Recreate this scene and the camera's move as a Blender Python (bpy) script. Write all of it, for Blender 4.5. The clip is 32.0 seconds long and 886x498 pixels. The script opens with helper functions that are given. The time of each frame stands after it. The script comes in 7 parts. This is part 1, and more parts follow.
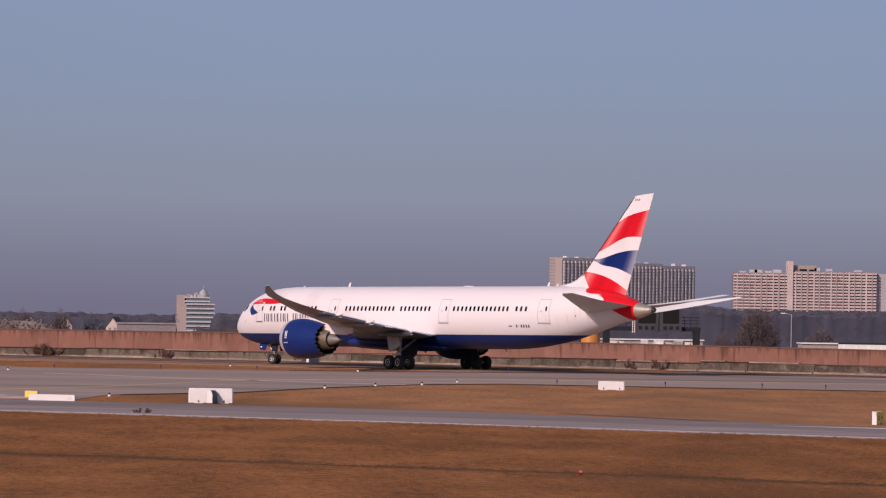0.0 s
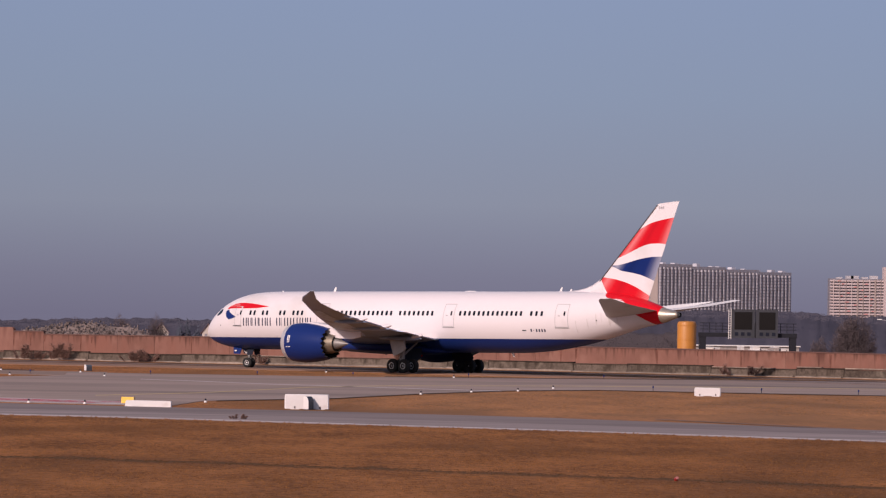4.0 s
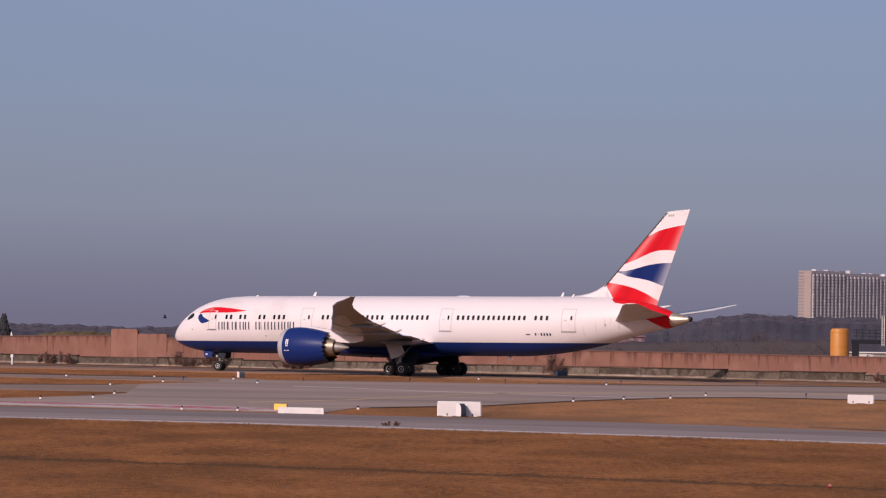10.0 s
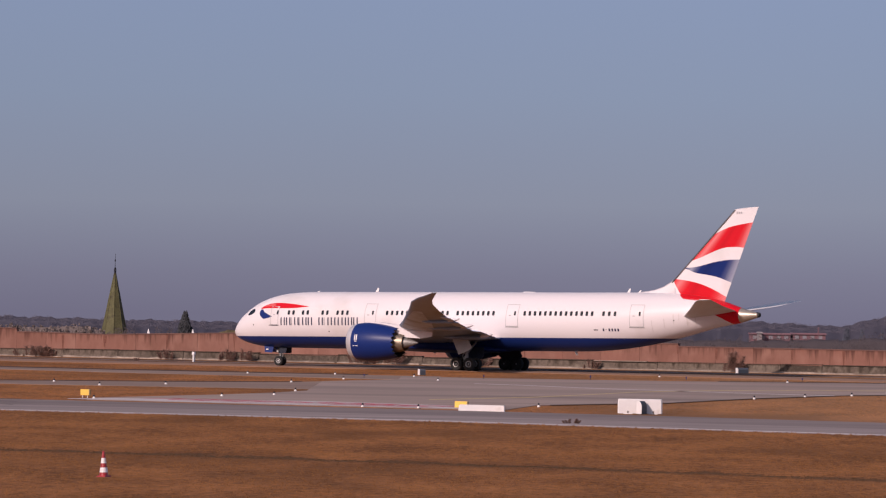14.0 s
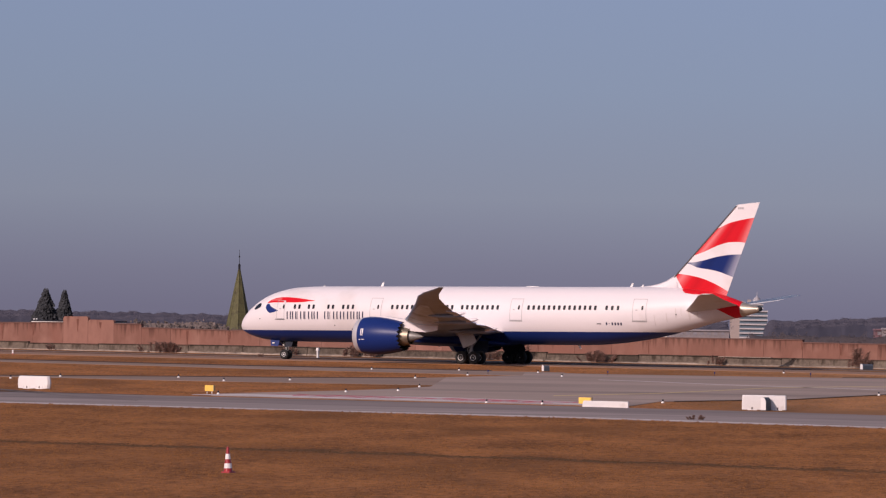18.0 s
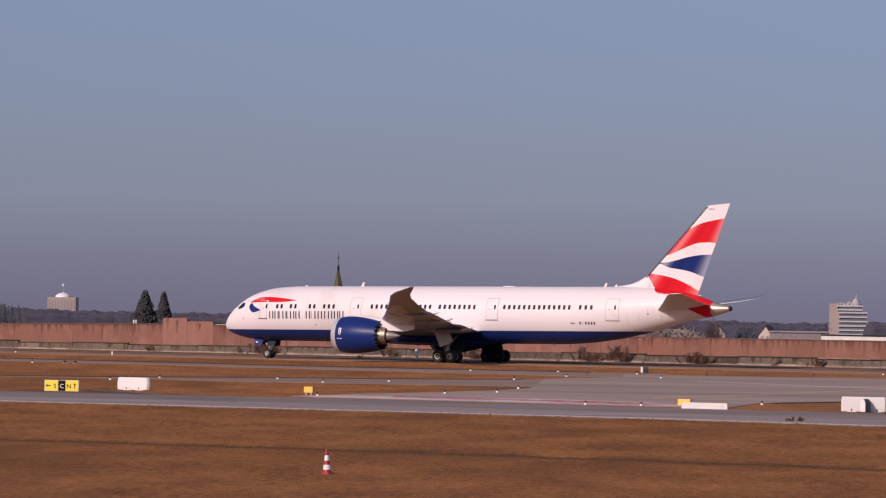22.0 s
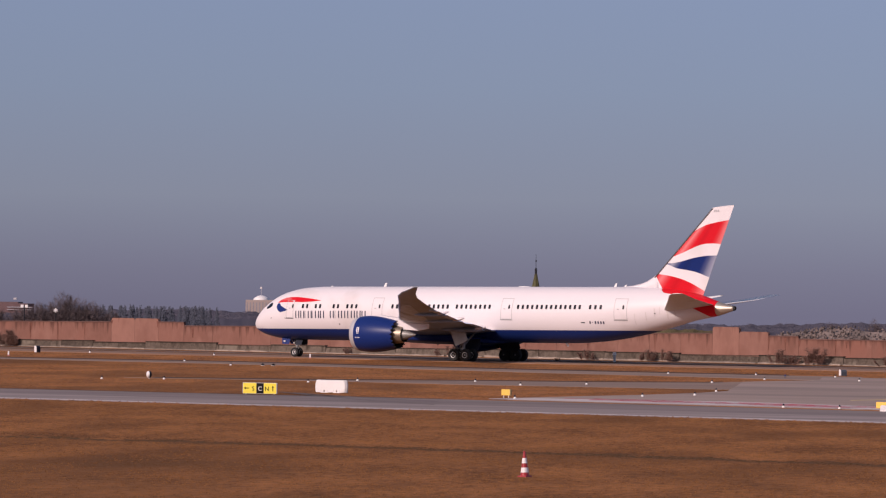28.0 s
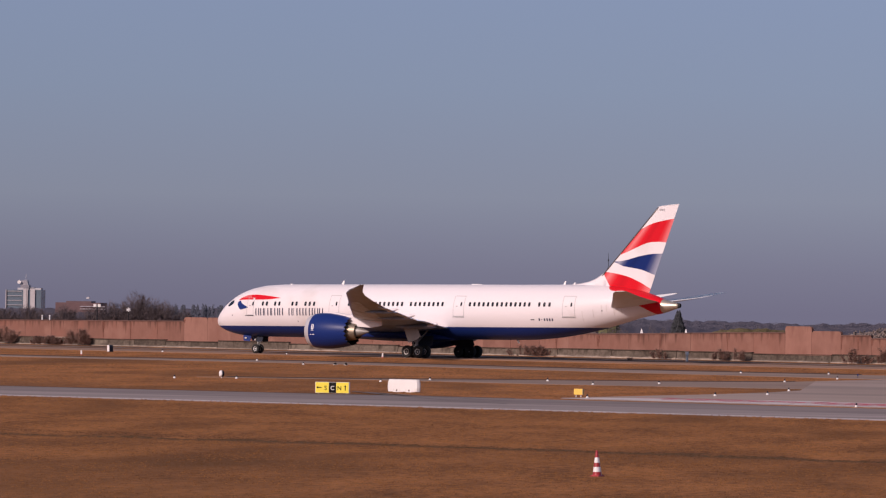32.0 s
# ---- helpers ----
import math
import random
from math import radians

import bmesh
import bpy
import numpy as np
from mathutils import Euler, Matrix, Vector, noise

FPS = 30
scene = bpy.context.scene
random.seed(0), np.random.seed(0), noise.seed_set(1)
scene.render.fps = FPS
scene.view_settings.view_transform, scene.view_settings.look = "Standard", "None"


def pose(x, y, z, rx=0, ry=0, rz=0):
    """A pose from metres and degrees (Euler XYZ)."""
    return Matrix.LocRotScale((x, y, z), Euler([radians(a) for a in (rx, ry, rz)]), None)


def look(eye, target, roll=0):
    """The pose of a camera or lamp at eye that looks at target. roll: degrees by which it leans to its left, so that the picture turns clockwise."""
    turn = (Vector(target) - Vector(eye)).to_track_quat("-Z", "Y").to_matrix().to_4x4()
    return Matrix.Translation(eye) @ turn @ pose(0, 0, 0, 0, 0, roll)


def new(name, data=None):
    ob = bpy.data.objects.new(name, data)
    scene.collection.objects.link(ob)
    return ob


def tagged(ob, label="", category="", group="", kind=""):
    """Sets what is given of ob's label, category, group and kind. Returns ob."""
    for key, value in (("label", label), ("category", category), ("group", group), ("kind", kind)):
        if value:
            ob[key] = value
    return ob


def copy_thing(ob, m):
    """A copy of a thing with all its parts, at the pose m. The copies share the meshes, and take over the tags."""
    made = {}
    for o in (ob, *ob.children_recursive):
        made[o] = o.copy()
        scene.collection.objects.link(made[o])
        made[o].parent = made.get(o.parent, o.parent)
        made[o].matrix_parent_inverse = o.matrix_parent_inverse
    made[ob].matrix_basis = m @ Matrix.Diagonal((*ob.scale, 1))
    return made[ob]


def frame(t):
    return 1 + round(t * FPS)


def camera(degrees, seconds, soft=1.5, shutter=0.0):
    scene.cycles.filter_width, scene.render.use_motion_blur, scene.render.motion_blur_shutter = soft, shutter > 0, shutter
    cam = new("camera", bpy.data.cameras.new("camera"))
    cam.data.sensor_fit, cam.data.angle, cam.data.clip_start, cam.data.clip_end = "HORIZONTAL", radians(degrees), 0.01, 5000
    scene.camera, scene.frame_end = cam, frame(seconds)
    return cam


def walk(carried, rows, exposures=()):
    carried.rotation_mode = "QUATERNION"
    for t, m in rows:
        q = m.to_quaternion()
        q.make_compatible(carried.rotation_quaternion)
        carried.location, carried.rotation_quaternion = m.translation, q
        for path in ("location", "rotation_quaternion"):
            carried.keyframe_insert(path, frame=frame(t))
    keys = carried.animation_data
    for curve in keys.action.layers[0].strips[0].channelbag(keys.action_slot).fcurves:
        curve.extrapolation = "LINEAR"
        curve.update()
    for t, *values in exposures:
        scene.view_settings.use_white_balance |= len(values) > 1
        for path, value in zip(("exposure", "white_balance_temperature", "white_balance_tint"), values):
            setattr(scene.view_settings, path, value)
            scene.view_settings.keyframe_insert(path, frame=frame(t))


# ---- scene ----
# ---- the camera: a tripod on a raised terrace, panning with the taxiing aircraft ----
cam = camera(9.925, 32.0, soft=1.25)
EYE, ROLL = 7.60, 0.83
PAN = [(0.0, 4.7031, 0.4828), (0.5, 4.6644, 0.4921), (1.0, 4.5598, 0.5105), (1.5, 4.3576, 0.5261), (2.0, 4.1054, 0.5321), (2.5, 3.9160, 0.5354),
(3.0, 3.7538, 0.5310), (3.5, 3.7058, 0.5303), (5.5, 3.1387, 0.5727), (6.0, 2.9731, 0.5703), (6.5, 2.7999, 0.5678), (7.0, 2.6327, 0.5766),
(7.5, 2.4572, 0.6027), (8.0, 2.2974, 0.6013), (8.5, 2.2281, 0.5992), (9.0, 2.1313, 0.5990), (9.5, 2.0553, 0.5981), (10.0, 1.9117, 0.5916),
(10.5, 1.6473, 0.5827), (11.0, 1.1598, 0.5664), (11.5, 0.8201, 0.5523), (12.0, 0.4221, 0.5467), (12.5, 0.1014, 0.5422), (13.0, -0.0831,
0.5363), (13.5, -0.1104, 0.5332), (15.5, -0.3629, 0.5420), (16.0, -0.6305, 0.4997), (16.5, -0.8124, 0.4884), (17.0, -1.0428, 0.4852), (17.5,
-1.3106, 0.4768), (18.0, -1.5050, 0.4708), (18.5, -1.6090, 0.4693), (19.0, -1.6413, 0.4670), (19.5, -1.6605, 0.4753), (20.0, -1.7157,
0.4806), (20.5, -1.8032, 0.4775), (21.0, -1.9449, 0.4836), (21.5, -2.1611, 0.4795), (22.0, -2.6161, 0.4720), (22.5, -2.9418, 0.4687), (23.0,
-3.2072, 0.4652), (23.5, -3.3720, 0.4642), (24.0, -3.4067, 0.4656), (24.5, -3.4746, 0.4707), (25.0, -3.5781, 0.4828), (25.5, -3.7576,
0.4963), (27.5, -4.6402, 0.4718), (28.0, -4.8343, 0.4710), (28.5, -5.0087, 0.4770), (29.0, -5.1525, 0.4671), (29.5, -5.1906, 0.4614), (30.0,
-5.1927, 0.4551), (30.5, -5.2415, 0.4501), (31.0, -5.3271, 0.4531), (31.5, -5.4832, 0.4533), (32.0, -5.6471, 0.4522)]
AIR = [(0, 40.55, 497.14, 54.64), (1, 38.46, 499.94, 52.12), (2, 36.27, 502.65, 49.73), (3, 33.99, 505.27, 47.47), (4, 31.61, 507.79,
45.32), (5, 29.16, 510.20, 43.27), (6, 26.63, 512.52, 41.33), (7, 24.02, 514.75, 39.51), (8, 21.35, 516.88, 37.81), (9, 18.60, 518.94,
36.25), (10, 15.80, 520.93, 34.83), (11, 12.93, 522.85, 33.55), (12, 10.01, 524.72, 32.44), (13, 7.03, 526.54, 31.48), (14, 4.01, 528.33,
30.69), (15, 0.94, 530.10, 30.05), (16, -2.18, 531.84, 29.56), (17, -5.33, 533.58, 29.21), (18, -8.52, 535.32, 28.98), (19, -11.74, 537.06,
28.87), (20, -14.99, 538.82, 28.85), (21, -18.26, 540.59, 28.90), (22, -21.56, 542.37, 29.00), (23, -24.87, 544.18, 29.13), (24, -28.21,
546.01, 29.26), (25, -31.56, 547.87, 29.40), (26, -34.92, 549.75, 29.51), (27, -38.29, 551.65, 29.59), (28, -41.68, 553.57, 29.66), (29,
-45.08, 555.51, 29.70), (30, -48.50, 557.47, 29.76), (31, -51.95, 559.44, 29.87), (32, -55.42, 561.42, 30.08)]
walk(cam, [(t, pose(0, 0, EYE, 0, 0, -yaw) @ pose(0, 0, 0, 90 + tilt) @ pose(0, 0, 0, 0, 0, ROLL)) for t, yaw, tilt in PAN],
     [(0.0, 0.05, 6500, 22), (32.0, 0.05, 6500, 22)])

# ---- sky and sun ----
SUN_AZ, SUN_EL = 41.5, 27.5  # degrees to the left of straight behind the camera; height
sun_dir = Vector((-math.sin(radians(SUN_AZ)) * math.cos(radians(SUN_EL)), -math.cos(radians(SUN_AZ)) * math.cos(radians(SUN_EL)), math.sin(radians(SUN_EL))))
sun = new("sun", bpy.data.lights.new("sun", "SUN"))
sun.data.energy, sun.data.angle, sun.data.color = 3.45, radians(0.6), (1.0, 0.84, 0.72)
sun.matrix_world = look(sun_dir * 100, (0, 0, 0))

world = bpy.data.worlds.new("world")
scene.world = world
world.use_nodes = True
wn, wl = world.node_tree.nodes, world.node_tree.links
wn.clear()
sky = wn.new("ShaderNodeTexSky")
sky.sky_type, sky.sun_disc = "NISHITA", False
sky.sun_elevation, sky.sun_rotation = radians(SUN_EL), radians(180 + SUN_AZ)
sky.air_density, sky.dust_density, sky.ozone_density = 1.0, 2.0, 2.0
tc = wn.new("ShaderNodeTexCoord")
sep = wn.new("ShaderNodeSeparateXYZ")
wl.new(tc.outputs["Generated"], sep.inputs[0])
# a winter inversion: grey-mauve haze low over the land, clear blue above
ramp = wn.new("ShaderNodeValToRGB")
HAZE = [(0.0, (0.163, 0.165, 0.227)), (0.10, (0.186, 0.197, 0.260)), (0.28, (0.234, 0.273, 0.336)), (0.55, (0.232, 0.302, 0.399)), (1.0, (0.228, 0.318, 0.465))]
while len(ramp.color_ramp.elements) < len(HAZE):
    ramp.color_ramp.elements.new(0.5)
for e, (p, c) in zip(ramp.color_ramp.elements, HAZE):
    e.position, e.color = p, (*c, 1)
mr = wn.new("ShaderNodeMapRange")
mr.inputs[1].default_value, mr.inputs[2].default_value = -0.004, 0.075
wl.new(sep.outputs["Z"], mr.inputs[0])
wl.new(mr.outputs[0], ramp.inputs[0])
side = wn.new("ShaderNodeMapRange")  # the haze thickens a little to the left of the airfield
side.inputs[1].default_value, side.inputs[2].default_value, side.inputs[3].default_value, side.inputs[4].default_value = -0.20, 0.05, 0.90, 1.0
wl.new(sep.outputs["X"], side.inputs[0])
thick = wn.new("ShaderNodeMixRGB")
thick.blend_type, thick.inputs[0].default_value = "MULTIPLY", 1.0
wl.new(ramp.outputs[0], thick.inputs[1])
wl.new(side.outputs[0], thick.inputs[2])
mr2 = wn.new("ShaderNodeMapRange")
mr2.inputs[1].default_value, mr2.inputs[2].default_value = 0.06, 0.35
wl.new(sep.outputs["Z"], mr2.inputs[0])
sk = wn.new("ShaderNodeMixRGB")
sk.blend_type, sk.inputs[0].default_value, sk.inputs[2].default_value = "MULTIPLY", 1.0, (0.10, 0.10, 0.10, 1)
wl.new(sky.outputs[0], sk.inputs[1])
mx = wn.new("ShaderNodeMixRGB")
wl.new(mr2.outputs[0], mx.inputs[0])
wl.new(thick.outputs[0], mx.inputs[1])
wl.new(sk.outputs[0], mx.inputs[2])
bg = wn.new("ShaderNodeBackground")
wl.new(mx.outputs[0], bg.inputs[0])
wo = wn.new("ShaderNodeOutputWorld")
wl.new(bg.outputs[0], wo.inputs[0])


# ---- materials ----
def material(name, base, rough=0.6, metal=0.0, vary=0.15, scale=3.0, grain=40.0, bump=0.0, coat=0.0, spot=None, per="", stretch=(1, 1, 1), spec=0.5, up=False, dark_streak=None, streaks=()):
    """A surface with coarse and fine variation of its base colour. spot: (colour, size, amount) of stains; per: 'object' or 'island' adds a tone for each piece."""
    m = bpy.data.materials.new(name)
    m.use_nodes = True
    n, l = m.node_tree.nodes, m.node_tree.links
    p = n["Principled BSDF"]
    p.inputs["Roughness"].default_value, p.inputs["Metallic"].default_value = rough, metal
    p.inputs["Coat Weight"].default_value, p.inputs["Specular IOR Level"].default_value = coat, spec
    if up:  # a lawn is lit like the ground it covers
        nv = n.new("ShaderNodeCombineXYZ")
        nv.inputs[2].default_value = 1.0
        l.new(nv.outputs[0], p.inputs["Normal"])
    co = n.new("ShaderNodeTexCoord")
    mp = n.new("ShaderNodeMapping")
    mp.inputs["Scale"].default_value = stretch
    l.new(co.outputs["Object"], mp.inputs[0])
    if per == "object":  # every piece shows another part of the pattern
        move = n.new("ShaderNodeVectorMath")
        move.operation, move.inputs[1].default_value = "MULTIPLY", (90, 70, 0)
        l.new(n.new("ShaderNodeObjectInfo").outputs["Random"], move.inputs[0])
        l.new(move.outputs[0], mp.inputs["Location"])
    big, fine = n.new("ShaderNodeTexNoise"), n.new("ShaderNodeTexNoise")
    big.inputs["Scale"].default_value, fine.inputs["Scale"].default_value = 1 / scale, grain / scale
    for t in (big, fine):
        l.new(mp.outputs[0], t.inputs["Vector"])
        t.inputs["Detail"].default_value = 4
    add = n.new("ShaderNodeMath")
    add.operation = "ADD"
    l.new(big.outputs[0], add.inputs[0])
    l.new(fine.outputs[0], add.inputs[1])
    last = add.outputs[0]
    if per:
        src = n.new("ShaderNodeObjectInfo").outputs["Random"] if per == "object" else n.new("ShaderNodeNewGeometry").outputs["Random Per Island"]
        ad2 = n.new("ShaderNodeMath")
        ad2.operation = "MULTIPLY_ADD"
        ad2.inputs[1].default_value = 0.7 if per == "island" else 0.4
        l.new(src, ad2.inputs[0])
        l.new(last, ad2.inputs[2])
        sub = n.new("ShaderNodeMath")
        sub.operation, sub.inputs[1].default_value = "SUBTRACT", 0.35 if per == "island" else 0.2
        l.new(ad2.outputs[0], sub.inputs[0])
        last = sub.outputs[0]
    rg = n.new("ShaderNodeMapRange")
    rg.inputs[1].default_value, rg.inputs[2].default_value = 0.65, 1.35
    rg.inputs[3].default_value, rg.inputs[4].default_value = 1 - vary, 1 + vary
    l.new(last, rg.inputs[0])
    mul = n.new("ShaderNodeMixRGB")
    mul.blend_type, mul.inputs[0].default_value = "MULTIPLY", 1
    mul.inputs[1].default_value = (*base, 1)
    l.new(rg.outputs[0], mul.inputs[2])
    col = mul.outputs[0]
    if spot:
        sc, size, amount = spot
        sn = n.new("ShaderNodeTexNoise")
        sn.inputs["Scale"].default_value, sn.inputs["Detail"].default_value = 1 / size, 6
        l.new(mp.outputs[0], sn.inputs["Vector"])
        sr = n.new("ShaderNodeMapRange")
        sr.inputs[1].default_value, sr.inputs[2].default_value = 0.62 - amount * 0.25, 0.72 - amount * 0.1
        l.new(sn.outputs[0], sr.inputs[0])
        sm = n.new("ShaderNodeMixRGB")
        sm.inputs[2].default_value = (*sc, 1)
        l.new(sr.outputs[0], sm.inputs[0])
        l.new(col, sm.inputs[1])
        col = sm.outputs[0]
    for sc, across, down, rise, low, high in streaks:  # stains that have run down a face
        ms, sn, sr, sm = n.new("ShaderNodeMapping"), n.new("ShaderNodeTexNoise"), n.new("ShaderNodeMapRange"), n.new("ShaderNodeMixRGB")
        ms.inputs["Scale"].default_value = (1 / across, 1, 1 / down)
        l.new(co.outputs["Object"], ms.inputs[0])
        if per == "object":
            l.new(move.outputs[0], ms.inputs["Location"])
        l.new(ms.outputs[0], sn.inputs["Vector"])
        sn.inputs["Scale"].default_value, sn.inputs["Detail"].default_value = 1.0, 3
        sr.inputs[1].default_value, sr.inputs[2].default_value = low, high
        sz, sa = n.new("ShaderNodeSeparateXYZ"), n.new("ShaderNodeMath")
        l.new(co.outputs["Object"], sz.inputs[0])
        sa.operation, sa.inputs[1].default_value = "MULTIPLY_ADD", rise
        l.new(sz.outputs["Z"], sa.inputs[0])
        l.new(sn.outputs[0], sa.inputs[2])
        l.new(sa.outputs[0], sr.inputs[0])
        sm.inputs[2].default_value = (*sc, 1)
        l.new(sr.outputs[0], sm.inputs[0])
        l.new(col, sm.inputs[1])
        col = sm.outputs[0]
    if dark_streak:  # darker, greener grass along a streak that bends across the lawn
        xyz = n.new("ShaderNodeSeparateXYZ")
        l.new(co.outputs["Object"], xyz.inputs[0])

        def calc(op, a, b):
            q = n.new("ShaderNodeMath")
            q.operation = op
            for i, w in enumerate((a, b)):
                if isinstance(w, float):
                    q.inputs[i].default_value = w
                else:
                    l.new(w, q.inputs[i])
            return q.outputs[0]
        line = calc("ADD", calc("MULTIPLY", xyz.outputs["X"], 0.63), calc("MULTIPLY", calc("MULTIPLY", xyz.outputs["X"], xyz.outputs["X"]), 0.0033))
        off = calc("SUBTRACT", calc("ADD", xyz.outputs["Y"], line), 231.5)
        off = calc("ADD", off, calc("MULTIPLY", calc("SUBTRACT", add.outputs[0], 1.0), 9.0))
        rm = n.new("ShaderNodeMapRange")
        rm.interpolation_type = "SMOOTHSTEP"
        rm.inputs[1].default_value, rm.inputs[2].default_value, rm.inputs[3].default_value, rm.inputs[4].default_value = 0.0, 2.9, 0.9, 0.0
        l.new(calc("ABSOLUTE", off, 0.0), rm.inputs[0])
        rx = n.new("ShaderNodeMixRGB")
        rx.inputs[2].default_value = (*dark_streak, 1)
        l.new(rm.outputs[0], rx.inputs[0])
        l.new(col, rx.inputs[1])
        col = rx.outputs[0]
        # the lawn from near taxiway to junction gets its sunlit brightness as colour
        far, east = n.new("ShaderNodeMapRange"), n.new("ShaderNodeMapRange")
        far.interpolation_type = east.interpolation_type = "SMOOTHSTEP"
        far.inputs[1].default_value, far.inputs[2].default_value, far.inputs[4].default_value = -8.0, 8.0, 0.42
        east.inputs[1].default_value, east.inputs[2].default_value = -5.0, 30.0
        l.new(calc("SUBTRACT", calc("ADD", xyz.outputs["Y"], calc("MULTIPLY", xyz.outputs["X"], 0.86)), 330.0), far.inputs[0])
        l.new(xyz.outputs["X"], east.inputs[0])
        px_ = n.new("ShaderNodeMixRGB")
        px_.blend_type, px_.inputs[2].default_value = "ADD", (0.19, 0.125, 0.076, 1)
        l.new(calc("MULTIPLY", far.outputs[0], east.outputs[0]), px_.inputs[0])
        l.new(col, px_.inputs[1])
        # west of it, between the taxiways, the colour is raised a little too
        west = n.new("ShaderNodeMixRGB")
        west.blend_type, west.inputs[2].default_value = "MULTIPLY", (1.38, 1.32, 1.25, 1)
        l.new(calc("MULTIPLY", far.outputs[0], calc("SUBTRACT", 1.0, east.outputs[0])), west.inputs[0])
        l.new(px_.outputs[0], west.inputs[1])
        col = west.outputs[0]
    l.new(col, p.inputs["Base Color"])
    if bump:
        b = n.new("ShaderNodeBump")
        b.inputs["Strength"].default_value, b.inputs["Distance"].default_value = bump, scale / grain
        l.new(fine.outputs[0], b.inputs["Height"])
        l.new(b.outputs[0], p.inputs["Normal"])
    return m


GRASS = material("dry_grass", (0.240, 0.098, 0.033), 0.95, vary=0.52, scale=2.6, grain=9, spot=((0.140, 0.060, 0.021), 12, 0.5), stretch=(0.6, 0.2, 1), spec=0.1, dark_streak=(0.085, 0.045, 0.019))
STRAW = material("bleached_straw", (0.300, 0.133, 0.049), 0.9, vary=0.28, scale=2, grain=10, per="island", spec=0.1, up=True)
VERGE = material("dark_grass", (0.105, 0.052, 0.022), 0.95, vary=0.3, scale=3, grain=12, stretch=(1, 0.3, 1), spec=0.1, up=True)
TUFT = material("grass_blade", (0.292, 0.125, 0.044), 0.9, vary=0.55, scale=2.6, grain=9, per="island", spot=((0.150, 0.066, 0.024), 12, 0.5), stretch=(0.6, 0.2, 1), spec=0.1, up=True, dark_streak=(0.095, 0.052, 0.022))
SCRUB = material("scrub_twig", (0.205, 0.118, 0.094), 0.9, vary=0.4, scale=2, grain=20, per="island")
ASPHALT = material("asphalt", (0.265, 0.211, 0.196), 0.85, vary=0.26, scale=5, grain=9, spot=((0.195, 0.155, 0.145), 6, 0.4), stretch=(0.06, 0.6, 1), spec=0.25)
APRON = material("apron_asphalt", (0.298, 0.221, 0.184), 0.85, vary=0.26, scale=7, grain=9, spot=((0.185, 0.138, 0.117), 9, 0.4), stretch=(0.08, 0.4, 1), spec=0.25)
DARKASPH = material("dark_asphalt", (0.282, 0.163, 0.108), 0.9, vary=0.25, scale=6, grain=9, stretch=(0.15, 1, 1), spec=0.1)
PAINTW = material("worn_line_paint", (0.72, 0.68, 0.66), 0.7, vary=0.25, scale=2, grain=30)
PAINTY = material("faded_yellow_line", (0.46, 0.33, 0.14), 0.7, vary=0.25, scale=2, grain=30)
PAINTR = material("red_marking", (0.50, 0.065, 0.085), 0.7, vary=0.25, scale=2, grain=30)
BRANCH = material("branch_asphalt", (0.243, 0.170, 0.134), 0.9, vary=0.2, scale=7, grain=12, stretch=(0.1, 0.5, 1), spec=0.15)
PAINTP = material("pale_marking", (0.52, 0.44, 0.42), 0.7, vary=0.2, scale=3, grain=30)
WALL = material("salmon_concrete", (0.192, 0.094, 0.072), 0.88, vary=0.12, scale=3.0, grain=9, bump=0.1, spot=((0.21, 0.096, 0.072), 2.2, 0.3), per="object", stretch=(0.7, 1, 0.35), spec=0.2,
                streaks=(((0.240, 0.126, 0.098), 2.4, 3.0, -0.03, 0.56, 0.78), ((0.098, 0.044, 0.034), 0.5, 9.0, 0.16, 0.42, 0.62)))
WALLTALL = material("recast_concrete", (0.232, 0.118, 0.092), 0.88, vary=0.10, scale=3.0, grain=9, bump=0.1, spot=((0.19, 0.092, 0.070), 2.4, 0.25), per="object", stretch=(0.7, 1, 0.35), spec=0.2,
                    streaks=(((0.140, 0.064, 0.050), 0.8, 8.0, 0.14, 0.50, 0.75),))
WALLCAP = material("wall_coping", (0.125, 0.062, 0.050), 0.85, vary=0.2, scale=2, grain=30)
PARAPET = material("weathered_concrete", (0.100, 0.079, 0.064), 0.92, vary=0.45, scale=2.2, grain=18, bump=0.3, spot=((0.180, 0.150, 0.120), 0.9, 0.25), per="object", stretch=(0.5, 1, 0.5), spec=0.15,
                   streaks=(((0.050, 0.038, 0.029), 0.6, 1.6, 0.12, 0.56, 0.76),))
PARCAP = material("dark_coping", (0.060, 0.045, 0.036), 0.92, vary=0.4, scale=2, grain=12, per="object", spec=0.1)
STAIN = material("rust_stain", (0.150, 0.066, 0.050), 0.9, vary=0.3, scale=1, grain=8, spec=0.1)
FOOTING = material("crumbling_footing", (0.27, 0.215, 0.175), 0.9, vary=0.4, scale=2, grain=8, spot=((0.17, 0.125, 0.10), 0.9, 0.4), per="object", stretch=(0.6, 1, 1))
PALE = material("pale_concrete", (0.62, 0.56, 0.50), 0.85, vary=0.2, scale=1, grain=20)
WHITE = material("white_aircraft_paint", (0.665, 0.618, 0.635), 0.42, vary=0.02, scale=5, grain=30, spot=((0.60, 0.55, 0.55), 5, 0.16), spec=0.25)
BLUE = material("dark_blue_aircraft_paint", (0.009, 0.024, 0.128), 0.36, vary=0.08, scale=5, grain=30, spec=0.16)
RED = material("red_aircraft_paint", (0.56, 0.008, 0.016), 0.34, vary=0.06, scale=4, grain=30, spec=0.15)
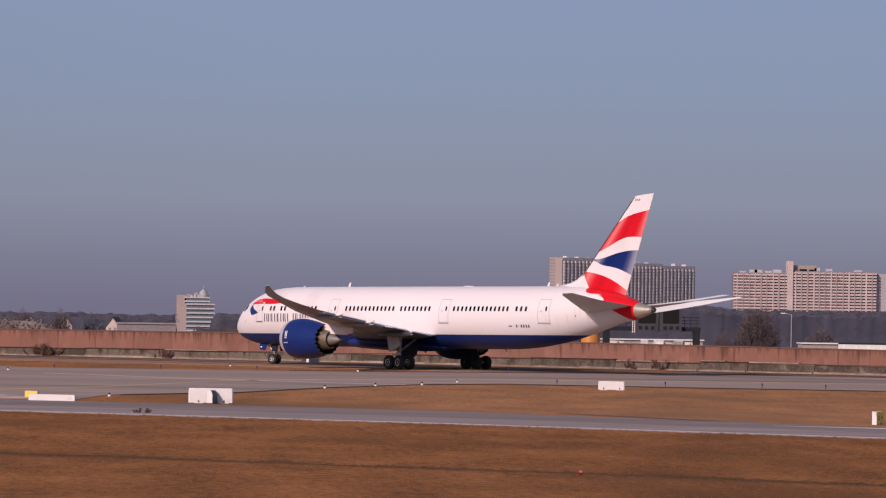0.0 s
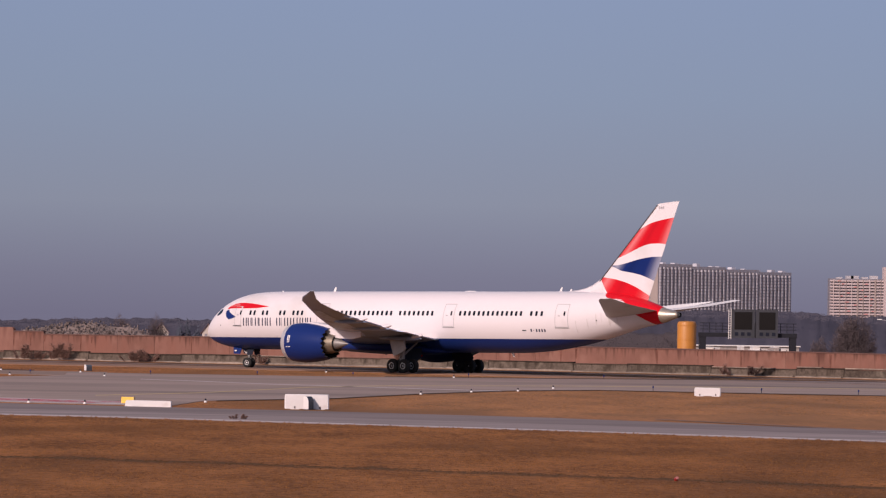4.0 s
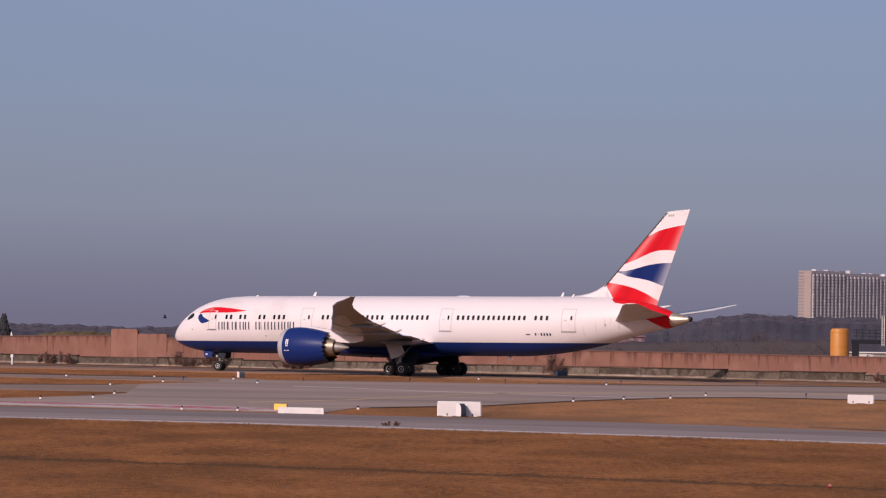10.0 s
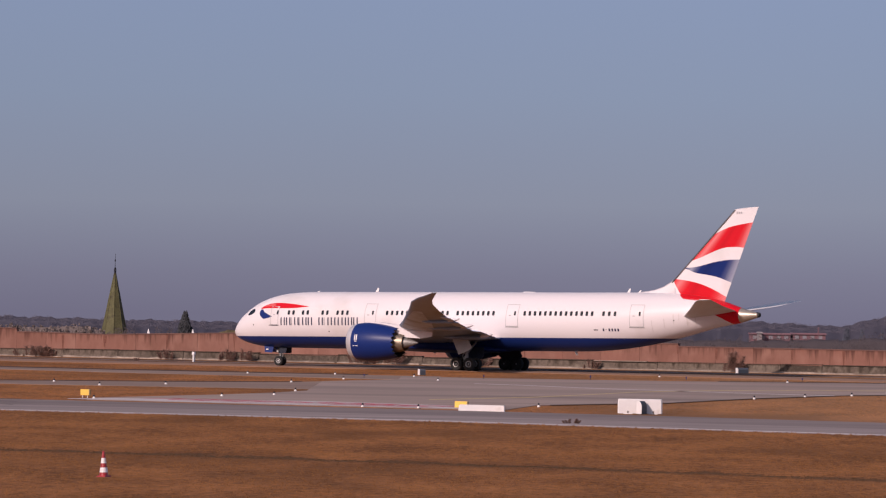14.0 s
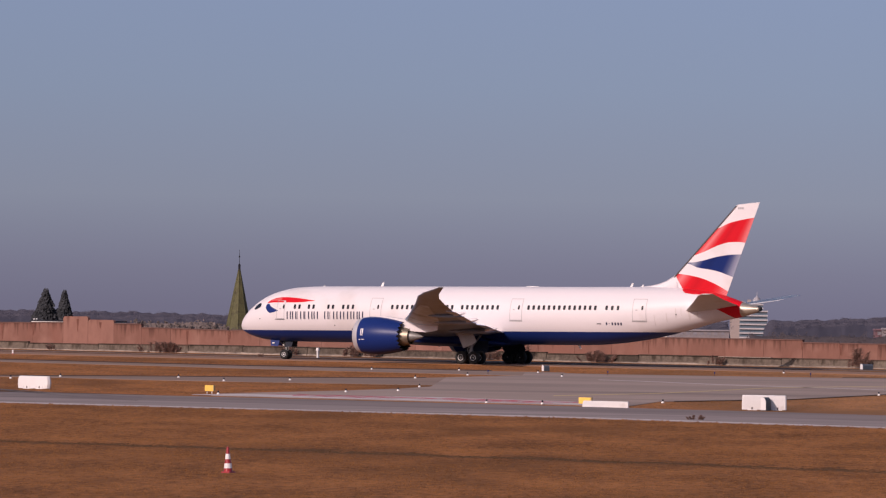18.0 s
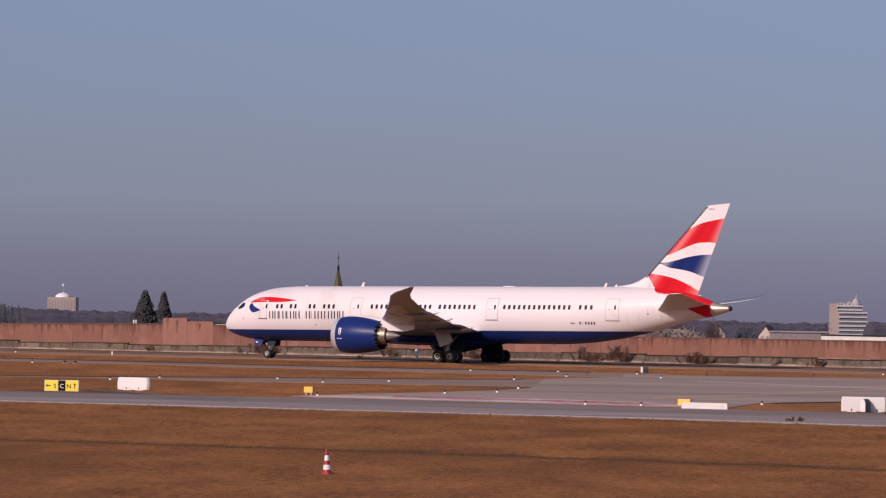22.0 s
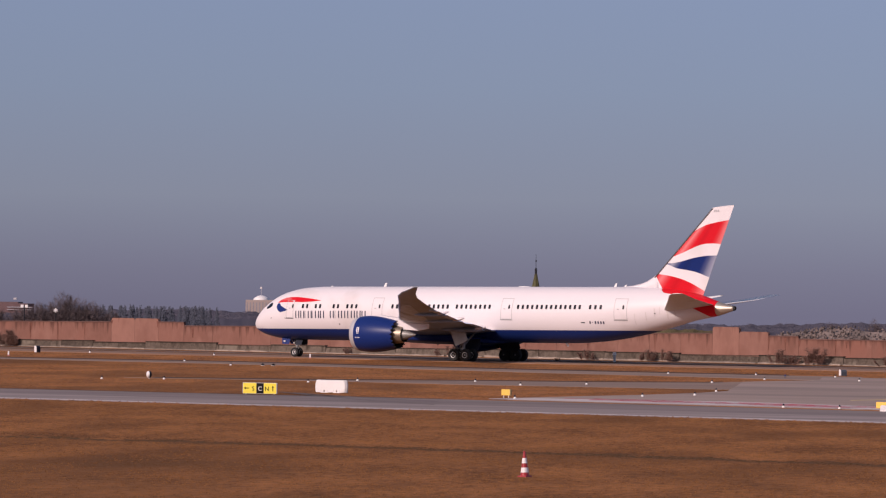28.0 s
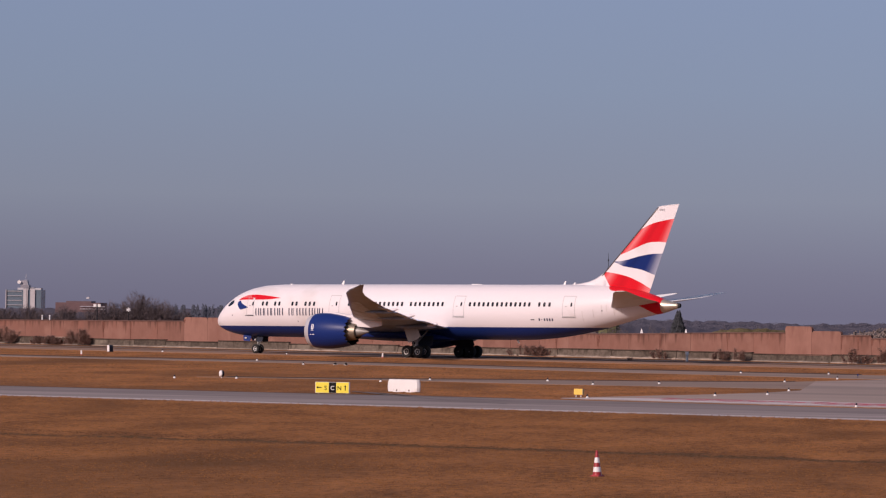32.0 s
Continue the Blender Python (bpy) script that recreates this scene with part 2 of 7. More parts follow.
# underside blued against brown ground bounce, top lightened: light balanced by colour
WINGGREY = material("underwing_blue_grey", (0.225, 0.280, 0.390), 0.36, vary=0.16, scale=5, grain=6, spot=((0.14, 0.165, 0.22), 4.0, 0.3), spec=0.3)
# pale where light reaches the underside; that brightness is in the colour
UNDERLIT = material("underlit_wing_grey", (0.46, 0.57, 0.78), 0.5, vary=0.18, scale=3, grain=6, spot=((0.25, 0.31, 0.43), 2.2, 0.45), spec=0.3)
WINGTOP = material("lightened_top_grey", (0.74, 0.71, 0.70), 0.7, vary=0.05, scale=4, grain=10, spec=0.15)
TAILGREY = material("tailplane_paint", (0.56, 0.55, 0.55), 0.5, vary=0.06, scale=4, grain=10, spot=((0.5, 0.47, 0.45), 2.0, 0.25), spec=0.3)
LIP = material("intake_lip_metal", (0.45, 0.43, 0.455), 0.5, 0.25, vary=0.06, scale=1, grain=20)
INK = material("navy_lettering", (0.022, 0.024, 0.060), 0.7, vary=0.05, spec=0.05)
SLAT = material("leading_edge_metal", (0.16, 0.135, 0.13), 0.4, 0.6, vary=0.15)
DOORLINE = material("door_outline", (0.36, 0.345, 0.36), 0.5, vary=0.05)
GLASS = material("dark_window", (0.012, 0.013, 0.017), 0.15, vary=0.1)
TITAN = material("burnt_titanium", (0.27, 0.225, 0.175), 0.48, 0.75, vary=0.2, scale=0.6, grain=10)
TIPMETAL = material("tail_cone_metal", (0.50, 0.43, 0.35), 0.42, 0.7, vary=0.12, scale=0.8, grain=8)
PLUG = material("exhaust_cone_metal", (0.21, 0.20, 0.195), 0.5, 0.4, vary=0.12, scale=0.6, grain=8)
GRIME = material("grime", (0.575, 0.53, 0.53), 0.6, vary=0.1, spec=0.2)
BOXBLUE = material("faded_blue_box", (0.085, 0.098, 0.118), 0.6, vary=0.15, spec=0.2)
ROSE = material("pale_red_fold", (0.60, 0.105, 0.105), 0.34, vary=0.06, spec=0.15)
DARK = material("dark_cavity", (0.02, 0.02, 0.022), 0.8, vary=0.2)
TYRE = material("tyre_rubber", (0.012, 0.0115, 0.0115), 0.85, vary=0.2, scale=0.5, grain=20)
HUB = material("wheel_hub", (0.80, 0.78, 0.77), 0.45, 0.1, vary=0.15, scale=0.4, grain=10)
STRUT = material("gear_strut", (0.25, 0.245, 0.245), 0.45, 0.2, vary=0.15, scale=0.6, grain=10)
PLASTIC = material("white_plastic", (0.68, 0.65, 0.645), 0.55, vary=0.08, scale=1, grain=20, spot=((0.62, 0.58, 0.56), 0.8, 0.05))
NAVY = material("navy_panel", (0.012, 0.015, 0.027), 0.6, vary=0.15, spec=0.2)
AMBER = material("amber_sign_box", (0.76, 0.47, 0.07), 0.5, vary=0.1)
GEARGREY = material("gear_door_grey", (0.46, 0.45, 0.45), 0.5, vary=0.15, scale=1, grain=10)
YELLOW = material("yellow_sign_face", (0.80, 0.64, 0.045), 0.5, vary=0.08)
BLACK = material("black_sign_face", (0.013, 0.012, 0.012), 0.7, vary=0.1, spec=0.1)
CONERED = material("cone_red", (0.30, 0.018, 0.020), 0.28, vary=0.1, scale=0.3, grain=6)
CONEWHITE = material("cone_white", (0.70, 0.66, 0.65), 0.28, vary=0.08, scale=0.3, grain=6)
REDFOOT = material("faded_red_foot", (0.38, 0.14, 0.12), 0.7, vary=0.15)
LAMP = material("lamp_housing", (0.70, 0.67, 0.64), 0.5, vary=0.1)


# ---- mesh helpers ----
def mesh(name, verts, faces, mats, index=None, smooth=False):
    d = bpy.data.meshes.new(name)
    d.from_pydata([tuple(v) for v in verts], [], [tuple(f) for f in faces])
    for m in (mats if isinstance(mats, (list, tuple)) else [mats]):
        d.materials.append(m)
    if index is not None:
        d.polygons.foreach_set("material_index", index)
    if smooth:
        d.polygons.foreach_set("use_smooth", [True] * len(d.polygons))
    d.update()
    return d


def put(name, data, parent=None, m=None, label=""):
    ob = new(name, data)
    if parent:
        ob.parent = parent
    if m is not None:
        ob.matrix_basis = m
    return tagged(ob, label=label)


class Build:
    """Collects boxes, tubes and plates into one mesh."""
    def __init__(self):
        self.v, self.f, self.i = [], [], []

    def add(self, verts, faces, k=0):
        o = len(self.v)
        self.v += [tuple(v) for v in verts]
        self.f += [tuple(o + a for a in f) for f in faces]
        self.i += [k] * len(faces)
        return self

    def box(self, x0, x1, y0, y1, z0, z1, k=0, m=None, taper=0.0):
        t = taper
        v = [(x0, y0, z0), (x1, y0, z0), (x1, y1, z0), (x0, y1, z0), (x0 + t, y0 + t, z1), (x1 - t, y0 + t, z1), (x1 - t, y1 - t, z1), (x0 + t, y1 - t, z1)]
        if m is not None:
            v = [m @ Vector(p) for p in v]
        return self.add(v, [(0, 3, 2, 1), (4, 5, 6, 7), (0, 1, 5, 4), (1, 2, 6, 5), (2, 3, 7, 6), (3, 0, 4, 7)], k)

    def tube(self, a, b, r0, r1=None, n=10, k=0, caps=True):
        a, b = Vector(a), Vector(b)
        r1 = r0 if r1 is None else r1
        q = (b - a).to_track_quat("Z", "Y")
        ring = [Vector((math.cos(2 * math.pi * j / n), math.sin(2 * math.pi * j / n), 0)) for j in range(n)]
        v = [a + q @ (p * r0) for p in ring] + [b + q @ (p * r1) for p in ring]
        f = [(j, (j + 1) % n, n + (j + 1) % n, n + j) for j in range(n)]
        if caps:
            f += [tuple(range(n))[::-1], tuple(range(n, 2 * n))]
        return self.add(v, f, k)

    def lathe(self, prof, axis="z", n=24, at=(0, 0, 0), k=0, ks=None):
        """prof: (along, radius) pairs turned about an axis through at."""
        at, o = Vector(at), []
        for a, r in prof:
            for j in range(n):
                c, s = r * math.cos(2 * math.pi * j / n), r * math.sin(2 * math.pi * j / n)
                o.append(at + Vector({"z": (c, s, a), "y": (c, a, s), "x": (a, c, s)}[axis]))
        for q in range(len(prof) - 1):
            self.add([], [])
        b = len(self.v)
        self.v += [tuple(p) for p in o]
        for q in range(len(prof) - 1):
            for j in range(n):
                self.f.append((b + q * n + j, b + q * n + (j + 1) % n, b + (q + 1) * n + (j + 1) % n, b + (q + 1) * n + j))
                self.i.append(ks[q] if ks else k)
        return self

    def loft(self, rings, k=0, caps=True):
        n = len(rings[0])
        b = len(self.v)
        for r in rings:
            self.v += [tuple(p) for p in r]
        for q in range(len(rings) - 1):
            for j in range(n):
                self.f.append((b + q * n + j, b + q * n + (j + 1) % n, b + (q + 1) * n + (j + 1) % n, b + (q + 1) * n + j))
                self.i.append(k)
        if caps:
            self.f += [tuple(range(b, b + n))[::-1], tuple(range(b + (len(rings) - 1) * n, b + len(rings) * n))]
            self.i += [k, k]
        return self

    def done(self, name, mats, smooth=False):
        d = mesh(name, self.v, self.f, mats, self.i, smooth)
        if smooth == "auto":
            d.polygons.foreach_set("use_smooth", [True] * len(d.polygons))
            d.set_sharp_from_angle(angle=radians(38))
        return d


def lerp(pts, x):
    return float(np.interp(x, [p[0] for p in pts], [p[1] for p in pts]))


# ---- the ground: one sheet, level over the airfield, falling to a valley beyond the wall ----
WALL_LINE = [(-1200, 1270), (-200, 690), (-112, 637), (-59, 605), (0, 570), (40, 545), (81, 508), (130, 465), (1200, -400)]


def land(x, y):
    d = y - lerp(WALL_LINE, x)
    dip = 0.27 * max(0.0, min(1.0, (d + 15) / 26)) * max(0.0, min(1.0, (28 - d) / 6))  # a shallow fall towards the parapet
    return -dip - 1.05 * max(0.0, min(1.0, (d - 29) / 7)) - (0.0 if d <= 65 else 31 * (1 - math.exp(-(d - 65) / 700)))


def ground():
    xs = sorted(set([-4900, -3500, -2400, -1600, -1000, -700, -500, -350] + list(range(-260, 261, 10)) + [350, 500, 700, 1000, 1600, 2400, 3500, 4900]))
    ys = [-400, -100, 60] + list(range(140, 380, 20)) + list(range(380, 780, 5)) + [790, 820, 900, 1000, 1150, 1350, 1600, 2000, 2500, 3200, 4000, 4900]
    v = [(x, y, land(x, y)) for y in ys for x in xs]
    n = len(xs)
    f = [(j * n + i, j * n + i + 1, (j + 1) * n + i + 1, (j + 1) * n + i) for j in range(len(ys) - 1) for i in range(n - 1)]
    tagged(put("ground", mesh("ground", v, f, GRASS)), "dry brown winter grass of a level airfield", "ground", kind="structure")


ground()


def band(name, low, up, z, mat, label, category, x0=None, x1=None, step=4.0, thick=True):
    """A paved band between two edge lines, given by points (x, y)."""
    x0 = max(low[0][0], up[0][0]) if x0 is None else x0
    x1 = min(low[-1][0], up[-1][0]) if x1 is None else x1
    xs = sorted({x for x, _ in low + up if x0 <= x <= x1} | {x0 + (x1 - x0) * i / max(1, int((x1 - x0) / step)) for i in range(int((x1 - x0) / step) + 1)})
    v, f = [], []
    for x in xs:
        a, b = lerp(low, x), lerp(up, x)
        v += [(x, a, z), (x, (a + b) / 2, z), (x, b, z)] + ([(x, a - 0.02, -0.05), (x, b + 0.02, -0.05)] if thick else [])
    n = 5 if thick else 3
    for i in range(len(xs) - 1):
        o, p = i * n, (i + 1) * n
        f += [(o, p, p + 1, o + 1), (o + 1, p + 1, p + 2, o + 2)]
        if thick:
            f += [(o + 3, p + 3, p, o), (o + 2, p + 2, p + 4, o + 4)]
    return tagged(put(name, mesh(name, v, f, mat)), label, category, kind="structure")


STRIP_LOW = [(-400, 560), (-140, 380), (-64, 342.6), (-28.5, 326), (0, 312.5), (24.9, 294.5), (47, 275.4), (90, 236), (300, 60)]
STRIP_UP = [(-400, 588), (-140, 407), (-68.6, 374), (-52, 367.5), (-35, 362), (-19, 354.5), (-1.4, 345), (13.5, 336.5), (27.6, 326.5), (40.3, 311.7), (50.5, 299.5), (90, 261), (300, 86)]
near = lambda pts, k: [(x * k, y * k) for x, y in pts]
STRIP_LOW = near(STRIP_LOW, 0.989)
STRIP_UP = near(STRIP_UP, 0.988)
band("taxiway_near", STRIP_LOW, STRIP_UP, 0.030, ASPHALT, "grey asphalt taxiway crossing the dry grass", "taxiway", -300, 200)
shift = lambda pts, d: [(x, y + d) for x, y in pts]
SHOULDER = material("older_asphalt", (0.205, 0.163, 0.152), 0.88, vary=0.26, scale=5, grain=9, spot=((0.15, 0.12, 0.11), 6, 0.4), stretch=(0.06, 0.6, 1), spec=0.2)
TYREMARK = material("tyre_rubber_mark", (0.150, 0.121, 0.114), 0.85, vary=0.3, scale=2, grain=9, stretch=(0.3, 1, 1), spec=0.2)
STRIP_MID = [(x, lerp(STRIP_LOW, x) * .5 + lerp(STRIP_UP, x) * .5) for x in (-300, -140, -68, -52, -35, -19, 0, 14, 28, 40, 50, 90, 200)]
band("taxiway_shoulder", STRIP_MID, STRIP_UP, 0.034, SHOULDER, "older darker asphalt on the far half of the taxiway", "taxiway", -300, 200, thick=False)
band("taxiway_edge_line", shift(STRIP_LOW, 0.3), shift(STRIP_LOW, 2.3), 0.036, PAINTP, "worn white edge line along the taxiway", "line", -300, 200, thick=False)
MID_LOW = [(-62, 420.5), (-49, 420.5), (-41, 417.5), (-34, 413.5), (-24, 411.5), (-12.4, 410)]
MID_UP = [(-62, 421.5), (-49, 423), (-41, 427.5), (-34, 431), (-24, 434), (-14, 441), (-9.7, 452), (-4.8, 462)]
band("taxiway_middle", MID_LOW + [(-6, 410)], MID_UP, 0.026, BRANCH, "brownish grey asphalt taxiway branch between the lawns", "taxiway", -62, -6.0)
FAR_LOW = [(-400, 665), (-87, 515), (-65, 506), (-40, 488), (-31, 480), (-19, 472), (-10, 466), (-4, 461)]
FAR_UP = [(-400, 676), (-89, 524), (-66, 519.5), (-41, 502), (-33, 497), (-20, 491), (-10, 487), (2, 484)]
band("taxiway_far", FAR_LOW, FAR_UP, 0.026, BRANCH, "narrow grey asphalt taxiway branch", "taxiway", -300, -1)
AP_LOW = [(-25.5, 357.5), (-1.4, 345), (3.6, 343.5), (6, 360), (16, 375), (24, 398), (32.7, 416), (40, 423), (54, 417), (70, 413), (120, 400), (300, 350)]
AP_UP = [(-25.5, 364.5), (-17, 383), (-13.5, 393), (-11.4, 403), (-11.3, 447), (-9.7, 452), (-4.8, 462), (-4.7, 482), (2, 478), (20, 476), (40, 479), (63, 488), (81, 482), (120, 462), (300, 380)]
band("apron", AP_LOW, AP_UP, 0.032, APRON, "broad asphalt taxiway junction with faint marks", "taxiway", -25.5, 280, step=2)
PATH_LINE = [(-400, 764), (-100, 588), (-56, 562), (-30, 546.5), (0, 530.5), (20, 517), (40, 497.5), (60, 474), (90, 444), (300, 240)]
band("taxiway_outer", shift(PATH_LINE, -9), shift(PATH_LINE, 10), 0.028, DARKASPH, "dark asphalt taxiway along the perimeter wall", "taxiway", -330, 260)

# dark edge lines of the branches, and the trodden track along the wall
EDGE = material("muddy_edge", (0.062, 0.040, 0.030), 0.95, vary=0.35, scale=4, grain=8, stretch=(0.2, 1, 1), spec=0.1)
TRACK = material("pale_track", (0.255, 0.175, 0.135), 0.9, vary=0.3, scale=6, grain=9, stretch=(0.15, 1, 1), spec=0.1)
band("muddy_edge", shift(MID_UP, -0.2), shift(MID_UP, 3.6), 0.036, EDGE, "dark edge line of the asphalt", "edge", -60, -13, thick=False)
band("muddy_edge", shift(FAR_UP, -0.2), shift(FAR_UP, 5.0), 0.036, EDGE, "dark edge line of the asphalt", "edge", -300, -8, thick=False)
band("muddy_edge", shift(PATH_LINE, 9.8), shift(PATH_LINE, 11.6), 0.036, EDGE, "dark edge line below the parapet", "edge", -330, 260, thick=False)
band("muddy_edge", shift(STRIP_UP, -0.1), shift(STRIP_UP, 1.2), 0.037, EDGE, "dark edge line of the asphalt", "edge", -140, -30, thick=False)
band("muddy_edge", shift(AP_UP, -0.2), shift(AP_UP, 3.4), 0.037, EDGE, "dark edge line below the parapet", "edge", 25, 280, thick=False)
band("muddy_edge", shift(AP_LOW, -1.6), shift(AP_LOW, 0.3), 0.038, EDGE, "dark edge line of the asphalt", "edge", 7, 280, thick=False)
band("drain_line", shift(WALL_LINE, -20.0), shift(WALL_LINE, -16.5), 0.036, EDGE, "dark open drain along the foot of the parapet", "drain", -330, 260, thick=False)
band("pale_kerb", shift(WALL_LINE, -26), shift(WALL_LINE, -21), 0.034, TRACK, "pale kerb strip before the drain", "kerb", -330, 260, thick=False)
band("pale_track", shift(PATH_LINE, 3.0), shift(PATH_LINE, 6.5), 0.036, TRACK, "pale worn track along the perimeter taxiway", "track", -330, 260, thick=False)


def marks():
    line = [(-1.6, 374), (6.2, 388.5), (11.5, 404.5), (15.6, 418), (23.0, 430), (38, 440), (60, 446), (110, 442)]
    band("yellow_taxi_line", shift(line, -1.1), shift(line, 1.1), 0.040, PAINTY, "faded yellow taxi guide line", "line", thick=False)
    line = [(2, 446), (5.6, 442), (9.0, 436.5), (12.5, 430.5), (18, 425), (24, 418.5), (31, 412.5)]
    band("pale_taxi_line", shift(line, -0.9), shift(line, 0.9), 0.040, PAINTP, "faint pale line on the junction", "line", thick=False)
    band("pale_patch", [(-27, 358.6), (-24, 357.2), (-1.4, 346), (2.5, 344)], [(-27, 360.2), (-24, 363.5), (-10, 363.5), (2.5, 353)], 0.037, PAINTP, "pale worn paving beside the red marks", "marking", thick=False)
    a = [(-24, 364.5), (-20, 362.6), (-8.7, 355), (-1.5, 350.0)]
    for k in range(9):  # crossing strokes of the hatching
        u = -20 + k * 2.3
        for d0, d1 in ((-1.2, 4.0), (4.0, -1.2)):
            p = [(u, lerp(a, u) + d0), (u + 2.6, lerp(a, u + 2.6) + d1)]
            band("red_holding_mark", shift(p, -.4), shift(p, .4), 0.0445, PAINTR, "red painted hatching on the taxiway", "marking", thick=False)
    for i, (u0, u1, dy, w) in enumerate([(-22, -12.5, 1.0, 0.45), (-20, -13.5, -1.8, 0.4), (-17.5, -10.5, 3.4, 0.4), (-11, -2.2, 1.8, 0.5), (-9.4, -4.0, 4.4, 0.45), (-8.5, -1.5, -1.4, 0.5), (-6, 0.5, 3.6, 0.35)]):
        band("red_holding_mark", shift(a, dy - w), shift(a, dy + w), 0.043, PAINTR, "red painted hatching on the taxiway", "marking", u0, u1, thick=False)
    for line in ([(-43.2, 371), (-39.5, 361), (-34, 347), (-29, 338)], [(-42, 369), (-36.5, 358), (-29.5, 347)], [(34, 322), (38.4, 313.9), (44, 303)]):
        band("tyre_mark", shift(line, -.7), shift(line, .7), 0.0455, TYREMARK, "dark curved tyre mark on the asphalt", "tyre mark", thick=False, step=1.0)
    band("white_centre_line", [(44, 296.6), (50.1, 292.6), (75, 273.6)], [(44, 296.9), (50.1, 294.2), (75, 275.6)], 0.040, PAINTW, "bright white line on the near taxiway", "line", thick=False)


marks()



# ---- the perimeter wall and the low parapet before it ----
WALL_TOP = [(-330, 2.75), (-122, 2.75), (-95.51, 3.05), (-95.5, 3.62), (-89.01, 3.62), (-89, 3.16), (-85.51, 3.16), (-85.5, 2.72), (-73, 2.88), (-62.01, 3.06), (-62, 3.88), (-58.81, 3.9), (-58.8, 3.53), (-55.51, 3.53), (-55.5, 3.05), (-52.01, 3.04), (-52, 2.64), (-41, 2.50), (-22, 3.05), (-18.51, 3.08), (-18.5, 3.92), (-15.41, 3.92), (-15.4, 3.42), (-12.01, 3.42), (-12, 2.92),
            (-8.51, 2.92), (-8.5, 2.62), (25, 2.70), (25.1, 2.42), (61, 2.38), (90, 2.25), (300, 2.2)]


CLEAR = 1.034  # the parapet keeps clear of the wing tips of what taxies past


def perimeter():
    wall = tagged(new("perimeter_wall"), "long salmon-coloured concrete noise wall with stained panels", "wall", kind="structure")
    rail = tagged(new("low_parapet"), "weathered grey concrete barrier along the perimeter wall", "barrier", kind="structure")
    back = 1.0265  # the wall stands some way behind the parapet
    wall.matrix_basis = Matrix.Translation((0, 0, EYE * (1 - back))) @ Matrix.Scale(back, 4)
    rail.matrix_basis = Matrix.Translation((0, 0, EYE * (1 - CLEAR))) @ Matrix.Scale(CLEAR, 4)
    rnd = random.Random(5)
    cuts = [-330, -122, -95.5, -89, -85.5, -62, -58.8, -55.5, -52, -41, -18.5, -15.4, -12, -8.5, 25, 61, 90, 250]
    for a, b in zip(cuts, cuts[1:]):
        n = max(1, round((b - a) / 4.0))
        for i in range(n):
            x0, x1 = a + (b - a) * i / n, a + (b - a) * (i + 1) / n
            y0, y1 = lerp(WALL_LINE, x0) + 9, lerp(WALL_LINE, x1) + 9
            L = math.hypot(x1 - x0, y1 - y0)
            z0, z1 = lerp(WALL_TOP, x0 + 0.2), lerp(WALL_TOP, x1 - 0.2)
            d = (rnd.random() - 0.5) * 0.016
            bu = Build()
            g, s = 0.012, 0.22  # joint, shoulder
            prof = [(g, -0.3), (L - g, -0.3), (L - g, z1 - s), (L - g - s * .4, z1 - s * .35), (L - g - s, z1), (g + s, z0), (g + s * .4, z0 - s * .35), (g, z0 - s)] if z0 > 3.3 else [(g, -0.3), (L - g, -0.3), (L - g, z1 - .06), (L - g - .1, z1), (g + .1, z0), (g, z0 - .06)]
            bu.loft([[(x, d, z - z0) for x, z in prof], [(x, d + 0.45, z - z0) for x, z in prof]])
            m = Matrix.Translation((x0, y0, 0)) @ Matrix.Rotation(math.atan2(y1 - y0, x1 - x0), 4, "Z")
            put("panel", bu.done("panel", WALLTALL if z0 > 3.3 else WALL), wall, m @ Matrix.Translation((0, 0, z0)))
            for k in range(rnd.choice([0, 0, 1, 1, 2])):  # rust that has run down from the top
                u, w, ln = rnd.choice([0.08, L - 0.08, rnd.uniform(.2, L - .2)]), rnd.uniform(.08, .24), rnd.uniform(.4, 2.3)
                zt = z0 + (z1 - z0) * u / L - (.1 if z0 < 3.3 else .3)
                pts = [(u - w, zt), (u + w, zt), (u + w * .6, zt - ln * .5), (u + w * .35, zt - ln), (u - w * .3, zt - ln * .9), (u - w * .7, zt - ln * .4)]
                put("rust_streak", Build().loft([[(a, d - .006, z) for a, z in pts], [(a, d - .002, z) for a, z in pts]]).done("rust_streak", STAIN), wall, m)
            if z0 < 3.3:
                bu = Build().loft([[(g, d - .07, z0), (L - g, d - .07, z1), (L - g, d - .07, z1 + .12), (g, d - .07, z0 + .12)], [(g, d + .5, z0), (L - g, d + .5, z1), (L - g, d + .5, z1 + .12), (g, d + .5, z0 + .12)]])
                put("coping", bu.done("coping", WALLCAP), wall, m)
    x = -300.0
    while x < 230:
        w = rnd.uniform(3.5, 9.5)
        x1 = x + w
        y0, y1 = lerp(WALL_LINE, x) - 8, lerp(WALL_LINE, x1) - 8
        L = math.hypot(x1 - x, y1 - y0)
        h = rnd.choice([0.72, 0.85, 0.9, 0.8])
        m = Matrix.Translation((x, y0, 0)) @ Matrix.Rotation(math.atan2(y1 - y0, x1 - x), 4, "Z")
        prof = [(-0.1, -0.2), (0.0, h - 0.08), (0.04, h), (0.36, h), (0.4, h - 0.08), (0.5, -0.2)]
        bu = Build().loft([[(0.03, y, z) for y, z in prof], [(L - 0.03, y, z + rnd.uniform(-0.05, 0.05) * (z > 0)) for y, z in prof]])
        put("barrier_block", bu.done("barrier_block", PARAPET), rail, m)
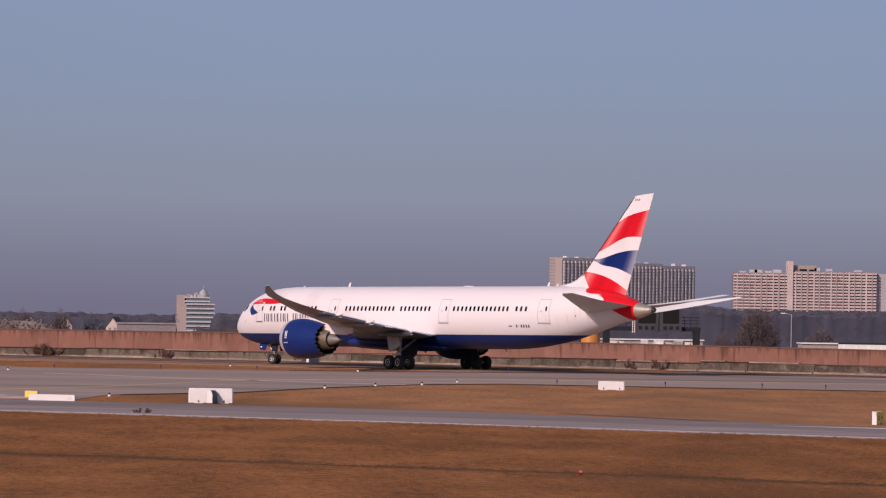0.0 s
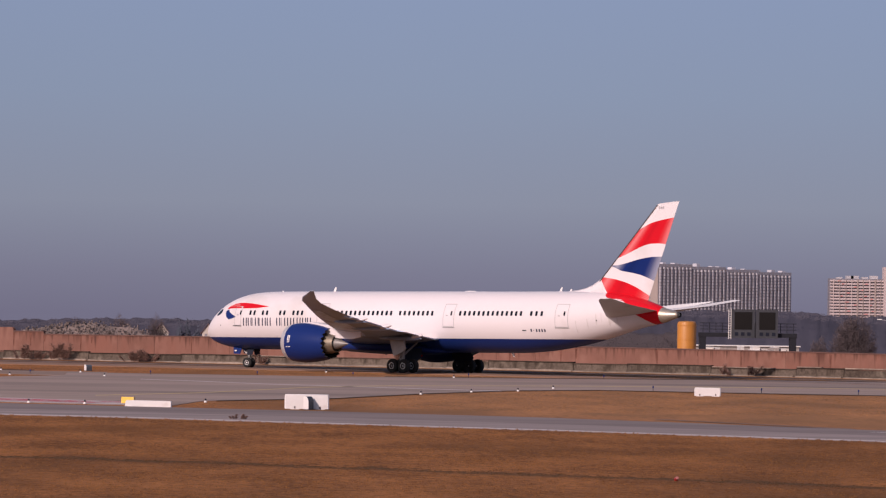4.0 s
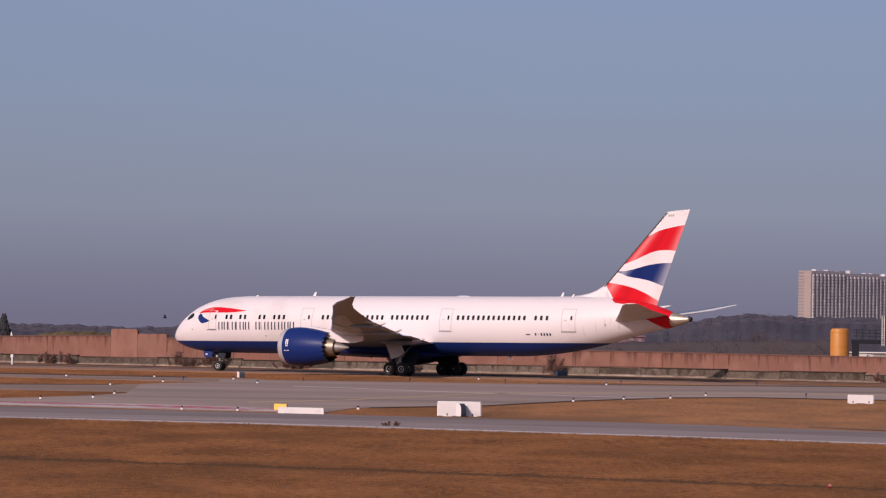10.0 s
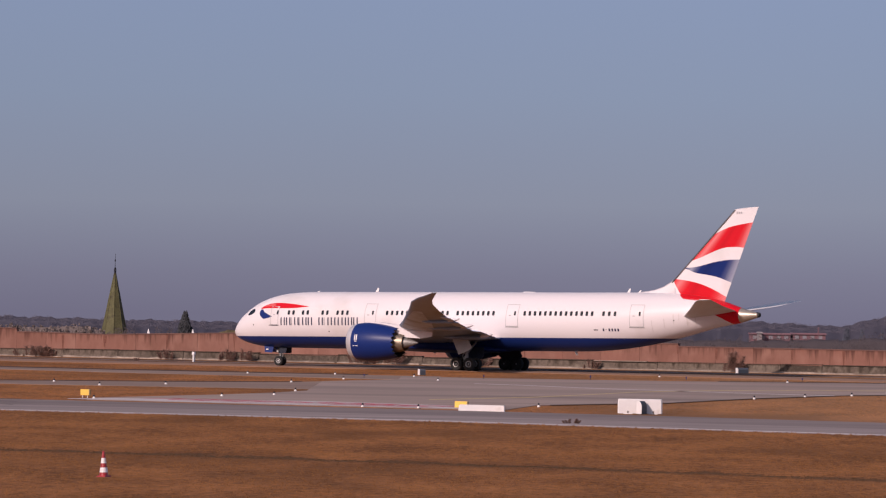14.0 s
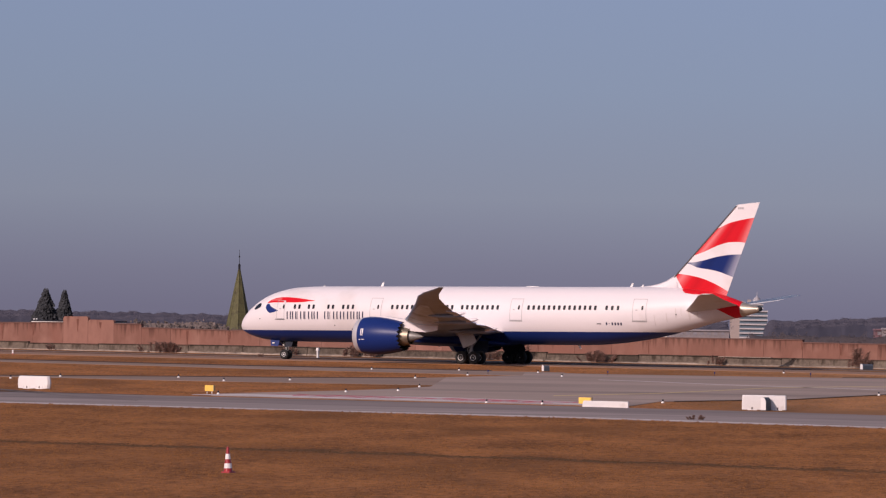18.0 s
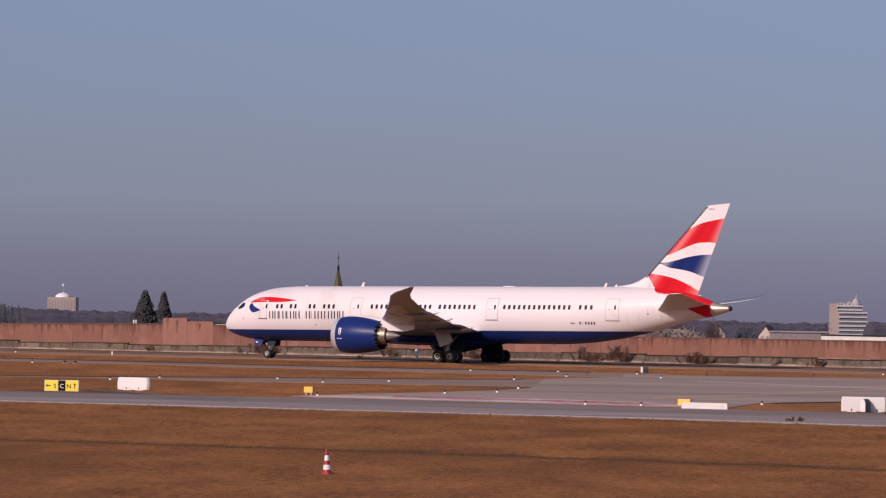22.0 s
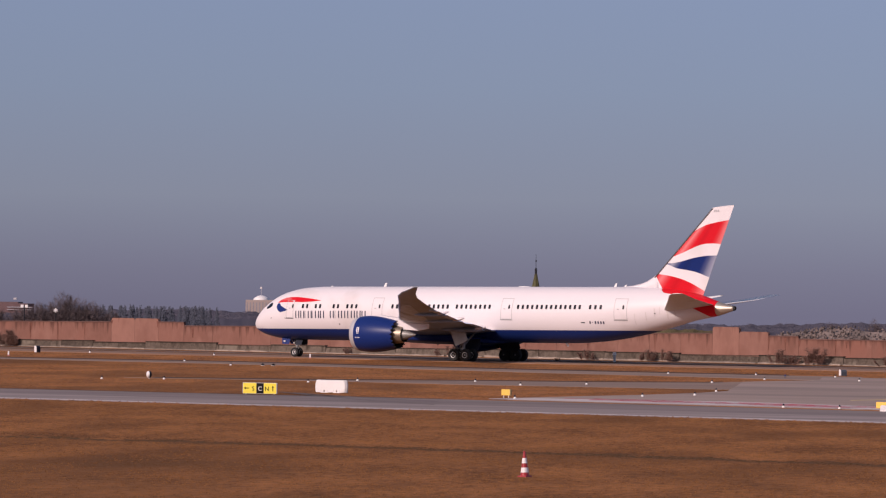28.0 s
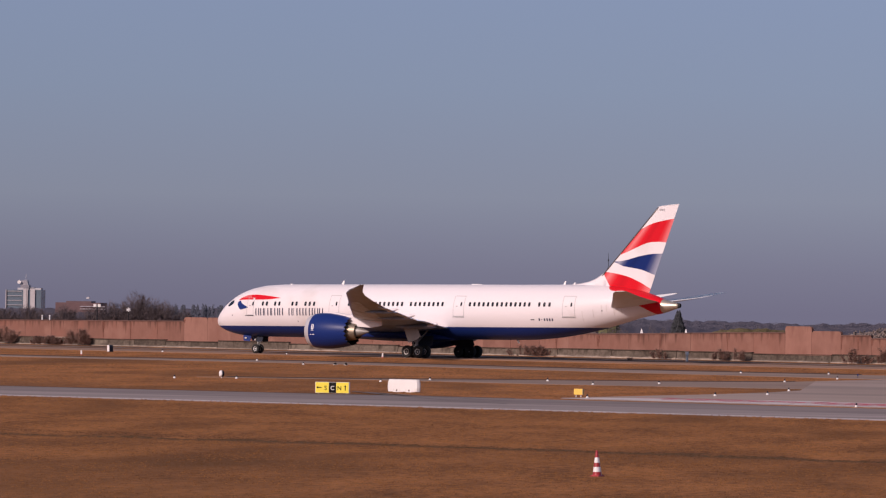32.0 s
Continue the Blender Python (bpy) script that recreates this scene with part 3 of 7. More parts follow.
        cap = Build().loft([[(0.03, y, z) for y, z in ((-.07, h + .004), (-.07, h + .09), (.46, h + .09), (.46, h + .004))], [(L - 0.03, y, z + .03) for y, z in ((-.07, h + .004), (-.07, h + .09), (.46, h + .09), (.46, h + .004))]])
        put("coping", cap.done("coping", PARCAP), rail, m, "dark coping")
        if rnd.random() < 0.30:
            h += .1
            bu = Build().box(0.1, L * rnd.uniform(.3, .9), 0.02, 0.38, h + .004, h + rnd.uniform(.05, .1))
            put("chipped_edge", bu.done("chipped_edge", FOOTING), rail, m, "pale broken edge")
        # pale footing that shows where the plaster has come off
        hh = rnd.uniform(0.10, 0.2)
        fx = [0.02]
        while fx[-1] < L - 0.4:
            fx.append(min(L - 0.02, fx[-1] + rnd.uniform(0.5, 1.6)))
        ring = [[(u, -0.26, -0.1), (u, -0.26, hh * rnd.uniform(0.4, 1.25)), (u, -0.105, hh * rnd.uniform(0.7, 1.3)), (u, -0.105, -0.1)] for u in fx]
        put("footing", Build().loft(ring).done("footing", FOOTING), rail, m, "pale crumbling footing")
        x = x1


perimeter()



# ---- signs, barriers, lamps and clutter on the field ----
FORTY = lambda x, y, deg=-31: Matrix.Translation((x, y, 0)) @ Matrix.Rotation(radians(deg), 4, "Z")


def slab(prof, y0, y1, k=0, b=None):
    """An outline in x and z, pulled along y."""
    return (b or Build()).loft([[(x, y0, z) for x, z in prof], [(x, y1, z) for x, z in prof]], k)


def barrier(x, y, w, h, feet, label, deg=-4, bulge=0.0):
    t = tagged(new("plastic_barrier"), label, "barrier", "barriers on the field")
    t.matrix_basis = FORTY(x, y, deg)
    r = 0.07 + bulge
    # body narrows towards the top, with moulded ends
    rings = []
    for z, d, e in [(0.035, 0.22, 0.0), (h * .15, 0.218, -bulge * .3), (h * .4, 0.215, -bulge * .6), (h * .7, 0.208, -bulge * .5), (h * .85, 0.203, 0.01), (h - 0.04, 0.2, 0.02 + bulge * .2), (h, 0.16, 0.05 + bulge * .5)]:
        rings.append([(-w / 2 + e, -d + r, z), (-w / 2 + e + r, -d, z), (w / 2 - e - r, -d, z), (w / 2 - e, -d + r, z), (w / 2 - e, d - r, z), (w / 2 - e - r, d, z), (-w / 2 + e + r, d, z), (-w / 2 + e, d - r, z)])
    put("body", Build().loft(rings).done("body", PLASTIC, "auto"), t)
    for u in feet:
        b = Build().box(u * w - 0.3, u * w + 0.3, -0.235, 0.235, 0.0, 0.05, taper=0.01)
        put("foot", b.done("foot", PLASTIC), t)
        b = Build().box(u * w - 0.05, u * w + 0.05, -0.226, -0.221, 0.05, 0.2)
        put("fork_slot", b.done("fork_slot", SLAT), t)
        if bulge:  # moulded ridges at the foot
            for q in (-.26, .26):
                b = Build().box(u * w + q - .02, u * w + q + .02, -.232, -.2, .06, .22)
                put("rib", b.done("rib", TAILGREY), t)
    return t


def arch_box(x, y, w, d, h, label, deg=20, side=BOXBLUE):
    """A rounded light box: white end, navy side."""
    t = tagged(new("light_box"), label, "light box", "light boxes")
    t.matrix_basis = FORTY(x, y, deg)
    prof = [(-w / 2, 0.02), (w / 2, 0.02), (w / 2, h * .66), (w * .38, h * .84), (w * .15, h * .97), (-w * .2, h), (-w * .42, h * .95), (-w / 2, h * .85)]
    put("shell", slab(prof, 0.0, d).done("shell", side), t)
    put("end_panel", slab([(p * .98, 0.02 + q * .98) for p, q in prof], -0.05, -0.004).done("end_panel", PLASTIC), t, label="white end panel")
    put("base", Build().box(-w * .5, w * .5, -0.03, d, 0, 0.02).done("base", DARK), t)
    return t


def clutter():
    barrier(12.55, 338.6, 2.95, 1.0, (-0.27, 0.30), "long white plastic barrier standing on the grass edge")
    arch_box(12.45, 337.3, 0.36, 0.95, 0.88, "rounded light box with white end and navy side", -22)
    barrier(46.75, 403, 2.1, 0.70, (-0.3, 0.3), "low white plastic barrier on dry grass")
    barrier(-39.6, 373, 2.58, 0.94, (-0.2, 0.2), "tall rounded white plastic barrier beside the sign", -22, 0.07)
    arch_box(-3.1, 491, 0.36, 0.62, 0.60, "small rounded light box with white face and navy side", -58)
    arch_box(29.9, 534, 0.45, 1.3, 0.60, "small rounded light box with white face and navy side", -58)
    arch_box(-94.0, 569, 0.42, 0.50, 0.78, "small rounded light box with white face and navy side", -46, NAVY)
    # a long low beam before a yellow box
    t = tagged(new("low_beam"), "long low white marker beam lying on the ground", "marker beam")
    t.matrix_basis = FORTY(2.05, 339.5, -10)
    put("beam", slab([(-1.55, 0), (1.55, 0), (1.55, 0.36), (1.50, 0.42), (-1.44, 0.44), (-1.5, 0.38)], -0.2, 0.2).done("beam", PLASTIC), t)
    for u in (-1.2, 0, 1.2):
        put("pad", Build().box(u - .15, u + .15, -.24, .24, 0, .05).done("pad", LAMP), t)
    for x, y, w, h, z0, lab in [(0.7, 348, 0.86, 0.42, 0.06, "yellow sign box behind the white beam"), (-26.2, 365.4, 0.64, 0.42, 0.18, "yellow sign box on a short leg in the lawn")]:
        t = tagged(new("sign_box"), lab, "sign box", "yellow sign boxes")
        t.matrix_basis = FORTY(x, y, -20)
        put("housing", Build().box(-w / 2, w / 2, -0.12, 0.12, z0, z0 + h).done("housing", AMBER), t)
        put("end_cap", Build().box(w / 2, w / 2 + 0.06, -0.13, 0.13, z0 - .01, z0 + h + .01).done("end_cap", PAINTY), t)
        for u in (-w * .3, w * .3):
            put("leg", Build().tube((u, 0, 0), (u, 0, z0), 0.04, n=8).done("leg", LAMP), t)
    # taxiway signs
    guide_sign(-43.55, 361.8, 2.5, 0.78, [("Y", "\u2190S", 0.40), ("B", "C", 0.22), ("Y", "N\u2191", 0.38)], "yellow and black taxiway guide sign with arrows", -8)
    t = guide_sign(51.48, 304.25, 1.8, 0.70, [("Y", "C\u2192", 1.0)], "yellow taxiway sign turned aside, with white end cap", 67)
    cap = [(-.14, 0), (.14, 0), (.14, .80), (.04, .80), (-.08, .72), (-.14, .5)]
    put("end_cap", Build().loft([[(-.98, y, z) for y, z in cap], [(-.90, y, z) for y, z in cap]]).done("end_cap", PLASTIC), t, label="white end cap")
    # a white post with a cap before the parapet
    t = tagged(new("marker_post"), "short white square marker post with a cap", "post")
    t.matrix_basis = FORTY(-28.4, 562)
    put("shaft", Build().box(-.1, .1, -.1, .1, 0, .82).done("shaft", TAILGREY), t)
    put("cap", Build().box(-.17, .17, -.17, .17, .82, 1.12, taper=.04).done("cap", PLASTIC), t)
    # round dish marker in the lawn
    t = tagged(new("round_marker"), "round white domed marker on a short stem", "marker")
    t.matrix_basis = FORTY(-59.6, 418, -62)
    prof = [(0.0, 0.27), (-0.05, 0.275), (-0.10, 0.25), (-0.14, 0.18), (-0.16, 0.1), (-0.17, 0.01)]
    put("dome", Build().lathe(prof, "y", 20, (0, 0, 0.36)).done("dome", PLASTIC, True), t)
    put("back", Build().lathe([(0.0, 0.27), (0.16, 0.26), (0.2, 0.2), (0.21, 0.01)], "y", 20, (0, 0, 0.36)).done("back", NAVY, True), t)
    put("stem", Build().tube((0, 0.03, 0), (0, 0.03, 0.1), 0.05, n=8).done("stem", LAMP), t)


def guide_sign(x, y, w, h, panels, label, deg):
    t = tagged(new("taxiway_sign"), label, "sign")
    t.matrix_basis = FORTY(x, y, deg)
    put("case", Build().box(-w / 2, w / 2, -0.12, 0.12, 0.08, 0.08 + h).done("case", PLASTIC), t)
    for u in (-w * .42, w * .42):
        put("leg", Build().box(u - .05, u + .05, -.05, .05, 0, .08).done("leg", LAMP), t)
    u = -w / 2 + 0.02
    for k, text, part in panels:
        pw = (w - 0.04) * part
        face = put("face", Build().box(u + .008, u + pw - .008, -0.135, -0.121, 0.10, 0.06 + h).done("face", YELLOW if k == "Y" else BLACK), t)
        ink = BLACK if k == "Y" else YELLOW
        letters = [c for c in text if c.isalpha()]
        cur = bpy.data.curves.new("letter", "FONT")
        cur.body, cur.size, cur.align_x, cur.extrude = letters[0], h * 0.54, "CENTER", 0.006
        cur.offset = 0.003
        tmp = bpy.data.objects.new("letter", cur)
        scene.collection.objects.link(tmp)
        dg = bpy.context.evaluated_depsgraph_get()
        md = bpy.data.meshes.new_from_object(tmp.evaluated_get(dg))
        bpy.data.objects.remove(tmp)
        md.materials.clear()
        md.materials.append(CONEWHITE if k == "B" else ink)
        arrow = text[0] == "\u2190" and "L" or text[-1] == "\u2191" and "U" or text[-1] == "\u2192" and "R" or ""
        cx = u + pw / 2 + {"L": 0.26, "U": -0.24, "R": -0.35, "": 0.0}[arrow] * (pw if pw < 1.6 else 1.0)
        put("letter", md, face, Matrix.Translation((cx, -0.142, 0.08 + h * 0.28)) @ Matrix.Rotation(radians(90), 4, "X"))
        if arrow:
            ax, az, s = u + pw / 2 + {"L": -0.24, "U": 0.22, "R": 0.35}[arrow] * (pw if pw < 1.6 else 1.0), 0.08 + h * 0.5, h * 0.24
            b = Build()
            pts = [(-1, 0), (-.35, .5), (-.35, .16), (1, .16), (1, -.16), (-.35, -.16), (-.35, -.5)]
            pts = {"L": pts, "R": [(-a, c) for a, c in pts], "U": [(c, -a) for a, c in pts]}[arrow]
            b.loft([[(ax + p * s, -0.146, az + q * s) for p, q in pts], [(ax + p * s, -0.137, az + q * s) for p, q in pts]])
            put("arrow", b.done("arrow", ink), face)
        u += pw
    return t


def cones():
    t = tagged(new("traffic_cone"), "red and white striped traffic cone standing in dry grass", "traffic cone")
    t.matrix_basis = FORTY(-14.2, 209.4) @ pose(0, 0, 0, 0, -2)
    put("foot", Build().box(-.22, .22, -.22, .22, 0, .06, taper=.02).done("foot", CONERED), t)
    R = lambda z: 0.195 - 0.15 * z / 1.06
    z = [0.05, 0.19, 0.39, 0.565, 0.78, 1.06]
    for i, (a, b) in enumerate(zip(z, z[1:])):
        white = i in (1, 3)
        e = 0.004 if white else 0.0
        bu = Build().lathe([(a, R(a) + e), (b, R(b) + e)] + ([(b + .01, R(b) * .7), (b + .01, 0.005)] if i == 4 else []), "z", 20)
        put("white_sleeve" if white else "red_sleeve", bu.done("sleeve", CONEWHITE if white else CONERED, "auto"), t)
    t = tagged(new("cone_fragment"), "broken faded red cone tip lying in the grass", "cone fragment")
    t.matrix_basis = FORTY(23.5, 213.6) @ pose(0, 0, 0.06, 60, 20, 30) @ Matrix.Scale(.75, 4)
    put("red_piece", Build().lathe([(0, .13), (.18, .10), (.2, .005)], "z", 12).done("red_piece", CONERED, "auto"), t)
    put("faded_piece", Build().lathe([(.19, .1), (.22, .09), (.23, .005)], "z", 12).done("faded_piece", REDFOOT, "auto"), t)


def lamps():
    lamp = tagged(new("taxiway_light"), "small elevated taxiway edge light on a white base", "edge light", "taxiway edge lights")
    put("base", Build().lathe([(0.0, .14), (.08, .13), (.17, .06), (.18, .005)], "z", 10).done("base", LAMP, "auto"), lamp)
    put("stem", Build().tube((0, 0, .1), (0, 0, .2), .03, n=6).done("stem", LAMP), lamp)
    put("globe", Build().lathe([(.17, .05), (.21, .09), (.30, .085), (.36, .005)], "z", 10).done("globe", NAVY, True), lamp)
    spots = [(-88.6, 573.9), (-62.7, 412.7), (-57.9, 415.0), (-70.2, 518.1), (-73.9, 570.2), (-62.6, 495.7), (-45.6, 411.3), (-42.7, 422.4), (-33.2, 426.5), (-25.3, 361.5), (-28.5, 413.5), (-23.6, 422.0), (-16.9, 376.2), (-19.4, 485.7),
             (-13.3, 383.6), (-13.8, 440.1), (-12.2, 399.8), (-11.1, 487.3), (-9.7, 459.9), (-6.0, 346.6), (-3.5, 479.6), (-2.2, 345.3), (-1.2, 460.0), (6.1, 354.6), (20.4, 500.2), (23.4, 393.9), (31.4, 476.8), (28.1, 405.3), (32.4, 412.7), (36.5, 427.2)]
    SMALL = Matrix.Scale(.88, 4)
    lamp.matrix_basis = Matrix.Translation((*spots[0], 0.03)) @ SMALL
    for x, y in spots[1:]:
        copy_thing(lamp, Matrix.Translation((x, y, 0.03)) @ Matrix.Rotation(x, 4, "Z") @ SMALL)
    post = tagged(new("edge_post"), "slim white edge post with a faded red foot", "post", "white edge posts")
    put("shaft", Build().box(-.085, .085, -.05, .05, .12, .5, taper=.01).done("shaft", PLASTIC), post)
    put("foot", Build().box(-.10, .10, -.06, .06, 0, .12).done("foot", REDFOOT), post, label="faded red foot")
    post.matrix_basis = Matrix.Translation((-92.1, 539.7, 0.0))
    copy_thing(post, Matrix.Translation((-61.4, 555.4, 0.0)))
    stake = tagged(new("blue_stake"), "thin dark blue reflector stake at the taxiway edge", "stake", "reflector stakes")
    put("rod", Build().tube((0, 0, 0), (0, 0, .34), .022, n=6).done("rod", NAVY), stake)
    put("reflector", Build().box(-.05, .05, -.02, .02, .24, .42).done("reflector", BLUE), stake)
    spots = [(53.2, 420), (61, 418), (66, 416), (72, 414.5), (44.6, 424), (3, 472), (13, 477), (22, 478), (33, 480), (-8, 468), (46, 482)]
    inset = tagged(new("inset_light"), "low dark inset light on the narrow taxiway", "inset light", "inset lights")
    put("dome", Build().lathe([(0.0, .17), (.10, .15), (.20, .09), (.23, .005)], "z", 12).done("dome", BLACK, "auto"), inset)
    put("ring", Build().lathe([(0.0, .20), (.03, .20), (.03, .17)], "z", 12).done("ring", LAMP), inset)
    inset.matrix_basis = Matrix.Translation((-59.6, 497.0, 0.03))
    copy_thing(inset, Matrix.Translation((-58.5, 496.5, 0.03)))
    stake.matrix_basis = Matrix.Translation((*spots[0], 0.0))
    for x, y in spots[1:]:
        copy_thing(stake, Matrix.Translation((x, y, 0)))


clutter()
cones()
lamps()


# ---- grass and scrub ----
def blades(name, pts, hmin, hmax, wid, mat, label, category, rnd, per=3, lean=0.5):
    """Upright blades in small fans, one mesh of loose pieces."""
    P = np.repeat(np.array(pts), per, axis=0)
    m = len(P)
    h = rnd.uniform(hmin, hmax, m)
    a = rnd.normal(-0.5, 0.45, m)  # most blades turn their flat side to the light
    w = wid * rnd.uniform(0.6, 1.5, m)
    off = rnd.uniform(-0.06, 0.06, (m, 2))
    dx, dy = np.cos(a) * w, np.sin(a) * w
    lx, ly = rnd.normal(0, lean, m) * h, np.abs(rnd.normal(0, lean, m)) * h
    v = np.empty((m, 3, 3))
    x, y, z = P[:, 0] + off[:, 0], P[:, 1] + off[:, 1], P[:, 2] - 0.01
    v[:, 0] = np.stack([x - dx, y - dy, z], -1)
    v[:, 1] = np.stack([x + dx, y + dy, z], -1)
    v[:, 2] = np.stack([x + lx, y + ly, z + h], -1)
    d = bpy.data.meshes.new(name)
    d.vertices.add(m * 3)
    d.vertices.foreach_set("co", v.ravel())
    d.loops.add(m * 3)
    d.loops.foreach_set("vertex_index", np.arange(m * 3))
    d.polygons.add(m)
    d.polygons.foreach_set("loop_start", np.arange(0, m * 3, 3))
    d.materials.append(mat)
    d.update()
    d.validate()
    return tagged(put(name, d), label, category, kind="stuff")


DARK_STREAK = [(-120, 305), (-23, 245), (0, 231.5), (18.5, 219), (35, 205.5), (120, 140)]


def lawns():
    r = np.random.RandomState(3)
    n = 230000
    y = 150 + (345 - 150) * r.power(1.6, n)
    x = r.uniform(-0.20, 0.19, n) * y
    edge = np.interp(x, [p[0] for p in STRIP_LOW], [p[1] for p in STRIP_LOW])
    dark_streak = np.abs(y - np.interp(x, [p[0] for p in DARK_STREAK], [p[1] for p in DARK_STREAK]))
    k = y < edge - 0.1
    near = k & (dark_streak > 1.5 + np.abs(r.normal(0, 1.1, n)) * np.where(r.rand(n) < 0.5, 1, -1))
    z = np.zeros(n)
    blades("lawn_grass", np.stack([x, y, z], -1)[near], 0.015, 0.042, 0.028, TUFT, "short dry brown winter grass in tufts", "grass", r)
    dark = k & ~near
    blades("verge_grass", np.stack([x, y, z], -1)[dark], 0.015, 0.04, 0.03, VERGE, "low dark grass along a streak across the lawn", "grass", r)
    n = 90000
    x, y = r.uniform(-110, 95, n), r.uniform(340, 620, n)
    ok = np.ones(n, bool)
    f = lambda pts: np.interp(x, [p[0] for p in pts], [p[1] for p in pts])
    ok &= y > f(STRIP_UP) + 1.3
    ok &= ~((y > f(MID_LOW) - .2) & (y < f(MID_UP) + 3.4) & (x < -11.6))
    ok &= ~((y > f(FAR_LOW) - .2) & (y < f(FAR_UP) + 4.6) & (x < -5))
    ok &= ~((y > f(AP_LOW) - 1.5) & (y < f(AP_UP) + 2.8) & (x > -25.5))
    ok &= ~((y > f(PATH_LINE) - 9.2) & (y < f(PATH_LINE) + 10.2))
    ok &= y < f(WALL_LINE) - 15.5
    blades("far_lawn_grass", np.stack([x, y, np.zeros(n)], -1)[ok], 0.02, 0.06, 0.05, TUFT, "dry brown grass between the taxiways", "grass", r)
    # taller bleached tufts in the foreground
    n = 30000
    y = 160 + 95 * r.power(1.3, n)
    x = r.uniform(-0.20, 0.19, n) * y
    patch = np.sin(x * .9 + 2 * np.sin(y * .13)) + np.sin(y * .33 + x * .31) + r.normal(0, .7, n)
    dark_streak = np.abs(y - np.interp(x, [p[0] for p in DARK_STREAK], [p[1] for p in DARK_STREAK]))
    ok = (patch > .1) & (dark_streak > 5)
    blades("straw_grass", np.stack([x, y, np.zeros(n)], -1)[ok], 0.02, 0.055, 0.022, STRAW, "taller bleached straw tufts in the near lawn", "grass", r, 6, .35)
    # ragged tufts on the edge of the near taxiway
    n = 900
    x = r.uniform(-75, 60, n)
    y = np.interp(x, [p[0] for p in STRIP_LOW], [p[1] for p in STRIP_LOW]) - np.abs(r.normal(0, 0.35, n))
    blades("edge_grass", np.stack([x, y, np.zeros(n)], -1), 0.04, 0.13, 0.03, TUFT, "ragged dry grass on the taxiway edge", "grass", r)


lawns()


def bush(x, y, w, h, seed, name="scrub_bush", label="leafless brown scrub bush beside the concrete barrier", dens=1.0, group="scrub bushes"):
    """Many thin twigs that fan out from a few stems."""
    r = random.Random(seed)
    t = tagged(new(name), label, "bush", group)
    t.matrix_basis = Matrix.Translation((x, y, land(x, y) - .02))
    stems, twigs = Build(), Build()
    for i in range(int(max(6, w * 4) * dens)):
        u = r.uniform(-w / 2, w / 2)
        hh = h * r.uniform(0.55, 1.0) * (1 - 0.5 * abs(2 * u / w) ** 2)
        top = Vector((u + r.gauss(0, .3) * hh, r.gauss(0, .25), hh))
        base = Vector((u * .8, r.gauss(0, .15), 0))
        stems.tube(base, top, 0.025, 0.008, 4, caps=False)
        for j in range(int(270 * min(1.6, dens))):
            p = base.lerp(top, r.uniform(.15, 1))
            q = p + Vector((r.gauss(0, .38), r.gauss(0, .25), r.uniform(-.05, .4))) * hh * .6
            s = Vector((r.gauss(0, 1), r.gauss(0, 1), r.gauss(0, .5))).normalized() * 0.017
            twigs.add([p - s, p + s, q], [(0, 1, 2)])
    put("stem", stems.done("stem", SCRUB), t)["kind"] = "stuff"
    put("brush", twigs.done("brush", SCRUB), t)["kind"] = "stuff"
    return t


def scrub():
    for i, (a, b, h) in enumerate([(-0.1, 4.7, 1.35), (61.0, 62.2, 1.25), (63.6, 65, 1.2), (85.6, 87.6, 2.0), (-51.1, -44.9, 1.4), (-26.6, -24.4, 1.55), (-23.9, -22.2, 1.7), (-11.6, -8.1, 1.7), (-114, -108.6, 1.2), (-118.6, -116.2, 2.3), (-7.6, -4.8, 2.1),
                                 (28.6, 31, 2.3), (-108.4, -105.4, 2.2), (-33.5, -31.5, 1.2), (14, 16, 1.1), (-62, -60.5, 1.0)]):
        x = (a + b) / 2
        bush(x * CLEAR, (lerp(WALL_LINE, x) - 9.4) * CLEAR, (b - a) * CLEAR, h * CLEAR, 40 + i, dens=1.7 if x < -100 else 1.15)
    bush(7.3, 309.6, 1.0, 0.45, 90, label="small dry shrub on the taxiway edge", dens=1.6, name="dry_shrub")
    bush(-35, 566, 1.2, 0.4, 92, label="small dry shrub in the lawn", name="dry_shrub")


scrub()

# ---- the airliner: x forward of the main gear, y to its left, z up; s runs aft from the nose ----
S0 = 31.38
ST = [(0.0, 3.56, 3.50, 0.03), (0.1, 3.92, 3.14, 0.40), (0.25, 4.16, 2.98, 0.64), (0.6, 4.65, 2.78, 1.0), (1.2, 5.28, 2.53, 1.38), (1.9, 5.86, 2.33, 1.72), (2.6, 6.30, 2.18, 1.97), (3.2, 6.64, 2.08, 2.15),
      (4.45, 7.14, 1.98, 2.45), (5.74, 7.48, 1.94, 2.64), (7.0, 7.69, 1.93, 2.76), (9.6, 7.86, 1.93, 2.86), (16, 7.94, 1.96, 2.885), (31, 8.10, 2.05, 2.885), (43, 8.21, 2.17, 2.885), (46, 8.25, 2.36, 2.87),
      (49, 8.28, 2.74, 2.74), (52.4, 8.26, 3.40, 2.42), (55.6, 8.05, 4.22, 1.95), (57.6, 7.74, 4.77, 1.55), (59.5, 7.22, 5.15, 1.1), (60.8, 6.80, 5.42, 0.78), (62.1, 6.5, 5.82, 0.40), (62.5, 6.42, 5.94, 0.26)]
col = lambda k: [(r[0], r[k]) for r in ST]
TOP, BOT, WID = col(1), col(2), col(3)


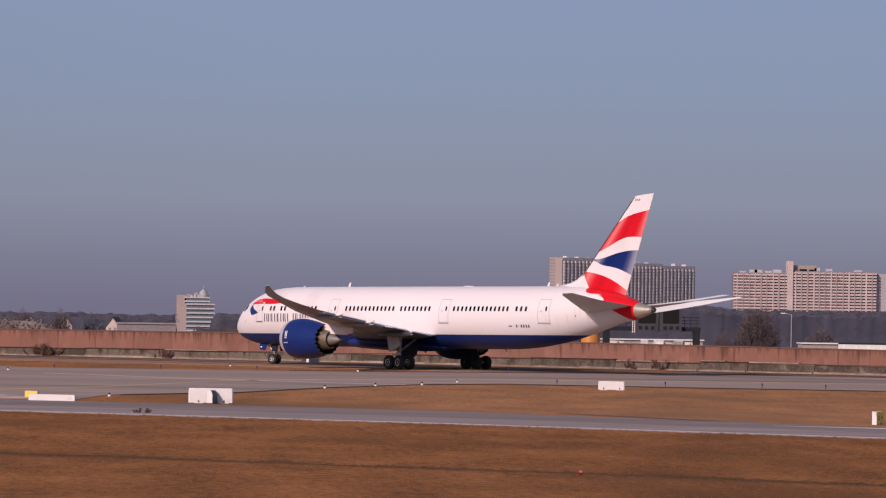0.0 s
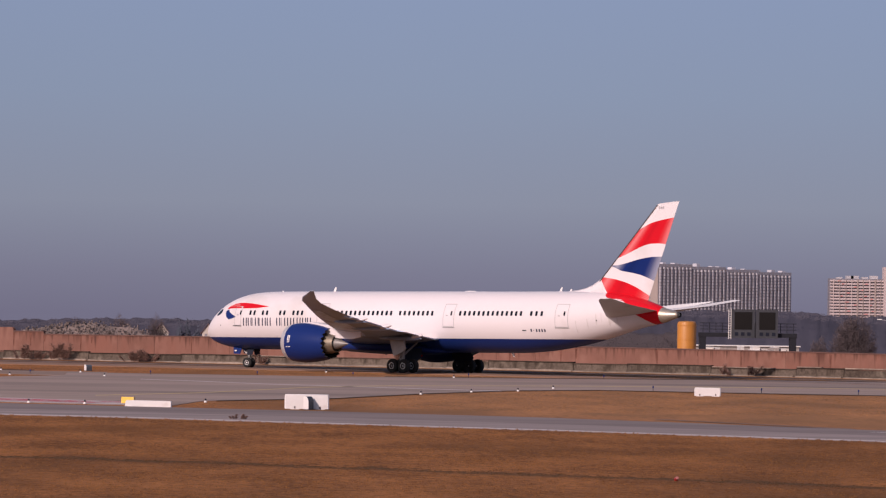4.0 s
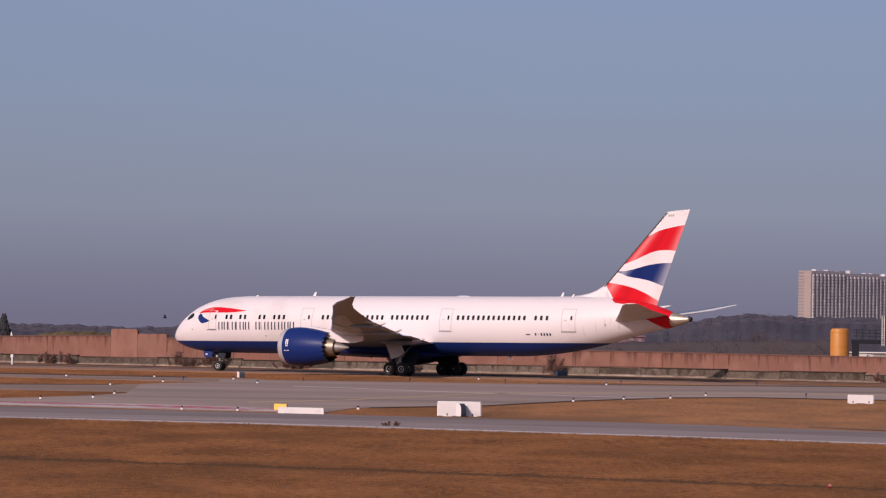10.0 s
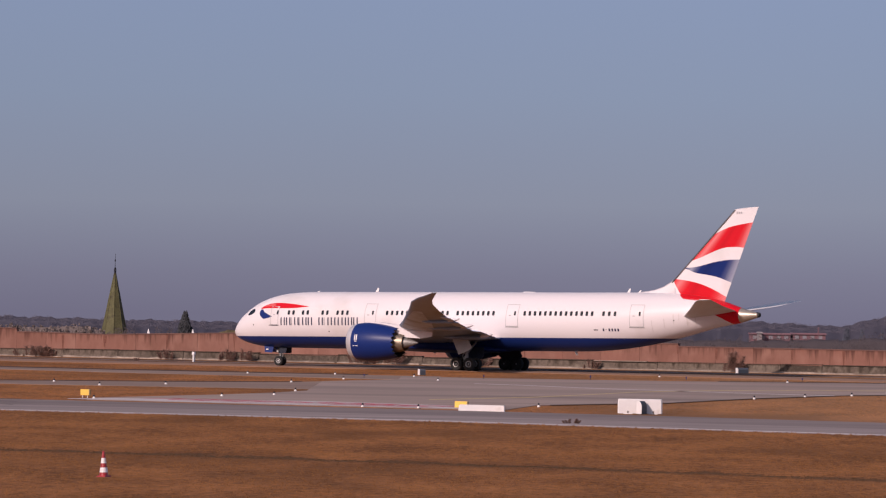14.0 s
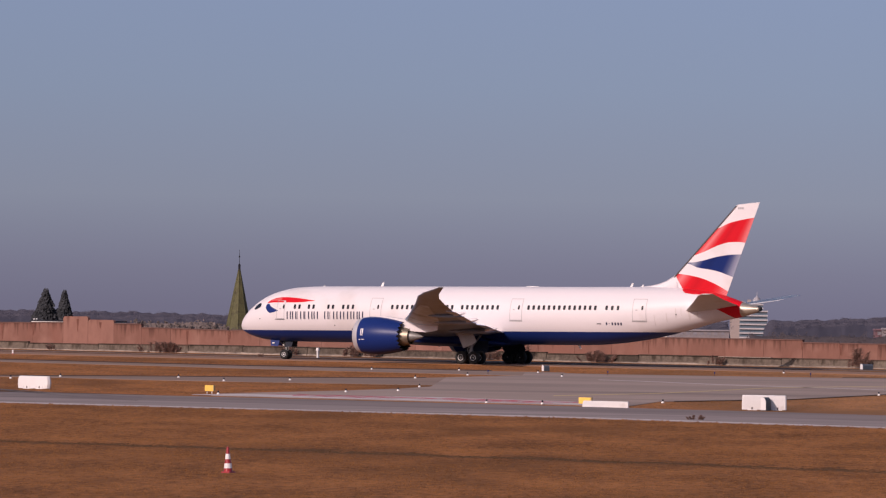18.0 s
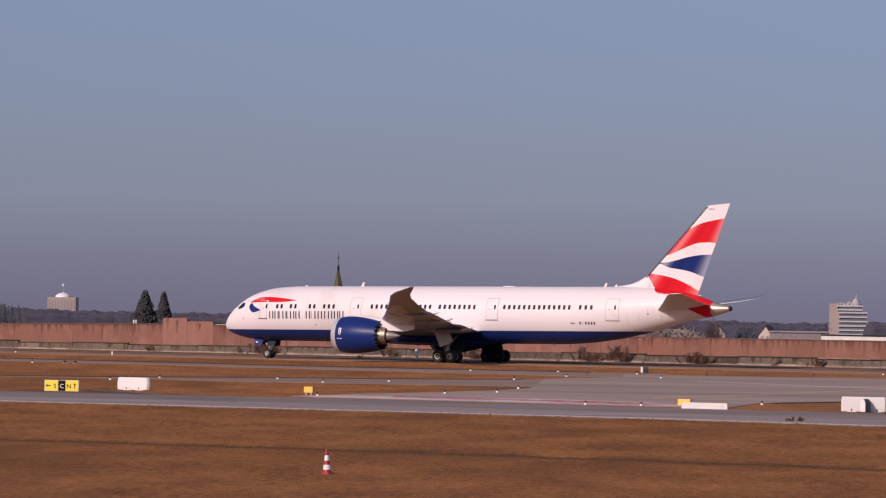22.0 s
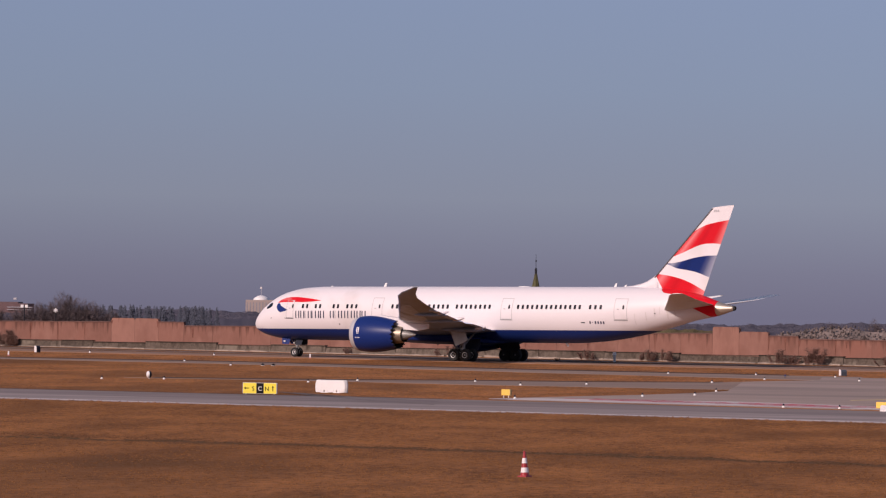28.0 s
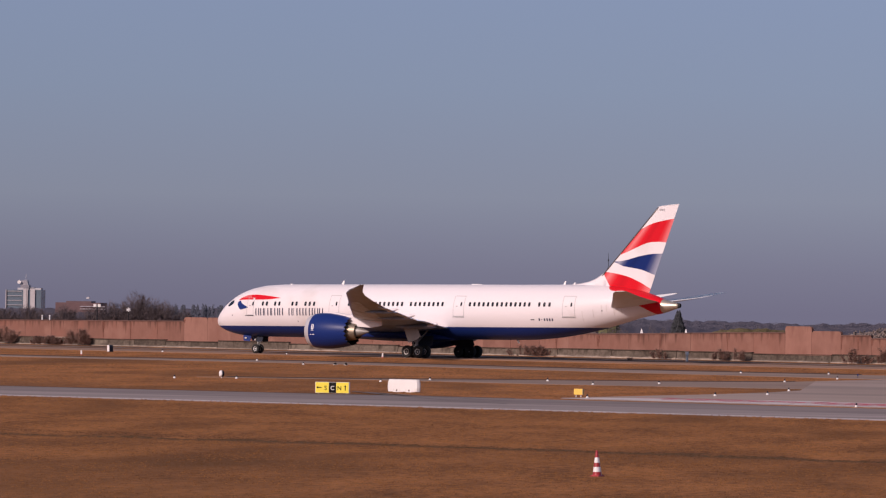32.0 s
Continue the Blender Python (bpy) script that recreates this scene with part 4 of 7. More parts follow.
def smoothcol(pts):
    """A smooth curve through points (no overshoot), sampled finely."""
    x, y = np.array([p[0] for p in pts]), np.array([p[1] for p in pts])
    d = np.diff(y) / np.diff(x)
    g = np.concatenate([[d[0]], np.where(d[1:] * d[:-1] > 0, 2 * d[1:] * d[:-1] / (d[1:] + d[:-1] + 1e-12), 0), [d[-1]]])
    out = []
    for i in range(len(x) - 1):
        h = x[i + 1] - x[i]
        for u in np.linspace(0, 1, 9)[:-1]:
            out.append((x[i] + u * h, (1 + 2 * u) * (1 - u) ** 2 * y[i] + u * (1 - u) ** 2 * h * g[i] + u * u * (3 - 2 * u) * y[i + 1] + u * u * (u - 1) * h * g[i + 1]))
    return out + [(x[-1], y[-1])]


TOP, BOT, WID = smoothcol(TOP), smoothcol(BOT), smoothcol(WID)
LINE = lambda s: 3.06 + 0.0113 * s  # lower edge of the white paint
Q = lambda s, y, z: (S0 - s, y, z)


def skin(s, z, off=0.0, side=1):
    """A point of the fuselage skin at station s and height z."""
    t, b, w = lerp(TOP, s), lerp(BOT, s), lerp(WID, s)
    c, h = (t + b) / 2, (t - b) / 2
    u = max(-0.999, min(0.999, (z - c) / h))
    r = math.sqrt(1 - u * u)
    return Q(s, side * (w * r + off * max(r, 0.3)), z + off * u)


def decal(name, mat, parent, s, lo, hi, off=0.012, rows=4, side=1, label=""):
    """A patch of paint or glass on the skin, between two edges along s."""
    v, f = [], []
    for i, x in enumerate(s):
        for r in range(rows + 1):
            v.append(skin(x, lo[i] + (hi[i] - lo[i]) * r / rows, off, side))
    n = rows + 1
    for i in range(len(s) - 1):
        for r in range(rows):
            q = (i * n + r, i * n + r + 1, (i + 1) * n + r + 1, (i + 1) * n + r)
            f.append(q if side > 0 else q[::-1])
    return put(name, mesh(name, v, f, mat, smooth=True), parent, label=label)


def fuselage(plane):
    xs = sorted(set([0, 0.1, 0.2, 0.35] + list(np.arange(0.5, 8, 0.3)) + list(np.arange(8, 44, 1.2)) + list(np.arange(44, 62.5, 0.25)) + [62.5]))
    v, f, k = [], [], []
    na, nb = 10, 22  # divisions below and above the paint line, each side
    n = 2 * (na + nb)
    for s in xs:
        t, b, w = lerp(TOP, s), lerp(BOT, s), lerp(WID, s)
        c, h = (t + b) / 2, (t - b) / 2
        u = max(-0.995, min(0.3, (LINE(s) - c) / h))
        a0 = math.acos(-u)  # from the keel up to the line
        ang = [a0 * i / na for i in range(na)] + [a0 + (math.pi - a0) * i / nb for i in range(nb + 1)]
        ang = ang + [2 * math.pi - a for a in ang[-2:0:-1]]
        for a in ang:
            v.append(Q(s, w * math.sin(a), c - h * math.cos(a)))
    for i in range(len(xs) - 1):
        sm = (xs[i] + xs[i + 1]) / 2
        for j in range(n):
            q = (i * n + j, i * n + (j + 1) % n, (i + 1) * n + (j + 1) % n, (i + 1) * n + j)
            z = sum(v[a][2] for a in q) / 4
            low = j < na or j >= n - na
            m = 0
            if sm > 60.6:
                m = 3
            elif low and LINE(sm) > lerp(BOT, sm) + 0.02:
                m = 1
            f.append(q)
            k.append(m)
    f.append(tuple(range(n)))
    k.append(0)
    f.append(tuple(range((len(xs) - 1) * n, len(xs) * n))[::-1])
    k.append(3)
    put("fuselage", mesh("fuselage", v, f, [WHITE, BLUE, RED, TIPMETAL], k, True), plane, label="white fuselage with a dark blue belly and red tail")
    # red paint of the tail cone, its forward edge slanting down and aft
    v, f, na, ns = [], [], 48, 12
    edge = [(5.0, 60.2), (5.4, 59.6), (5.8, 58.9), (6.2, 58.1), (6.6, 57.4), (7.2, 57.0), (7.45, 56.4), (7.55, 55.2), (7.75, 54.4), (8.1, 53.9), (8.4, 53.5)]
    for j in range(na):
        a = 2 * math.pi * j / na
        s = 58.0
        for _ in range(12):
            t, bb = lerp(TOP, s), lerp(BOT, s)
            s = lerp(edge, (t + bb) / 2 - (t - bb) / 2 * math.cos(a))
        for i in range(ns + 1):
            x = s + (60.6 - s) * i / ns
            t, bb, w = lerp(TOP, x), lerp(BOT, x), lerp(WID, x)
            v.append(Q(x, (w + 0.012) * math.sin(a), (t + bb) / 2 - ((t - bb) / 2 + 0.012) * math.cos(a)))
    n = ns + 1
    f = [(j * n + i, ((j + 1) % na) * n + i, ((j + 1) % na) * n + i + 1, j * n + i + 1) for j in range(na) for i in range(ns)]
    put("tail_cone_paint", mesh("tail_cone_paint", v, f, RED, smooth=True), plane, label="red paint of the tail cone")
    b = Build().lathe([(S0 - 62.2, 0.30), (S0 - 62.4, 0.28), (S0 - 62.56, 0.26), (S0 - 62.66, 0.2), (S0 - 62.5, 0.12)], "x", 16, (0, 0, 6.18))
    put("exhaust_outlet", b.done("exhaust_outlet", DARK), plane, label="dark exhaust outlet of the tail cone")


def cabin(plane):
    zc = lambda s: 5.66 + 0.0107 * (s - 8)
    groups = [8.31, 8.9, 10.1, 10.69, 12.55, 13.13, 14.4, 15.0, 15.61] + [20.48 + 0.61 * i for i in range(13)] + [29.02 + 0.611 * i for i in range(8)] + [37.0 + 0.608 * i for i in range(14)] + [46.23, 46.89, 47.55]
    for side in (1, -1):
        for s in groups:
            z = zc(s)
            decal("cabin_window", GLASS, plane, [s - 0.15, s - 0.11, s + 0.11, s + 0.15], [z - 0.15, z - 0.235, z - 0.235, z - 0.15], [z + 0.15, z + 0.235, z + 0.235, z + 0.15], 0.012, 2, side)
        for s0, s1, z0, z1, ws in [(5.95, 7.0, 4.35, 6.30, 6.85), (17.75, 19.17, 4.75, 6.72, 18.75), (34.8, 36.26, 4.62, 6.87, 35.85), (49.2, 50.76, 4.78, 7.03, 50.32)]:
            door = decal("cabin_door", WHITE, plane, [s0, s0 + 0.12, s1 - 0.12, s1], [z0 + .1, z0, z0, z0 + .1], [z1 - .1, z1, z1, z1 - .1], 0.012, 8, side, "closed white cabin door")
            w = 0.05
            for a, b, c, d in [(s0, s0 + w, z0, z1), (s1 - w, s1, z0, z1), (s0, s1, z0, z0 + w), (s0, s1, z1 - w, z1)]:
                decal("seam", DOORLINE, door, [a, b], [c, c], [d, d], 0.02, 10 if d - c > 1 else 1, side)
            decal("window", GLASS, door, [ws - 0.11, ws - 0.07, ws + 0.07, ws + 0.11], [zc(ws) - 0.15, zc(ws) - 0.22, zc(ws) - 0.22, zc(ws) - 0.15], [zc(ws) + 0.15, zc(ws) + 0.22, zc(ws) + 0.22, zc(ws) + 0.15], 0.022, 2, side)
            decal("handle", DOORLINE, door, [s0 + 0.35, s0 + 0.6], [zc(ws) - 0.28] * 2, [zc(ws) - 0.18] * 2, 0.022, 1, side)
            decal("sill", STRUT, door, [s0 - 0.05, s1 + 0.05], [z0 - 0.10] * 2, [z0 - 0.03] * 2, 0.022, 1, side)
        # cockpit glass
        decal("side_window", GLASS, plane, [2.50, 2.75, 3.05, 3.38, 3.52], [5.30, 5.27, 5.35, 5.50, 5.62], [5.46, 5.76, 5.95, 5.97, 5.82], 0.012, 4, side, "dark cockpit side window")
        decal("windscreen", GLASS, plane, [1.5, 1.75, 2.0, 2.2], [5.27, 5.40, 5.55, 5.70], [5.42, 5.62, 5.80, 5.93], 0.012, 4, side, "dark cockpit windscreen")
        # ribbon of the livery
        s = [4.40, 4.6, 4.9, 5.5, 6.2, 7.05, 8.2, 9.3, 10.64]
        decal("red_ribbon", RED, plane, s, [5.98, 5.99, 6.04, 6.08, 6.09, 6.10, 6.11, 6.17, 6.32], [6.06, 6.20, 6.36, 6.55, 6.64, 6.66, 6.60, 6.50, 6.345], 0.014, 5, side, "red ribbon mark")
        decal("pale_fold", ROSE, plane, [4.9, 5.3, 5.9, 6.35], [6.22, 6.26, 6.28, 6.30], [6.33, 6.46, 6.55, 6.56], 0.018, 3, side, "paler fold of the red ribbon")
        decal("blue_ribbon", BLUE, plane, [4.34, 4.5, 4.75, 5.02, 5.5, 6.13], [5.50, 5.27, 5.07, 4.93, 5.03, 5.19], [5.75, 5.93, 5.93, 5.66, 5.46, 5.23], 0.014, 5, side, "dark blue ribbon mark")
        # title: a bar for each letter, and the small registration
        x0, x1 = 7.2, 16.95
        widths = [0.9, 0.9, 0.35, 0.8, 0.35, 0.75, 1.0, 0.55, 1.05, 0.35, 0.9, 1.35, 1.05, 0.95, 0.75]
        gap = (x1 - x0 - sum(w for i, w in enumerate(widths) if i != 7) * 0.62 - 0.7) / 13
        x = x0
        for i, w in enumerate(widths):
            if i == 7:
                x += 0.55
                continue
            b, e = x, x + w * 0.62
            zz = lambda q: 4.32 + 0.0135 * (q - 7.2)
            bw = 0.15 if w < 0.5 else 0.33
            p = (b + e) / 2 - bw / 2
            for p in ([p] if w < 0.5 else [p, p + bw * 1.25]):
                decal("title_bar", INK, plane, [p, p + bw * .42], [zz(p)] * 2, [zz(p) + 0.82] * 2, 0.014, 3, side)
            x = e + gap
        decal("sill_line", NAVY, plane, [5.75, 6.95], [4.26] * 2, [4.33] * 2, 0.024, 1, side)
        for i in range(6):
            a = 46.15 + i * 0.33
            decal("registration_bar", INK, plane, [a, a + (0.12 if i == 1 else 0.17)], [4.30 if i != 1 else 4.42] * 2, [4.58 if i != 1 else 4.48] * 2, 0.014, 1, side)
        decal("flag_mark", NAVY, plane, [45.1, 45.6], [4.36] * 2, [4.46] * 2, 0.014, 1, side)
        for a, b, z0, z1 in [(53.9, 54.02, 5.0, 6.1), (54.5, 54.58, 5.3, 6.2), (55.3, 55.5, 4.9, 5.7), (56.2, 56.3, 5.1, 5.9), (52.9, 53.0, 4.6, 5.6), (51.6, 51.66, 4.2, 5.4)]:
            decal("grime_streak", GRIME, plane, [a, a + .05, b], [z0 + .25, z0, z0 + .4], [z1, z1 + .1, z1 - .1], 0.014, 5, side)
        for s, z in [(3.6, 4.3), (13.3, 3.75), (15.4, 3.4), (16.1, 3.4), (54.0, 5.5)]:
            decal("port", NAVY, plane, [s - 0.06, s + 0.06], [z - 0.06] * 2, [z + 0.06] * 2, 0.014, 1, side)


def foil(le, te, y, zl, zt, th):
    """A closed wing section from leading to trailing edge."""
    pts = []
    us = [0, 0.02, 0.07, 0.16, 0.3, 0.48, 0.68, 0.86, 1.0]
    shape = [0, 0.22, 0.36, 0.47, 0.5, 0.46, 0.32, 0.15, 0.02]
    for u, h in zip(us, shape):
        pts.append(Q(le + (te - le) * u, y, zl + (zt - zl) * u + th * h * 1.1))
    for u, h in list(zip(us, shape))[-1:0:-1]:
        pts.append(Q(le + (te - le) * u, y, zl + (zt - zl) * u - th * h * 0.9))
    return pts


def lighten_top(d):
    """The lighter second material on the faces that look up: brightness put into colour."""
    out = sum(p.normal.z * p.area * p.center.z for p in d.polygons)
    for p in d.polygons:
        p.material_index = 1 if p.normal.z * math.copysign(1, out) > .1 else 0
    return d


def wings(plane):
    # span, leading edge, trailing edge, height of both, thickness
    W = [(1.5, 20.4, 33.9, 3.15, 3.25, 1.6), (2.9, 21.4, 33.8, 3.42, 3.40, 1.45), (5.5, 23.2, 34.0, 3.92, 3.72, 1.25), (9.5, 26.0, 34.4, 4.55, 4.25, 1.1), (14, 29.2, 35.8, 5.05, 4.88, 0.8),
         (19, 32.6, 37.4, 5.72, 5.52, 0.52), (23, 35.4, 38.8, 6.42, 6.20, 0.36), (26, 37.4, 39.9, 7.04, 6.80, 0.24), (27.6, 39.0, 40.8, 7.40, 7.20, 0.16), (29, 40.9, 41.9, 7.70, 7.60, 0.10), (30.05, 42.3, 42.75, 7.94, 7.93, 0.05)]
    for side in (1, -1):
        sag = lambda y: 0.0 if side == 1 else .45 * (y / 30) ** 2  # the far wing hangs a little lower
        rings = [[(x, side * y, z - sag(y)) for x, y, z in foil(le, te, y, zl, zt, th)] for y, le, te, zl, zt, th in W]
        bw = Build().loft(rings)
        wing = put("wing", lighten_top(bw.done("wing", [WINGGREY, WINGTOP], "auto")), plane, label="grey swept wing curving upward to a raked tip")
        # light on the underside of the outer wing, painted as a paler panel
        v = []
        for y in np.linspace(7.0, 22.5, 10):
            le, te, zl, zt, th = (lerp([(r[0], r[k]) for r in W], y) for k in (1, 2, 3, 4, 5))
            wide = math.sin(math.pi * (y - 6.0) / 17.5) ** .4
            for u in np.linspace(.28 - .26 * wide, .28 + .26 * wide, 6):
                h = lerp([(0, 0), (.02, .22), (.07, .36), (.16, .47), (.3, .5), (.48, .46), (.68, .32)], u)
                v.append(Q(le + (te - le) * u, side * y, zl + (zt - zl) * u - th * h * .9 - .03 - sag(y)))
        f = [(6 * i + j, 6 * i + j + 1, 6 * i + j + 7, 6 * i + j + 6) for i in range(9) for j in range(5)]
        put("underwing_panel", mesh("underwing_panel", v, f, UNDERLIT, smooth=True), wing, label="pale patch of light painted under the wing")
        # drooped trailing edge panels and the canoe fairings below
        for y0, y1, sa, sb, za, zb in [(3.3, 9.2, 33.6, 34.9, 3.45, 4.20), (10.0, 19.5, 34.3, 37.4, 4.3, 5.55)]:
            b = Build()
            b.loft([[(S0 - sa + .5, side * y0, za - .06), (S0 - sa + .5, side * y0, za + .08), (S0 - sa - .75, side * y0, za - .12), (S0 - sa - .75, side * y0, za - .16)],
                    [(S0 - sb + .5, side * y1, zb - .06), (S0 - sb + .5, side * y1, zb + .08), (S0 - sb - .6, side * y1, zb - .1), (S0 - sb - .6, side * y1, zb - .13)]])
            put("flap", b.done("flap", UNDERLIT), wing, label="paler trailing-edge flap")
        for y, s0, s1, z, r in [(6.4, 29.5, 35.2, 3.42, 0.26), (12.2, 31.0, 36.3, 4.36, 0.24), (17.2, 33.4, 37.7, 5.02, 0.2)]:
            prof = [(S0 - s1, 0.02), (S0 - s1 + 0.5, r * 0.5), (S0 - s1 + 1.4, r * 0.9), (S0 - (s0 + s1) / 2, r), (S0 - s0 - 0.8, r * 0.75), (S0 - s0, 0.03)]
            fairing = put("flap_fairing", Build().lathe(prof, "x", 12, (0, side * y, z)).done("flap_fairing", WINGGREY, True), wing, label="grey canoe fairing")
            tip = [(s1 - 1.2, r * .9, z + .10), (s1 - .6, r * 1.15, z + .24), (s1 - .1, r * .7, z + .32), (s1 + .15, .03, z + .34)]
            put("fairing_tip", Build().loft([[Q(a, side * y + w * math.cos(2 * math.pi * j / 10), q + w * .8 * math.sin(2 * math.pi * j / 10)) for j in range(10)] for a, w, q in tip]).done("fairing_tip", WHITE, True), fairing, label="white tail of the canoe fairing")
        put("tip_light", Build().lathe([(S0 - 42.85, 0.01), (S0 - 42.65, 0.04), (S0 - 42.3, 0.04), (S0 - 42.1, 0.01)], "x", 8, (0, side * 30.0, 7.95 - sag(30))).done("tip_light", STRUT, True), wing)
    # fairing where the wings meet the belly
    rings = []
    for s, w, zb, zt in [(19.5, 1.8, 2.05, 2.9), (21, 2.6, 1.86, 3.1), (24, 2.98, 1.75, 3.3), (29, 3.02, 1.72, 3.2), (30.8, 2.6, 1.76, 2.9), (32.2, 1.8, 1.86, 2.55), (33.4, 0.9, 1.98, 2.35), (34.2, 0.3, 2.06, 2.25)]:
        rings.append([Q(s, w * math.sin(a), (zb + zt) / 2 - (zt - zb) / 2 * math.copysign(abs(math.cos(a)) ** 0.7, math.cos(a))) for a in [2 * math.pi * i / 32 for i in range(32)]])
    put("belly_fairing", Build().loft(rings).done("belly_fairing", BLUE, "auto"), plane, label="dark blue fairing under the wing roots")
    b = Build().lathe([(-0.16, 0.005), (-0.14, 0.06), (-0.06, 0.1), (0.04, 0.11)], "z", 12, (S0 - 29.5, 0, 1.72))
    put("beacon", b.done("beacon", RED, True), plane, label="red anti-collision beacon under the belly")
    # tailplane
    H = [(0.9, 54.3, 60.4, 5.75, 6.55, 0.55), (2.2, 55.2, 60.7, 5.98, 6.66, 0.45), (6, 57.9, 61.5, 6.72, 7.06, 0.28), (9.3, 60.2, 62.1, 7.43, 7.57, 0.15), (9.9, 60.9, 62.25, 7.62, 7.66, 0.08)]
    for side in (1, -1):
        rings = [[(x, side * y, z) for x, y, z in foil(*r)] for r in [(le, te, y, zl, zt, th) for y, le, te, zl, zt, th in H]]
        put("tailplane", lighten_top(Build().loft(rings).done("tailplane", [TAILGREY, WINGTOP], "auto")), plane, label="grey swept tailplane")


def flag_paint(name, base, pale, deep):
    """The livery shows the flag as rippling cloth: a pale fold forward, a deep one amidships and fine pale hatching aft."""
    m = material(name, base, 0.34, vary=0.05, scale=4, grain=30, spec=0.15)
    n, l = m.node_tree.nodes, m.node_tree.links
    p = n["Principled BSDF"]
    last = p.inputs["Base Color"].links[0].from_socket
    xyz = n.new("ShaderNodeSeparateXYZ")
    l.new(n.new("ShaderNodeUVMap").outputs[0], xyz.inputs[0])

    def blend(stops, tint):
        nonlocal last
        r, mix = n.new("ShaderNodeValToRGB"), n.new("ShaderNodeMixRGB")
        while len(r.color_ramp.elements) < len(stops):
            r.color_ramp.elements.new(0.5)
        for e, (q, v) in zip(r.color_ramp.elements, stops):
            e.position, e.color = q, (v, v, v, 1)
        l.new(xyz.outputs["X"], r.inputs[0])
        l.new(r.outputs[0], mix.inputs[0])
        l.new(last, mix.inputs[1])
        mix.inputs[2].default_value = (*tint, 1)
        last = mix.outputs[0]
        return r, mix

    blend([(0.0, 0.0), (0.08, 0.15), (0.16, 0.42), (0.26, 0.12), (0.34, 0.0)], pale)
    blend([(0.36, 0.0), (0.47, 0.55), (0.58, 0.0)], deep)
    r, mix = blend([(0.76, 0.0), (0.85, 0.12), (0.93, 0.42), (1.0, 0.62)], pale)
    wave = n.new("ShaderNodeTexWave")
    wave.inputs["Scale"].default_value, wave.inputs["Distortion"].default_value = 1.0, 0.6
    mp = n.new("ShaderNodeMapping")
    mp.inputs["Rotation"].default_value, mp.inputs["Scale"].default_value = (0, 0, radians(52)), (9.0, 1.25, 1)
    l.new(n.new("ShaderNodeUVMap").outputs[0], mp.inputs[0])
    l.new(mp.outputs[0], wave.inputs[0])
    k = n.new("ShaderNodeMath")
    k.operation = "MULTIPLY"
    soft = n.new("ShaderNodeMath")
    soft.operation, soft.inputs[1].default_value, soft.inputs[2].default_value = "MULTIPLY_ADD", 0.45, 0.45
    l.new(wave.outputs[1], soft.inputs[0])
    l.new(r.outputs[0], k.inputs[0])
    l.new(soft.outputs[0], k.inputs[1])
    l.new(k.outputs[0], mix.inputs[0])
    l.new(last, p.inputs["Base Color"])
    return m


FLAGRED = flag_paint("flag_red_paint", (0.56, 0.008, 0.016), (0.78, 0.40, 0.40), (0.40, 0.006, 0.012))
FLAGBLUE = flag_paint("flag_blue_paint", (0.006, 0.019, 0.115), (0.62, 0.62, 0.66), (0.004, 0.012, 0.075))


